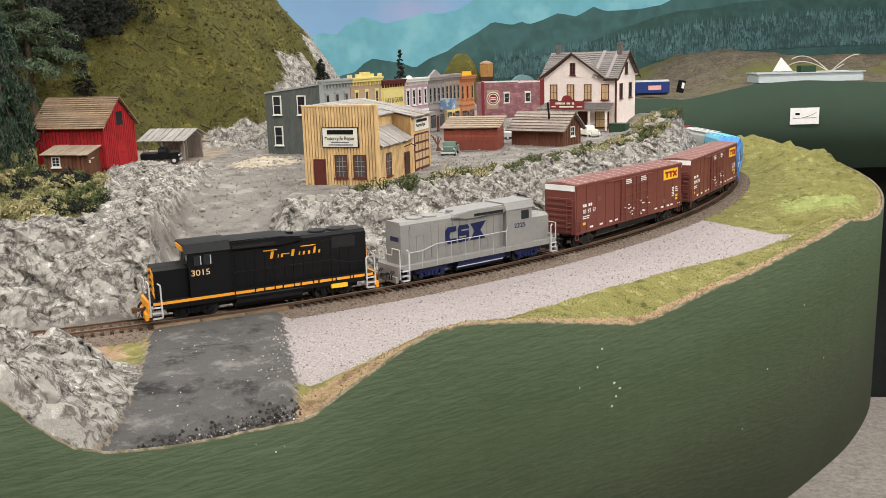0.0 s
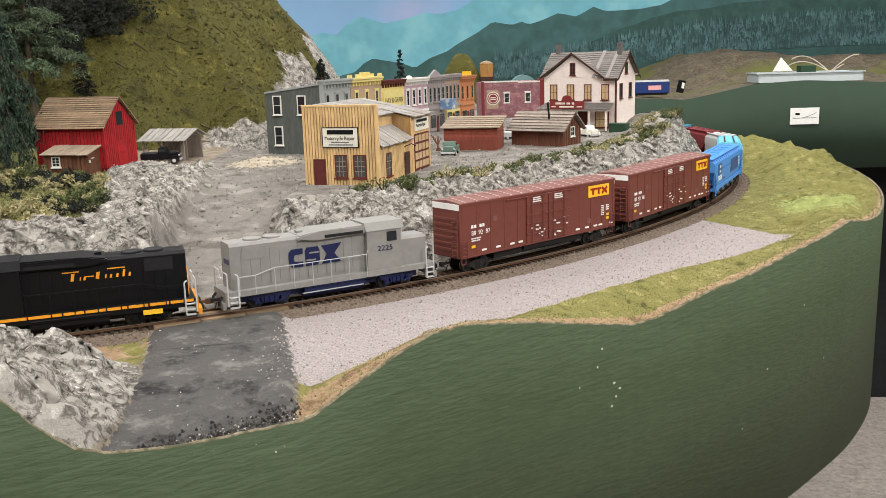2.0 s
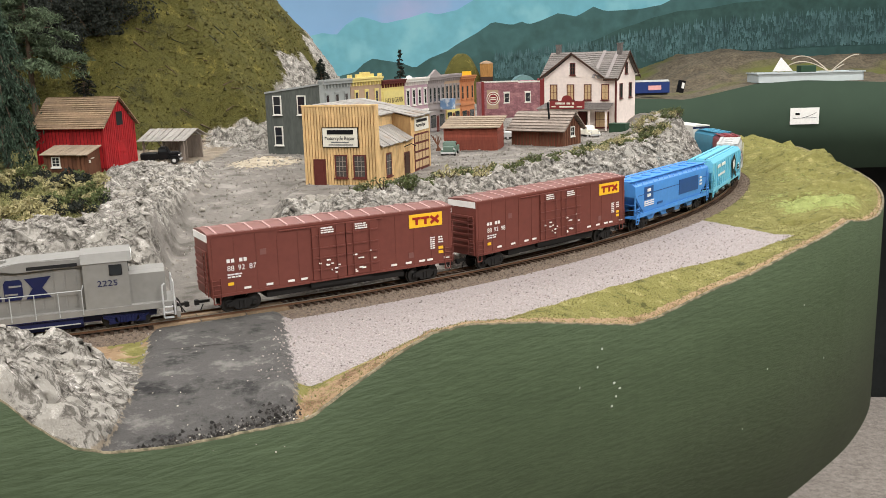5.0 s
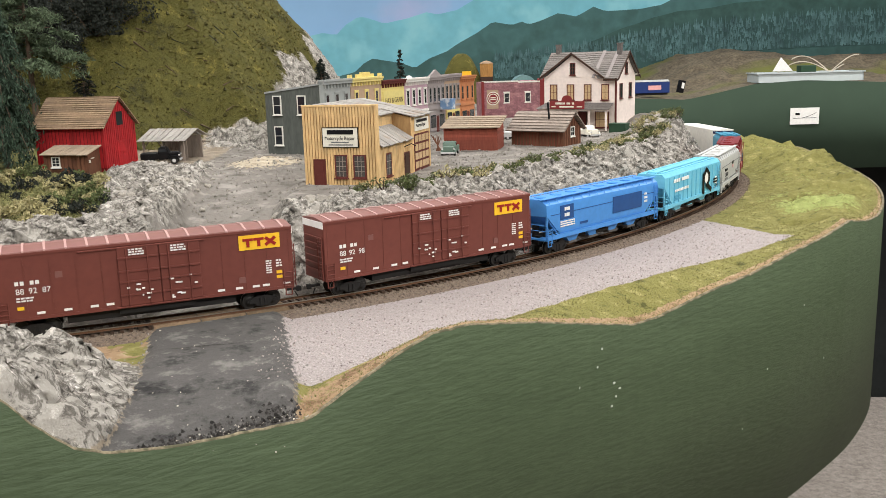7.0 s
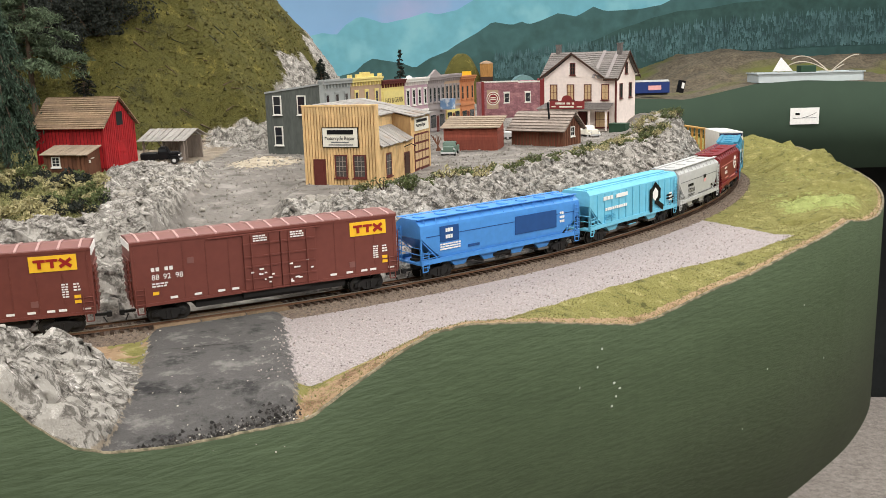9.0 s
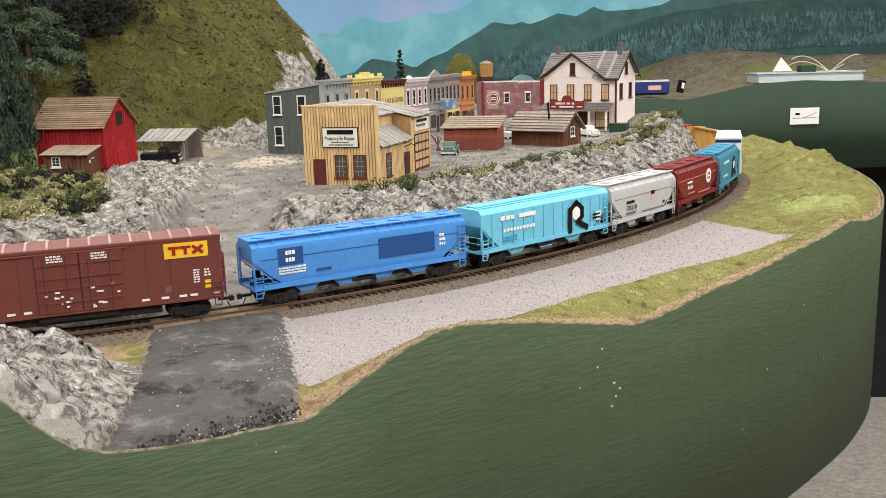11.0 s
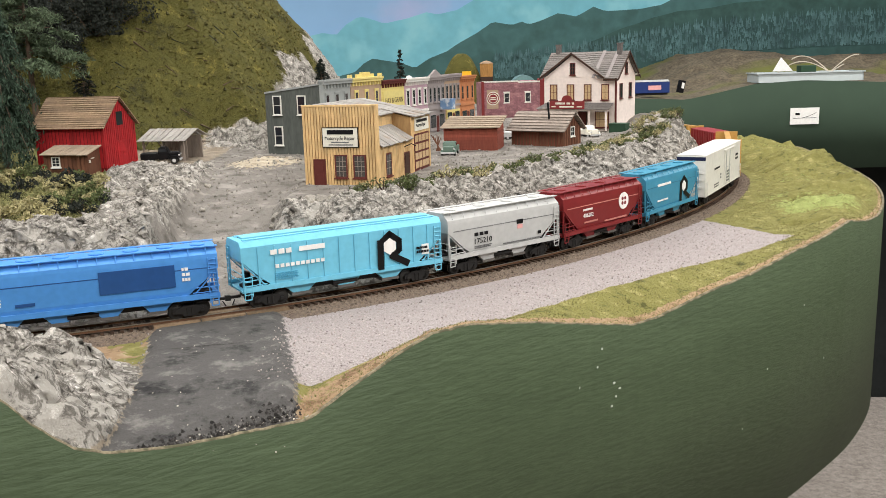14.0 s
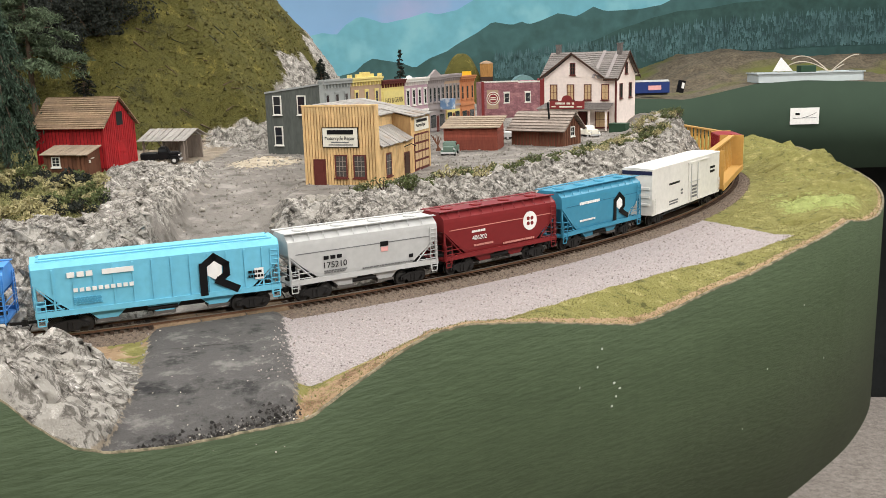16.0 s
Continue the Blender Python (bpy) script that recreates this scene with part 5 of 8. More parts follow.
# ---- buildings: local x along the front, y to the back, z up from the ground ----
def face_of(side, w, d):
    """Puts a feature drawn on the front (x along, -y outwards) on another side."""
    return {"front": Matrix(), "right": Matrix.Translation((w, 0, 0)) @ pose(0, 0, 0, 0, 0, 90), "left": Matrix.Translation((0, d, 0)) @ pose(0, 0, 0, 0, 0, -90), "back": Matrix.Translation((w, d, 0)) @ pose(0, 0, 0, 0, 0, 180)}[side]


def moved(bm, m):
    bmesh.ops.transform(bm, matrix=m, verts=bm.verts[:])
    return bm


def window_at(b, F, u, z, w, h, frame="trim_white", bars=(1, 1), sill=True, lintel=None, pane="glass", bar=None):
    t = 0.0016
    bm = boxes((u - t, u + w + t, -0.0014, 0.0006, z - t, z), (u - t, u + w + t, -0.0014, 0.0006, z + h, z + h + t), (u - t, u, -0.0014, 0.0006, z, z + h), (u + w, u + w + t, -0.0014, 0.0006, z, z + h))
    win = part("window", moved(bm, F), M[frame], b)
    part("pane", moved(boxes((u, u + w, -0.0011, 0.0004, z, z + h)), F), M[pane], win, "dark glass pane")
    bm = bmesh.new()
    for i in range(bars[0]):
        x = u + w * (i + 1) / (bars[0] + 1)
        box(bm, x - 0.0003, x + 0.0003, -0.0014, 0.0, z, z + h)
    for i in range(bars[1]):
        q = z + h * (i + 1) / (bars[1] + 1)
        box(bm, u, u + w, -0.0014, 0.0, q - 0.0003, q + 0.0003)
    part("glazing_bar", moved(bm, F), M[bar or frame], win)
    if sill:
        part("sill", moved(boxes((u - 0.0026, u + w + 0.0026, -0.0028, 0.0, z - t - 0.0014, z - t)), F), M[frame], win)
    if lintel:
        part("lintel", moved(boxes((u - 0.0024, u + w + 0.0024, -0.0018, 0.0, z + h + t, z + h + t + 0.0024)), F), M[lintel], win)


def door_at(b, F, u, w, h, mat, frame="trim_white", z=0.0, brace=False):
    bm = boxes((u - 0.0014, u, -0.0014, 0.0004, z, z + h + 0.0014), (u + w, u + w + 0.0014, -0.0014, 0.0004, z, z + h + 0.0014), (u, u + w, -0.0014, 0.0004, z + h, z + h + 0.0014))
    fr = part("door_frame", moved(bm, F), M[frame], b)
    leaf = part("door_leaf", moved(boxes((u, u + w, -0.0011, 0.0004, z, z + h)), F), M[mat], fr)
    bm = boxes((u + w * 0.15, u + w * 0.85, -0.0016, -0.0010, z + h * 0.1, z + h * 0.42), (u + w * 0.15, u + w * 0.85, -0.0016, -0.0010, z + h * 0.55, z + h * 0.9))
    if brace:
        stroke(bm, [(u + 0.001, z + 0.001), (u + w - 0.001, z + h - 0.001)], 0.0012, -0.0012)
        stroke(bm, [(u + 0.001, z + h * 0.97), (u + w - 0.001, z + h * 0.97)], 0.0012, -0.0012)
    part("door_panel", moved(bm, F), M[mat if not brace else frame], fr)
    return leaf


def battens(b, F, u0, u1, z0, ztop, pitch, mat, t=0.0005, name="batten"):
    """Upright boards, each a strip of its own; ztop gives the height at u."""
    n = int((u1 - u0) / pitch)
    for i in range(n + 1):
        u = u0 + (u1 - u0) * i / n
        bm = boxes((u - pitch * 0.38, u + pitch * 0.38, -t, 0.0002, z0, ztop(u)))
        part(name, moved(bm, F), M[mat], b)


def clapboards(b, F, u0, u1, z0, z1, pitch, mat, name="clapboard", t=0.0009):
    n = max(2, int((z1 - z0) / pitch))
    for i in range(n):
        z = z0 + (z1 - z0) * i / n
        h = (z1 - z0) / n
        bm = bmesh.new()
        prism(bm, [(-t, z), (0.0002, z), (0.0002, z + h), (-0.0002, z + h)], u0, u1, "x")
        part(name, moved(bm, F), M[mat], b)


def plank_roof(b, a0, a1, b0, b1, n, mat, thick=0.0012, seed=1, name="roof_plank", across=False):
    """A sloping plane of boards between the lower edge a0-a1 and the upper edge b0-b1."""
    rng = random.Random(seed)
    a0, a1, b0, b1 = map(Vector, (a0, a1, b0, b1))
    up = (a1 - a0).cross(b0 - a0).normalized()
    if up.z < 0:
        up = -up
    for i in range(n):
        t0, t1 = i / n, (i + 1) / n
        if across:
            q = [a0.lerp(b0, t0), a1.lerp(b1, t0), a1.lerp(b1, t1 + 0.25 / n), a0.lerp(b0, t1 + 0.25 / n)]
            drop = [thick * 1.0, thick * 1.0, 0, 0]
        else:
            q = [a0.lerp(a1, t0 + 0.06 / n), a0.lerp(a1, t1 - 0.06 / n), b0.lerp(b1, t1 - 0.06 / n), b0.lerp(b1, t0 + 0.06 / n)]
            drop = [rng.uniform(0, 0.0006)] * 4
        jit = rng.uniform(-0.0008, 0.0008)
        if not across:
            e = (q[0] - q[3]).normalized() * rng.uniform(0, 0.0022)
            q[0], q[1] = q[0] + e, q[1] + e
        bm = bmesh.new()
        lo = [bm.verts.new(p + up * (k - 0.0)) for p, k in zip(q, drop)]
        hi = [bm.verts.new(p + up * (k + thick)) for p, k in zip(q, drop)]
        bm.faces.new(lo)
        bm.faces.new(hi[::-1])
        for k in range(4):
            bm.faces.new((lo[k], hi[k], hi[(k + 1) % 4], lo[(k + 1) % 4]))
        part(name, bm, M[mat], b)


def gable_shell(b, w, d, eave, ridge, mat, along="x"):
    if along == "x":
        bm = prisms([(0, -0.006), (d, -0.006), (d, eave), (d / 2, ridge), (0, eave)], 0, w, "x")
    else:
        bm = prisms([(0, -0.006), (w, -0.006), (w, eave), (w / 2, ridge), (0, eave)], 0, d, "y")
    return part("wall_shell", bm, M[mat], b)


def site(name, x, y, rot, label, category="building", group="", dz=0.0, z=None):
    return empty(name, pose(x, y, (ground_z(x, y) if z is None else z) + dz, 0, 0, rot), label=label, category=category, group=group)


def wood(name, r, g, b, **k):
    k.setdefault("island", 0.16)
    return material(name, rgb(r, g, b), 0.85, spread=0.22, scale=90, stretch=(1, 1, 0.25), bump=0.25, bump_scale=500, **k)


M["trim_white"] = paint("white_trim", 220, 218, 210, 0.6)
M["trim_brown"] = paint("red_brown_trim", 92, 42, 36, 0.6)
M["trim_dark"] = paint("dark_brown_trim", 66, 46, 36, 0.7)
M["shop_yellow"] = wood("yellow_ochre_boards", 208, 174, 124, island=0.10)
# darker copies of the wall boards: shade between battens is put into their colour
M["shop_gap_shade"] = wood("shadowed_ochre_boards", 160, 126, 84, island=0.05)
M["barn_gap_shade"] = wood("shaded_barn_red", 108, 20, 24, island=0.05)
M["barn_red"] = wood("barn_red_boards", 156, 30, 34, island=0.1, spots=rgb(120, 26, 28), spot_scale=60, spot_at=0.66)
M["grey_board"] = wood("weathered_grey_boards", 142, 130, 120, island=0.25)
M["shake"] = wood("weathered_shakes", 134, 112, 90, island=0.22)
M["rusty_board"] = wood("reddish_brown_boards", 128, 66, 52, island=0.2)
M["dark_board"] = wood("dark_brown_boards", 104, 68, 50, island=0.2)
M["tin"] = material("weathered_tin_roof", rgb(152, 147, 141), 0.6, 0.2, spread=0.16, scale=50, island=0.12, spots=rgb(140, 124, 108), spot_scale=40, spot_at=0.64)
M["slate_grey"] = wood("dark_grey_siding", 84, 88, 84, island=0.04)
M["pale_grey"] = paint("pale_grey_front", 152, 156, 154, 0.7)
M["cream_yellow"] = paint("cream_yellow_front", 216, 200, 128, 0.7)
M["lilac"] = paint("lilac_front", 176, 148, 158, 0.75)
M["stone_grey"] = paint("stone_grey_front", 148, 140, 138, 0.75)
M["tan_front"] = paint("tan_front", 170, 146, 124, 0.75)
M["orange_front"] = paint("orange_front", 186, 124, 84, 0.7)
M["brick"] = material("mauve_brick", rgb(150, 106, 112), 0.9, spread=0.25, scale=160, spots=rgb(176, 130, 132), spot_scale=70, spot_at=0.56, bump=0.3, bump_scale=400, island=0.15)
M["house_cream"] = paint("cream_house_paint", 238, 224, 216, 0.7, island=0.02)
M["flue_grey"] = material("sooty_grey_brick", rgb(104, 98, 96), 0.9, spread=0.3, scale=120)
M["shingle"] = material("grey_brown_shingle", rgb(122, 116, 112), 0.9, spread=0.22, scale=80, bump=0.3, bump_scale=300, island=0.12)
M["sign_red"] = paint("dark_red_sign", 124, 44, 44, 0.6)
M["sign_white"] = paint("white_sign_board", 224, 220, 206, 0.6)
M["tar"] = material("grey_roofing_felt", rgb(96, 90, 88), 0.9, spread=0.2, scale=60)


def shop():
    """Yellow repair shop: false front, lean-to on its side, hall behind."""
    w, d = 0.091, 0.185
    b = site("repair_shop", -0.1575, 1.078, -18, "yellow board repair shop with a false front and tin roofs", dz=0.001, z=0.047)
    R = face_of("right", w, d)
    part("false_front", boxes((0, w, 0, 0.004, -0.006, 0.0905)), M["shop_gap_shade"], b)
    battens(b, Matrix(), 0.001, w - 0.001, 0, lambda u: 0.0900, 0.0036, "shop_yellow", 0.0009)
    part("front_coping", boxes((-0.001, w + 0.001, -0.0012, 0.0052, 0.0900, 0.0922)), M["shop_yellow"], b)
    part("corner_board", boxes((w - 0.0014, w + 0.0012, -0.0012, 0.0045, -0.004, 0.0905)), M["shop_yellow"], b)
    # hall
    part("hall_shell", prisms([(0.004, -0.006), (d, -0.006), (d, 0.072), (0.004, 0.080)], 0.0, w * 0.72, "x"), M["shop_gap_shade"], b)
    H = Matrix.Translation((w * 0.72 - w, 0, 0)) @ R
    clapboards(b, H, 0.006, d, 0.044, 0.075, 0.0032, "shop_yellow")
    plank_roof(b, (w * 0.76, 0.004, 0.0755), (w * 0.76, d + 0.004, 0.0755), (-0.004, 0.004, 0.090), (-0.004, d + 0.004, 0.090), 16, "tin", seed=3, name="roof_sheet")
    # lean-to along the aisle side
    part("lean_to_shell", prisms([(w * 0.72, -0.006), (w, -0.006), (w, 0.0440), (w * 0.72, 0.0600)], 0.004, d * 0.60, "y"), M["shop_gap_shade"], b)
    battens(b, R, 0.006, d * 0.60, 0, lambda u: 0.0440, 0.0040, "shop_yellow", 0.0010)
    plank_roof(b, (w + 0.004, 0.005, 0.0435), (w + 0.004, d * 0.60, 0.0435), (w * 0.72, 0.005, 0.0610), (w * 0.72, d * 0.60, 0.0610), 10, "tin", seed=4, name="roof_sheet")
    # rear bay with the wide glazed doors
    part("bay_shell", prisms([(w * 0.60, -0.006), (w, -0.006), (w, 0.0700), (w * 0.60, 0.078)], d * 0.62, d, "y"), M["shop_gap_shade"], b)
    battens(b, R, d * 0.625, d - 0.001, 0, lambda u: 0.0700, 0.0040, "shop_yellow", 0.0010)
    plank_roof(b, (w + 0.005, d * 0.60, 0.0700), (w + 0.005, d + 0.005, 0.0700), (w * 0.58, d * 0.60, 0.0800), (w * 0.58, d + 0.005, 0.0800), 6, "tin", seed=5, name="roof_sheet")
    bm = boxes((d * 0.66, d * 0.97, -0.0012, 0, 0.0, 0.0480))
    gd = part("glazed_door", moved(bm, R), M["trim_brown"], b, "brown glazed workshop doors")
    for i in range(4):
        for j in range(4):
            u0 = d * 0.675 + i * d * 0.0735
            bm = boxes((u0, u0 + d * 0.058, -0.0016, -0.0011, 0.0045 + j * 0.0110, 0.0128 + j * 0.0110))
            part("pane", moved(bm, R), M["cream_pane"], gd)
    sb = part("side_sign", moved(boxes((d * 0.67, d * 0.96, -0.0022, -0.001, 0.0515, 0.0675), bevel=0.0003), R), M["sign_white"], b, "white board with dark lettering")
    lettering("sign_words", "Motorcycle Repair", 0.0060, R @ Matrix.Translation((d * 0.69, -0.0023, 0.0565)) @ FACE, M["black"], sb, 0.80)
    part("name_bar", moved(boxes((d * 0.70, d * 0.92, -0.0024, -0.0021, 0.0620, 0.0655)), R), M["black"], sb)
    # front: door, windows, sign
    door_at(b, Matrix(), 0.0125, 0.0125, 0.0290, "trim_brown", "trim_brown")
    for u in (0.0395, 0.0625):
        window_at(b, Matrix(), u, 0.0105, 0.0125, 0.0235, "trim_brown", (2, 3), pane="shop_pane", bar="grey_board")
    sb = part("sign_board", boxes((0.0245, 0.0685, -0.0020, -0.0006, 0.0445, 0.0665), bevel=0.0004), M["sign_white"], b, "white sign board with black border")
    bm = bmesh.new()
    for q in ((0.0240, 0.0690, 0.0440, 0.0448), (0.0240, 0.0690, 0.0662, 0.0670), (0.0240, 0.0248, 0.0440, 0.0670), (0.0682, 0.0690, 0.0440, 0.0670)):
        box(bm, q[0], q[1], -0.0023, -0.0006, q[2], q[3])
    part("sign_border", bm, M["black"], sb)
    lettering("sign_words", "Motorcycle Repair", 0.0062, Matrix.Translation((0.0272, -0.0022, 0.0525)) @ FACE, M["black"], sb, 0.80)
    part("name_bar", boxes((0.0305, 0.0630, -0.0023, -0.0019, 0.0590, 0.0640)), M["black"], sb)
    part("small_print", boxes((0.0350, 0.0570, -0.0023, -0.0019, 0.0493, 0.0506), (0.0320, 0.0620, -0.0023, -0.0019, 0.0465, 0.0476)), M["cement_dark"], sb)
    window_at(b, R, d * 0.13, 0.0090, 0.0150, 0.0240, "trim_brown", (1, 2), pane="shop_pane", bar="grey_board")
    door_at(b, R, d * 0.46, 0.0170, 0.0280, "trim_dark", "trim_brown")
    part("lamp_bracket", moved(rods([(d * 0.46, -0.001, 0.036), (d * 0.47, -0.010, 0.0400), (d * 0.49, -0.014, 0.0370)], r=0.0006), R), M["black"], b)


M["shop_pane"] = material("dim_reflecting_pane", (0.07, 0.062, 0.058), 0.12, spread=0.3, scale=120, spec=0.6)


def barn():
    w, d, eave, ridge = 0.100, 0.078, 0.0555, 0.0895
    b = site("barn", -0.5400, 1.2460, -12, "red board barn with a weathered shake roof", dz=-0.001, z=0.0595)
    R = face_of("right", w, d)
    gable_shell(b, w, d, eave, ridge, "barn_gap_shade")
    battens(b, R, 0.0006, d - 0.0006, 0, lambda u: eave + (ridge - eave) * (1 - abs(u - d / 2) / (d / 2)) - 0.0008, 0.0044, "barn_red", 0.0008)
    battens(b, Matrix(), 0.001, w - 0.001, 0, lambda u: eave, 0.0050, "barn_red", 0.0004)
    k = (ridge - eave) / (d / 2)
    o = 0.006
    plank_roof(b, (-0.004, -o, eave - k * o + 0.001), (w + 0.005, -o, eave - k * o + 0.001), (-0.004, d / 2, ridge + 0.001), (w + 0.005, d / 2, ridge + 0.001), 15, "shake", 0.0012, across=True, name="shake_course")
    plank_roof(b, (-0.004, d + o, eave - k * o + 0.001), (w + 0.005, d + o, eave - k * o + 0.001), (-0.004, d / 2, ridge + 0.001), (w + 0.005, d / 2, ridge + 0.001), 15, "shake", 0.0012, across=True, name="shake_course")
    part("ridge_cap", boxes((-0.004, w + 0.005, d / 2 - 0.0016, d / 2 + 0.0016, ridge + 0.0012, ridge + 0.0030)), M["shake"], b)
    door_at(b, R, d * 0.40, d * 0.30, 0.0320, "barn_red", "barn_red", brace=True)
    # closed wall: a black sheet imitates the shade inside the open door
    bm = boxes((d * 0.42, d * 0.62, -0.0010, 0.0, 0.0540, 0.0720))
    part("hay_door", moved(bm, R), M["cloth_and_shade_black"], b, "open hay door drawn as a black sheet for its dark inside")
    # small lean-to at the front
    s = part("lean_to", prisms([(-0.030, -0.006), (0.0, -0.006), (0.0, 0.0285), (-0.030, 0.0215)], 0.030, 0.092, "x"), M["dark_board"], b, "brown board lean-to")
    battens(s, Matrix.Translation((0, -0.030, 0)), 0.031, 0.091, 0, lambda u: 0.021, 0.0055, "dark_board", 0.0006)
    plank_roof(s, (0.026, -0.035, 0.0208), (0.096, -0.035, 0.0208), (0.026, 0.0, 0.0296), (0.096, 0.0, 0.0296), 9, "sand_roof", seed=8)
    window_at(s, Matrix.Translation((0, -0.030, 0)), 0.042, 0.0065, 0.0095, 0.0105, "trim_white", (1, 2))
    S_ = Matrix.Translation((0.092 - w, -0.030, 0)) @ R
    part("latch", moved(boxes((0.008, 0.014, -0.0014, 0, 0.0150, 0.0162), (0.003, 0.005, -0.0014, 0, 0.010, 0.014)), S_), M["trim_white"], s)


M["sand_roof"] = wood("sandy_boards", 150, 134, 116)


def carport():
    w, d = 0.066, 0.055
    b = site("wagon_shed", -0.4450, 1.3950, -14, "open weathered wagon shed with a grey tin roof", dz=0.002)
    M_ = "grey_board"
    for x in (0.0, 0.034, w):
        for y in (0.0, d):
            part("post", boxes((x - 0.0013, x + 0.0013, y - 0.0013, y + 0.0013, -0.004, 0.0300)), M[M_], b)
    part("back_wall", boxes((0, w, d - 0.001, d + 0.001, -0.004, 0.0330)), M[M_], b)
    part("side_wall", boxes((0.036, 0.064, 0.012, 0.014, -0.004, 0.0290)), M[M_], b)
    battens(b, Matrix.Translation((0, 0.012, 0)), 0.037, 0.063, 0, lambda u: 0.029, 0.0065, M_, 0.0008)
    plank_roof(b, (-0.006, -0.008, 0.0290), (w + 0.008, -0.008, 0.0290), (-0.006, d * 0.6, 0.0440), (w + 0.008, d * 0.6, 0.0440), 8, "tin", seed=12, name="roof_sheet")
    plank_roof(b, (-0.006, d + 0.006, 0.0330), (w + 0.008, d + 0.006, 0.0330), (-0.006, d * 0.6, 0.0440), (w + 0.008, d * 0.6, 0.0440), 8, "tin", seed=13, name="roof_sheet")
    part("brace", rods([(0.0, 0, 0.018), (0.010, 0, 0.029)], [(0.034, 0, 0.018), (0.024, 0, 0.029)], r=0.0009), M[M_], b)


def pickup(x, y, rot, body_m, label, L=0.048, z=None, grow=1.0):
    """A rounded old truck or car: body, cab, bonnet, wheels."""
    b = site("pickup_truck", x, y, rot, label, "truck", z=z)
    W = 0.0105
    b.scale = (grow,) * 3
    bm = boxes((-L * 0.48, -L * 0.05, -W, W, 0.0065, 0.0140), bevel=0.001)
    part("cargo_bed", bm, M[body_m], b)
    bm = bmesh.new()
    prism(bm, [(-L * 0.06, 0.006), (L * 0.22, 0.006), (L * 0.22, 0.0140), (L * 0.16, 0.0205), (-L * 0.02, 0.0210), (-L * 0.06, 0.0150)], -W * 0.92, W * 0.92, "y")
    bmesh.ops.bevel(bm, geom=bm.edges[:], offset=0.0012, segments=2, affect="EDGES")
    part("cab", bm, M[body_m], b)
    part("cab_window", boxes((-L * 0.01, L * 0.155, -W * 0.95, W * 0.95, 0.0150, 0.0190)), M["glass"], b)
    bm = boxes((L * 0.20, L * 0.47, -W * 0.72, W * 0.72, 0.0065, 0.0145), bevel=0.0016)
    part("bonnet", bm, M[body_m], b)
    for s in (-1, 1):
        for xx in (-L * 0.28, L * 0.33):
            bm = bmesh.new()
            rod(bm, (xx, s * W * 0.80, 0.0045), (xx, s * W * 1.02, 0.0045), 0.0045, 14)
            wh = part("tyre", bm, M["wheel"], b)
            bm = bmesh.new()
            rod(bm, (xx, s * W * 1.0, 0.0045), (xx, s * W * 1.06, 0.0045), 0.0022, 12)
            part("hubcap", bm, M["silver"], wh)
            part("fender", prisms([(xx - 0.0062, 0.0060), (xx - 0.0045, 0.0095), (xx, 0.0108), (xx + 0.0045, 0.0095), (xx + 0.0062, 0.0060)], s * W * 0.78 if s > 0 else -W * 1.04, W * 1.04 if s > 0 else -W * 0.78, "y"), M[body_m], b)
        bm = bmesh.new()
        lathe(bm, [(0.0004, 0), (0.0014, 0.0004), (0.0014, 0.0016), (0.0004, 0.002)], (L * 0.46, s * W * 0.8, 0.010), 8)
        part("headlight", bm, M["silver"], b)
    part("bumper", boxes((L * 0.47, L * 0.50, -W, W, 0.0045, 0.0065)), M["silver"], b)


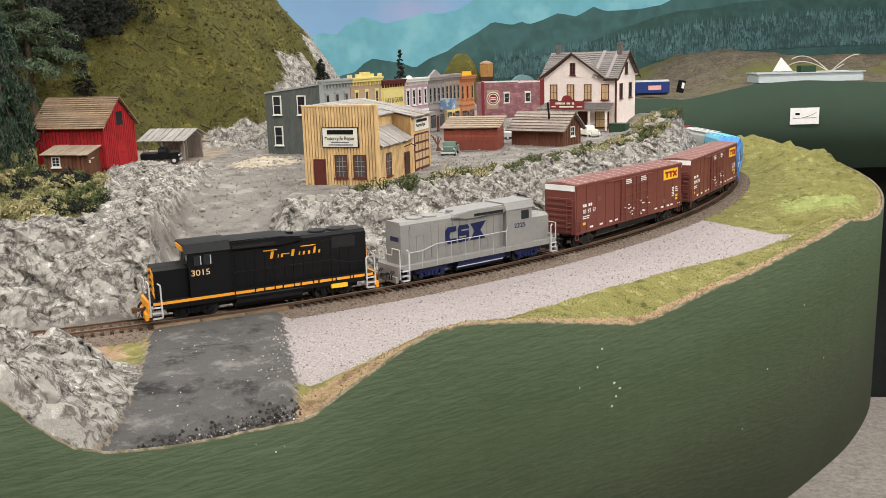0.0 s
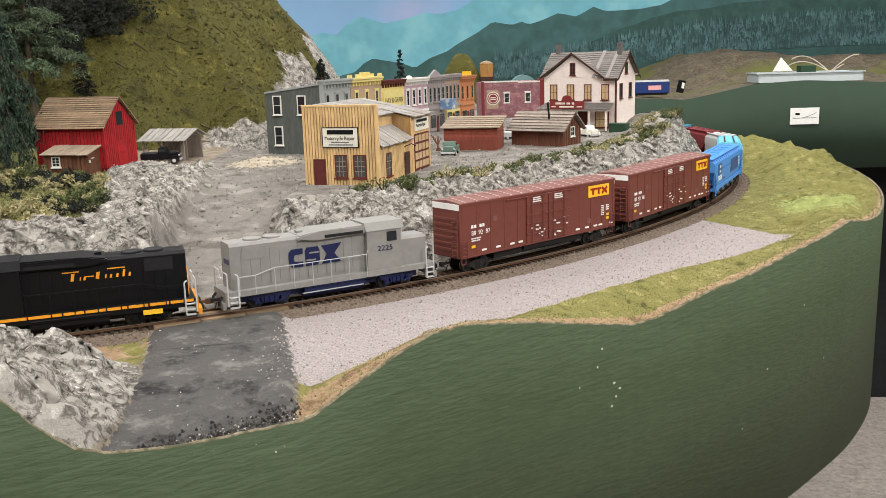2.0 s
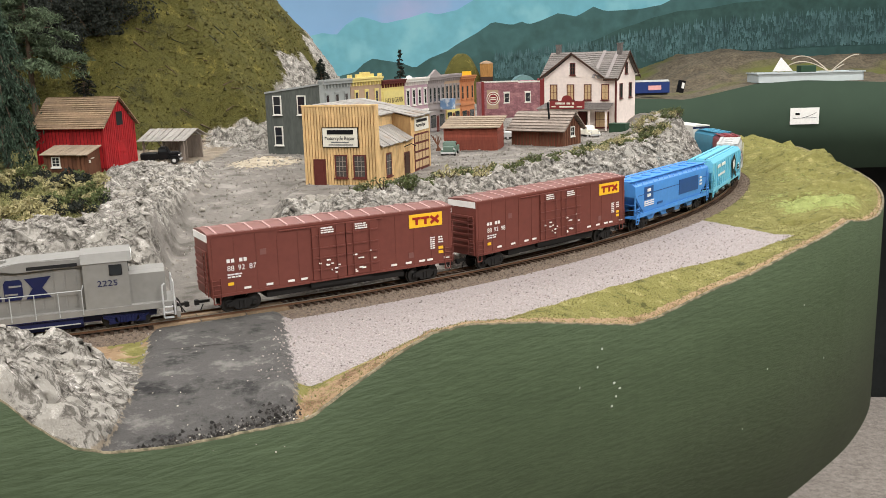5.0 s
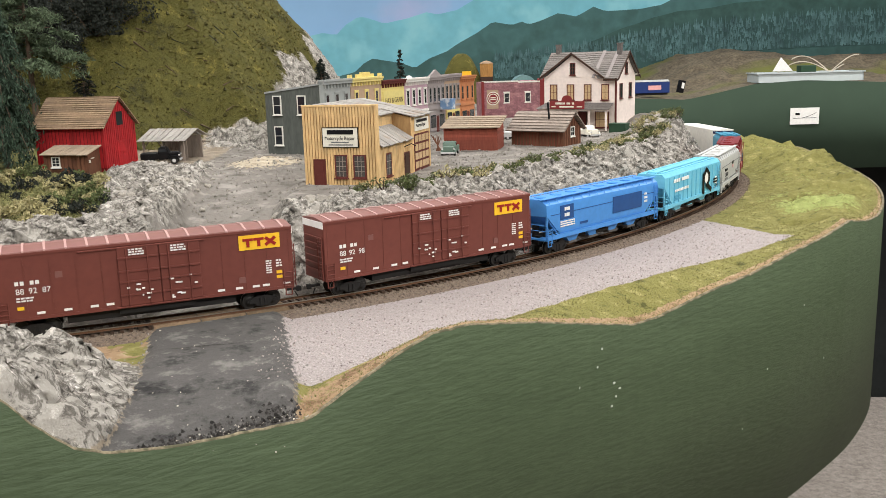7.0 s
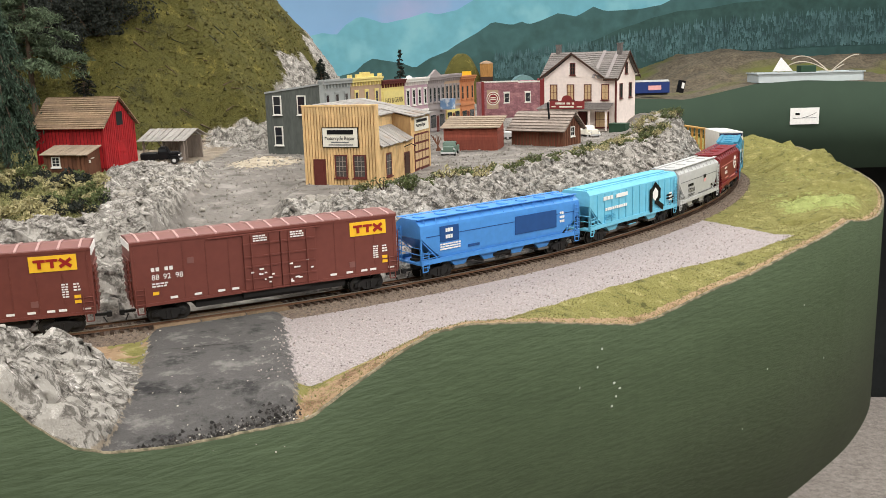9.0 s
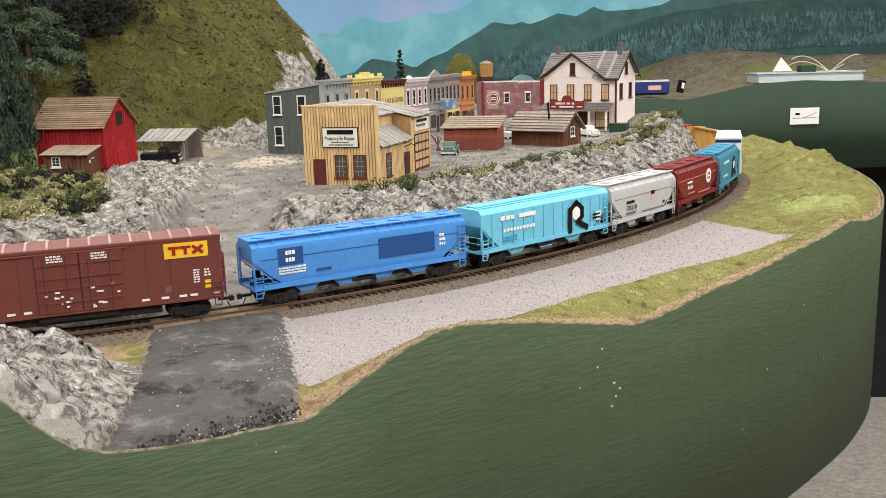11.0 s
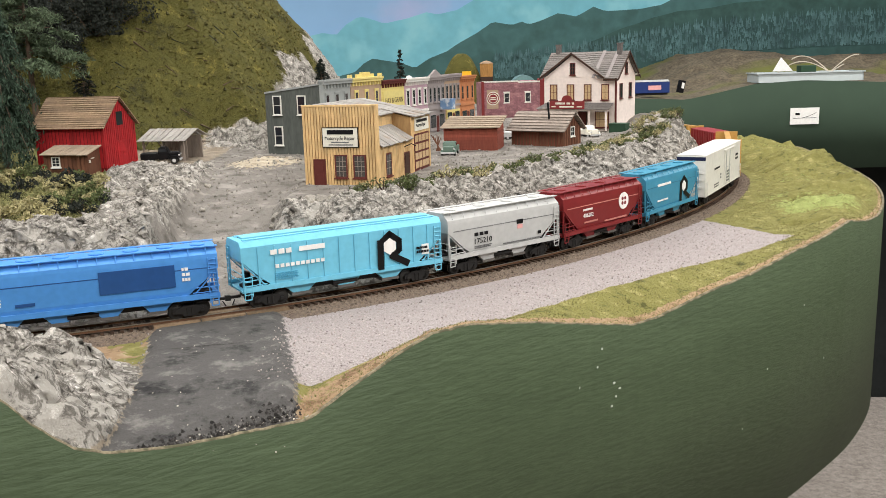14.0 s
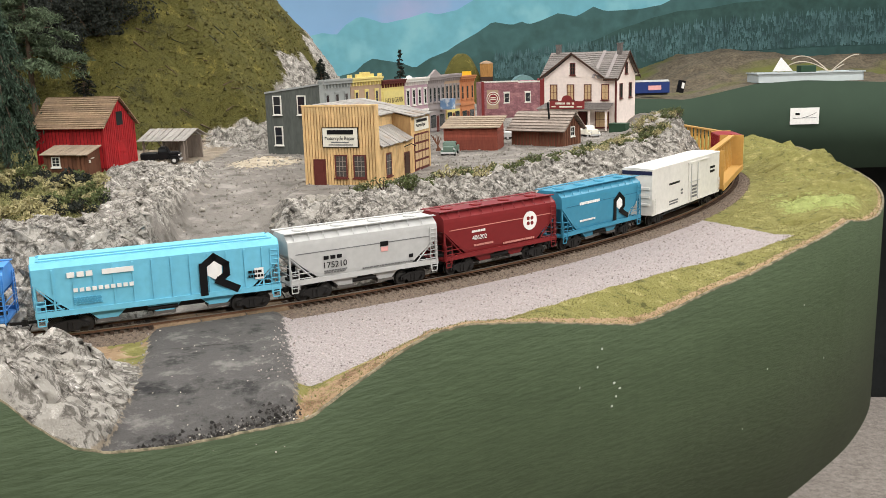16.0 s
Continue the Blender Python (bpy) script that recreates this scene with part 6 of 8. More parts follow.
def house():
    w, d, eave, ridge = 0.142, 0.092, 0.0985, 0.1390
    b = site("company_house", 0.1975, 1.7485, -33, "cream two-storey frame house with brown trim and grey shingle roof", "house", z=0.049)
    R, F = face_of("right", w, d), Matrix()
    gable_shell(b, w, d, eave, ridge, "house_cream")
    clapboards(b, F, 0.0008, w - 0.0008, 0.0, eave - 0.001, 0.0026, "house_cream", t=0.0004)
    clapboards(b, R, 0.0008, d - 0.0008, 0.0, eave - 0.001, 0.0026, "house_cream", t=0.0004)
    # cross gable at the front
    gw, gx = 0.112, 0.002
    gpk = ridge - 0.002
    bm = bmesh.new()
    prism(bm, [(gx, eave - 0.002), (gx + gw, eave - 0.002), (gx + gw / 2, gpk)], -0.0010, d / 2, "y")
    part("front_gable", bm, M["house_cream"], b)
    k = (ridge - eave) / (d / 2)
    o = 0.007
    for y0, xa, xb in ((-o, gx + gw - 0.004, gx + gw / 2), (d + o, -o, -o)):
        plank_roof(b, (xa, y0, eave - k * o + 0.001), (w + o, y0, eave - k * o + 0.001), (xb, d / 2, ridge + 0.001), (w + o, d / 2, ridge + 0.001), 14, "shingle", 0.0010, across=True, name="shingle_course")
    plank_roof(b, (-o, -o, eave - k * o + 0.001), (gx - 0.004, -o, eave - k * o + 0.001), (-o, d / 2, ridge + 0.001), (gx + gw / 2, d / 2, ridge + 0.001), 14, "shingle", 0.0010, across=True, name="shingle_course")
    kk = (gpk - eave) / (gw / 2)
    for s in (-1, 1):
        ex = gx + gw / 2 + s * (gw / 2 + o)
        plank_roof(b, (ex, -o, eave - kk * o + 0.002), (ex, d / 2, eave - kk * o + 0.002), (gx + gw / 2, -o, gpk + 0.0025), (gx + gw / 2, d / 2, gpk + 0.0025), 12, "shingle", 0.0010, across=True, name="shingle_course")
        bm = bmesh.new()
        stroke(bm, [(ex, eave - kk * o + 0.002), (gx + gw / 2, gpk + 0.002)], 0.0032, -o, 0.0014)
        part("barge_board", bm, M["trim_dark"], b)
        bm = bmesh.new()
        stroke(bm, [(d / 2 + s * (d / 2 + o), eave - k * o + 0.001), (d / 2, ridge + 0.001)], 0.0032, -o, 0.0014)
        part("barge_board", moved(bm, R), M["trim_dark"], b)
    part("eave_board", boxes((gx + gw + o, w + o, -o - 0.0012, -o + 0.0008, eave - k * o - 0.0022, eave - k * o + 0.0012)), M["trim_dark"], b)
    part("corner_board", boxes((w - 0.0016, w + 0.0012, -0.0014, 0.0016, 0, eave - 0.002)), M["trim_brown"], b)
    for u in (0.020, 0.054, 0.088, 0.122):
        window_at(b, F, u - 0.006, 0.0570, 0.0115, 0.0255, "trim_brown", (1, 1), pane="cream_pane")
    window_at(b, F, gx + gw / 2 - 0.004, 0.1020, 0.0080, 0.0190, "trim_brown", (1, 2))
    for u in (0.022, 0.066):
        window_at(b, R, u - 0.005, 0.0590, 0.0100, 0.0240, "trim_brown", (0, 1))
    window_at(b, R, 0.042, 0.1020, 0.0085, 0.0180, "trim_brown", (0, 1))
    for x, y in ((0.008, d * 0.5), (w - 0.010, d * 0.45)):
        ch = part("chimney", boxes((x - 0.0040, x + 0.0040, y - 0.0040, y + 0.0040, ridge - 0.012, ridge + 0.0150)), M["flue_grey"], b)
        part("chimney_cap", boxes((x - 0.0048, x + 0.0048, y - 0.0048, y + 0.0048, ridge + 0.0150, ridge + 0.0172)), M["flue_grey"], ch)
    # pale patched strips down the main roof
    for x0 in (0.098, 0.124):
        bm = bmesh.new()
        prism(bm, [(-o, eave - k * o + 0.0034), (d / 2, ridge + 0.0034), (d / 2, ridge + 0.0040), (-o, eave - k * o + 0.0040)], x0, x0 + 0.006, "x")
        part("roof_patch", bm, M["stone_grey"], b, "pale roofing strip")
    # porch
    part("porch_floor", boxes((0.004, w - 0.002, -0.032, 0.0, -0.004, 0.0035)), M["grey_board"], b)
    plank_roof(b, (0.0, -0.036, 0.0400), (w + 0.002, -0.036, 0.0400), (0.006, 0.0, 0.0500), (w - 0.004, 0.0, 0.0500), 7, "shingle", 0.0010, across=True, name="porch_roof_course")
    for x in (0.008, 0.040, 0.072, 0.104, 0.136):
        part("porch_post", boxes((x - 0.0014, x + 0.0014, -0.0320, -0.0292, 0.0035, 0.0400)), M["house_cream"], b)
    part("porch_beam", boxes((0.004, w - 0.002, -0.0325, -0.0290, 0.0375, 0.0405)), M["house_cream"], b)
    door_at(b, F, 0.070, 0.0150, 0.0310, "trim_brown", "trim_dark", 0.0035)
    window_at(b, F, 0.026, 0.0100, 0.0200, 0.0230, "trim_brown", (1, 1), pane="cream_pane")
    window_at(b, F, 0.104, 0.0080, 0.0240, 0.0260, "trim_brown", (2, 1), pane="cream_pane")
    sign = part("porch_sign", boxes((0.030, 0.098, -0.0390, -0.0370, 0.0420, 0.0560), bevel=0.0004), M["sign_red"], b, "dark red sign board with pale lettering")
    bm = bmesh.new()
    rod(bm, (0.064, -0.0392, 0.0560), (0.064, -0.0370, 0.0560), 0.0105, 20)
    part("round_crest", bm, M["sign_red"], sign)
    bm = bmesh.new()
    x = 0.042
    rng = random.Random(2)
    for n in (8, 3, 2):
        for i in range(n):
            box(bm, x, x + 0.0017, -0.0396, -0.0389, 0.0500, 0.0535)
            x += 0.0024
        x += 0.003
    part("sign_bars", bm, M["sign_white"], sign)
    part("sign_line", boxes((0.034, 0.042, -0.0396, -0.0389, 0.0450, 0.0468), (0.050, 0.078, -0.0396, -0.0389, 0.0445, 0.0472), (0.084, 0.094, -0.0396, -0.0389, 0.0450, 0.0468)), M["sign_white"], sign)
    part("gable_lamp", moved(rods([(d - 0.002, 0.0, 0.098), (d + 0.002, -0.008, 0.100)], r=0.0016), R), M["trim_white"], b)


M["cream_pane"] = material("blind_behind_glass", rgb(196, 168, 128), 0.25, spread=0.15, scale=80)


def plank_shed():
    w, d, eave, ridge = 0.089, 0.056, 0.0280, 0.0490
    b = site("plank_shed", 0.1140, 1.4560, -35, "weathered reddish plank shed with a stovepipe and board roof", "shed", z=0.0490)
    R = face_of("right", w, d)
    gable_shell(b, w, d, eave, ridge, "rusty_board")
    battens(b, Matrix(), 0.001, w - 0.001, 0, lambda u: eave, 0.0052, "dark_board", 0.0009, "plank")
    battens(b, R, 0.001, d - 0.001, 0, lambda u: eave + (ridge - eave) * (1 - abs(u - d / 2) / (d / 2)) - 0.001, 0.0052, "dark_board", 0.0009, "plank")
    k = (ridge - eave) / (d / 2)
    o = 0.009
    for y0 in (-o, d + o):
        plank_roof(b, (-0.006, y0, eave - k * o + 0.002), (w + 0.007, y0, eave - k * o + 0.002), (-0.006, d / 2, ridge + 0.002), (w + 0.007, d / 2, ridge + 0.002), 7, "grey_board", 0.0016, across=True, name="roof_board")
    window_at(b, R, d * 0.42, 0.0170, 0.0110, 0.0120, "trim_white", (1, 1))
    bm = bmesh.new()
    rod(bm, (w * 0.66, d * 0.22, 0.040), (w * 0.64, d * 0.20, 0.068), 0.0014, 8)
    part("stovepipe", bm, M["black"], b)


def red_shed():
    w, d, h = 0.082, 0.056, 0.0350
    b = site("store_shed", 0.0060, 1.4080, -14, "dark red clapboard store shed with a flat grey roof", "shed", z=0.0480)
    R = face_of("right", w, d)
    part("wall_shell", prisms([(0, -0.006), (d, -0.006), (d, h + 0.012), (0, h)], 0, w, "x"), M["rusty_board"], b)
    clapboards(b, Matrix(), 0.0005, w - 0.0005, 0, h, 0.0042, "rusty_board")
    clapboards(b, R, 0.0005, d - 0.0005, 0, h, 0.0042, "rusty_board")
    plank_roof(b, (-0.004, -0.006, h - 0.0005), (w + 0.005, -0.006, h - 0.0005), (-0.004, d + 0.004, h + 0.0130), (w + 0.005, d + 0.004, h + 0.0130), 6, "sand_roof", 0.0014, across=True, name="roof_board")
    bm = bmesh.new()
    for i in range(6):
        rod(bm, (-0.012 + 0.002 * i, -0.004, 0.0), (-0.004 - 0.003 * i, -0.002, 0.022 + 0.002 * (i % 3)), 0.0007, 5)
    part("leaning_pole_stack", bm, M["dark_board"], b)


def storefront(i, s, w, h, mat, trim, label, tops, wins, shop_m):
    """One of the terrace of false-fronted stores along the main street; local front faces the street."""
    ux, uy = 0.418, 0.908
    x, y = -0.185 + ux * s, 1.385 + uy * s
    rot = math.degrees(math.atan2(uy, ux))
    b = empty("storefront", pose(x, y, 0.049, 0, 0, rot), label=label, category="building", group="stores along the main street")
    d = 0.10
    part("wall_shell", prisms([(0, -0.006), (d, -0.006), (d, h * 0.84), (0, h * 0.95)], 0.0004, w - 0.0004, "x"), M[mat if i else "slate_grey"], b)
    part("front_wall", boxes((0, w, -0.003, 0.001, -0.006, h)), M[mat], b)
    part("roof", prisms([(0.001, h * 0.95), (d, h * 0.84), (d, h * 0.84 + 0.0012), (0.001, h * 0.95 + 0.0012)], 0, w, "x"), M["tar"], b)
    part("cornice", boxes((-0.001, w + 0.001, -0.0075, 0.002, h - 0.006, h - 0.002), (-0.0014, w + 0.0014, -0.009, 0.002, h - 0.002, h + 0.001)), M[trim], b)
    n = int(w / 0.009)
    for k in range(n):
        u = (k + 0.5) * w / n
        part("cornice_bracket", boxes((u - 0.0010, u + 0.0010, -0.0062, -0.0028, h - 0.012, h - 0.006)), M[trim], b)
    if tops == "step":
        part("parapet", boxes((w * 0.22, w * 0.78, -0.003, 0.001, h, h + 0.006), (w * 0.36, w * 0.64, -0.004, 0.001, h + 0.006, h + 0.009)), M[trim], b)
        for u in (0.0, w):
            part("finial", boxes((u - 0.003, u + 0.003, -0.005, 0.001, h, h + 0.006)), M[trim], b)
    if tops == "peak":
        part("parapet", prisms([(w * 0.1, h), (w * 0.9, h), (w * 0.5, h + 0.013)], -0.003, 0.001, "y"), M[trim], b)
    if tops == "sign":
        part("roof_sign", boxes((w * 0.2, w * 0.8, -0.004, -0.002, h + 0.001, h + 0.009)), M["yellow"], b, "small yellow roof sign")
    F = Matrix.Translation((0, -0.003, 0))
    for k in range(wins):
        u = w * (k + 0.5) / wins
        window_at(b, F, u - 0.0040, h * 0.56, 0.0080, h * 0.24, trim, (0, 1), lintel=trim)
    sf = part("shop_window", boxes((w * 0.06, w * 0.94, -0.0046, -0.0028, 0.004, h * 0.36)), M[shop_m], b)
    part("shop_glass", boxes((w * 0.10, w * 0.38, -0.0052, -0.0045, 0.010, h * 0.32), (w * 0.62, w * 0.90, -0.0052, -0.0045, 0.010, h * 0.32)), M["glass"], sf)
    part("shop_door", boxes((w * 0.43, w * 0.57, -0.0052, -0.0045, 0.0, h * 0.30)), M["trim_brown"], sf)
    part("belt_course", boxes((0, w, -0.0050, -0.002, h * 0.42, h * 0.46)), M[trim], b)
    if i == 0:  # the long plain side wall
        L = face_of("left", w, d)
        for u in (d * 0.16, d * 0.60):
            window_at(b, L, u, h * 0.56, 0.0120, 0.0260, "trim_white", (0, 1))
        window_at(b, L, d * 0.16, h * 0.14, 0.0120, 0.0260, "trim_white", (0, 1))
        part("side_coping", moved(boxes((0, d, -0.0012, 0.0016, -0.0005, 0.0020)), L @ Matrix.Translation((0, 0, h * 0.84)) @ pose(0, 0, 0, 0, -math.degrees(math.atan(0.11 * h / d)), 0)), M["pale_grey"], b)
        part("corner_board", boxes((-0.001, 0.003, -0.0045, 0.001, -0.004, h)), M["pale_grey"], b)
    return b


def main_street():
    rowspec = [(0.020, 0.084, 0.1110, "pale_grey", "pale_grey", "grey-sided store with a pale grey bracketed front", "", 3, "pale_grey"),
               (0.106, 0.100, 0.1110, "tan_front", "cream_yellow", "tan store with cream yellow cornice, false-fronted store with stepped parapet", "step", 3, "cream_yellow"),
               (0.207, 0.085, 0.1040, "cream_yellow", "trim_brown", "pale yellow grain store with a painted wall sign", "", 0, "trim_brown"),
               (0.293, 0.095, 0.1040, "lilac", "trim_white", "lilac brick store with white cornice", "", 4, "trim_dark"),
               (0.389, 0.075, 0.1040, "stone_grey", "stone_grey", "stone grey store with a small gable", "peak", 4, "stone_grey"),
               (0.465, 0.072, 0.1060, "tan_front", "stone_grey", "tan brick store with grey cornice", "", 4, "cream_yellow"),
               (0.538, 0.075, 0.1010, "orange_front", "orange_front", "orange-trimmed brick store with a yellow roof sign", "sign", 3, "orange_front")]
    for i, q in enumerate(rowspec):
        b = storefront(i, *q)
        if i == 2:
            sg = part("wall_sign", boxes((0.004, 0.081, -0.0050, -0.0030, 0.056, 0.086)), M["cream_yellow"], b)
            lettering("sign_words", "HAY & GRAIN", 0.0125, Matrix.Translation((0.0425, -0.0053, 0.0660)) @ FACE, M["trim_dark"], sg, 0.85, align="CENTER")
        if i == 1:
            bm = prisms([(0.018, 0.052), (0.082, 0.052), (0.082, 0.060), (0.050, 0.068), (0.018, 0.060)], -0.020, -0.003, "y")
            part("balcony_hood", bm, M["cream_yellow"], b)
        if i == 4:
            part("blue_sign", boxes((0.050, 0.064, -0.0300, -0.0040, 0.042, 0.062)), M["blue_sign"], b, "faded blue hanging sign")
    for s, z in ((0.215, 0.100), (0.385, 0.100)):
        x, y = -0.185 + 0.418 * s - 0.03, 1.385 + 0.908 * s + 0.02
        b = empty("roof_vent", pose(x, y, 0.049 + z - 0.010), label="small white round roof ventilator", category="vent")
        bm = bmesh.new()
        lathe(bm, [(0.003, 0), (0.003, 0.006), (0.0065, 0.008), (0.0068, 0.013), (0.0040, 0.017), (0.0006, 0.018)], (0, 0, 0), 12)
        part("cowl", bm, M["trim_white"], b)


M["blue_sign"] = paint("faded_blue_sign", 110, 140, 176, 0.6, spots=rgb(200, 206, 212), spot_scale=90, spot_at=0.55)


def brick_store():
    w, d, h = 0.135, 0.09, 0.0800
    b = site("brick_store", 0.0980, 2.0950, 6, "mauve brick store with a round painted wall sign", z=0.049)
    part("wall_shell", boxes((0, w, 0, d, -0.006, h)), M["brick"], b)
    rowh = 0.0031
    bm = bmesh.new()
    rng = random.Random(5)
    for r in range(int(h / rowh)):
        x = -0.004 * (r % 2)
        while x < w:
            box(bm, max(x, 0) + 0.0003, min(x + 0.0075, w) - 0.0003, -0.0008, 0.0002, r * rowh + 0.0004, (r + 1) * rowh - 0.0002)
            x += 0.008
            if x > w - 0.001:
                break
    tagged(part("brickwork", bm, M["brick"], b), kind="stuff")
    part("coping", boxes((-0.001, w * 0.60, -0.002, 0.003, h, h + 0.003), (w * 0.61, w + 0.001, -0.002, 0.003, h - 0.002, h + 0.001)), M["trim_white"], b)
    part("pilaster", boxes((w - 0.004, w + 0.002, -0.003, 0.004, 0, h + 0.002)), M["sign_red"], b)
    part("pilaster", boxes((-0.002, 0.004, -0.003, 0.004, 0, h + 0.002)), M["sign_red"], b)
    for u in (0.050, 0.098):
        window_at(b, Matrix(), u, 0.0360, 0.0100, 0.0190, "trim_white", (0, 1), lintel="trim_white")
    part("painted_sign", boxes((0.010, 0.036, -0.0012, 0, 0.022, 0.064)), M["tan_front"], b)
    for r, m, y in ((0.0150, "sign_white", 0.0), (0.0130, "sign_red", 0.0004), (0.0108, "sign_white", 0.0008), (0.0090, "sign_red", 0.0012)):
        bm = bmesh.new()
        rod(bm, (0.024, -0.0012 - y, 0.045), (0.024, -0.0017 - y, 0.045), r, 24)
        part("round_sign_ring", bm, M[m], b)
    part("sign_bars", boxes((0.018, 0.030, -0.0036, -0.0030, 0.0455, 0.0480), (0.017, 0.031, -0.0036, -0.0030, 0.0420, 0.0442)), M["sign_white"], b)
    part("roof", boxes((0.002, w - 0.002, 0.002, d, h - 0.008, h - 0.006)), M["tar"], b)
    b = site("brick_annex", 0.236, 2.12, 6, "dark red brick annex with cornice", z=0.049)
    part("wall_shell", boxes((0, 0.032, 0, 0.06, -0.006, 0.084)), M["sign_red"], b)
    part("cornice", boxes((-0.001, 0.033, -0.003, 0.003, 0.080, 0.086)), M["sign_red"], b)
    window_at(b, Matrix(), 0.012, 0.040, 0.0090, 0.0210, "trim_brown", (0, 1))


M["truck_green"] = paint("faded_truck_green", 96, 116, 104, 0.5)
M["skip_green"] = paint("dark_skip_green", 44, 70, 52, 0.6)
M["tank_tan"] = wood("tan_tank_staves", 168, 124, 72)
shop()
barn()
carport()
house()
plank_shed()
red_shed()
main_street()
brick_store()
pickup(-0.4080, 1.3550, 10, "black", "black rounded old pickup truck parked in the shed", grow=1.2)
pickup(0.2480, 1.5600, -60, "sign_white", "pale cream old pickup truck beside the shed", 0.044, z=0.0495)
pickup(0.0150, 1.3600, -100, "truck_green", "faded green old truck beside the store shed", 0.044, z=0.0480)
pickup(0.1050, 1.5600, 160, "cement", "grey sedan parked behind the plank shed", 0.046, z=0.0495)


def dumpster():
    b = site("waste_skip", 0.3120, 1.6150, -30, "dark green waste skip beside the house", "skip", z=0.0495)
    part("bin", prisms([(-0.009, 0), (0.009, 0), (0.011, 0.017), (-0.011, 0.017)], -0.015, 0.015, "x"), M["skip_green"], b)
    part("lid", boxes((-0.0155, 0.0155, -0.0115, 0.0115, 0.017, 0.0185), bevel=0.0003), M["skip_green"], b)


dumpster()


def water_tower():
    b = site("water_tower", 0.125, 2.42, 0, "tan wooden water tank on a dark stand", "water tower", z=0.03)
    bm = bmesh.new()
    lathe(bm, [(0.016, 0.105), (0.017, 0.130), (0.0165, 0.138)], seg=18)
    part("tank", bm, M["tank_tan"], b)
    bm = bmesh.new()
    lathe(bm, [(0.0185, 0.138), (0.010, 0.143), (0.001, 0.1455)], seg=18)
    part("tank_roof", bm, M["shake"], b)
    for i in range(4):
        a = math.pi / 4 + i * math.pi / 2
        part("tower_leg", rods([(0.015 * math.cos(a), 0.015 * math.sin(a), -0.03), (0.012 * math.cos(a), 0.012 * math.sin(a), 0.106)], r=0.0018), M["trim_dark"], b)
    part("tower_deck", boxes((-0.016, 0.016, -0.016, 0.016, 0.085, 0.105)), M["trim_dark"], b)


water_tower()


# ---- planting ----
def leaf_mesh(name, centres, sizes, rng, droop=0.0, thin=1.0):
    """Many small bent leaves as pairs of triangles."""
    n = len(centres)
    a = rng.normal(size=(n, 3))
    a[:, 2] -= droop
    a /= np.linalg.norm(a, axis=1)[:, None]
    c = np.cross(a, rng.normal(size=(n, 3)))
    c /= np.linalg.norm(c, axis=1)[:, None] + 1e-9
    s = np.asarray(sizes).reshape(-1, 1)
    up = np.cross(a, c) * s * 0.25
    v = np.stack([centres - a * s, centres + c * s * 0.5 * thin + up, centres + a * s, centres - c * s * 0.5 * thin + up], axis=1).reshape(-1, 3)
    i = np.arange(n)[:, None] * 4
    me = bpy.data.meshes.new(name)
    me.from_pydata(v.tolist(), [], np.concatenate([i + [0, 1, 2], i + [0, 2, 3]]).tolist())
    return me


def leaf_mat(name, r, g, b, spread=0.35):
    return material(name, rgb(r, g, b), 0.9, spread=0.3, scale=120, island=spread)


M["fir"] = leaf_mat("blue_green_needles", 60, 76, 62, 0.65)
M["fir_dark"] = leaf_mat("dark_needles", 34, 42, 36)
M["lichen"] = leaf_mat("grey_green_foliage", 92, 106, 82, 0.55)
M["shrub_dark"] = leaf_mat("dark_scrub", 42, 46, 40)
M["bush"] = leaf_mat("olive_foam_bush", 84, 92, 56, 0.45)
M["bush_pale"] = leaf_mat("pale_yellow_foam", 160, 152, 112)
M["bark"] = material("grey_brown_bark", rgb(88, 74, 62), 0.95, spread=0.3, scale=200, bump=0.5, bump_scale=600)


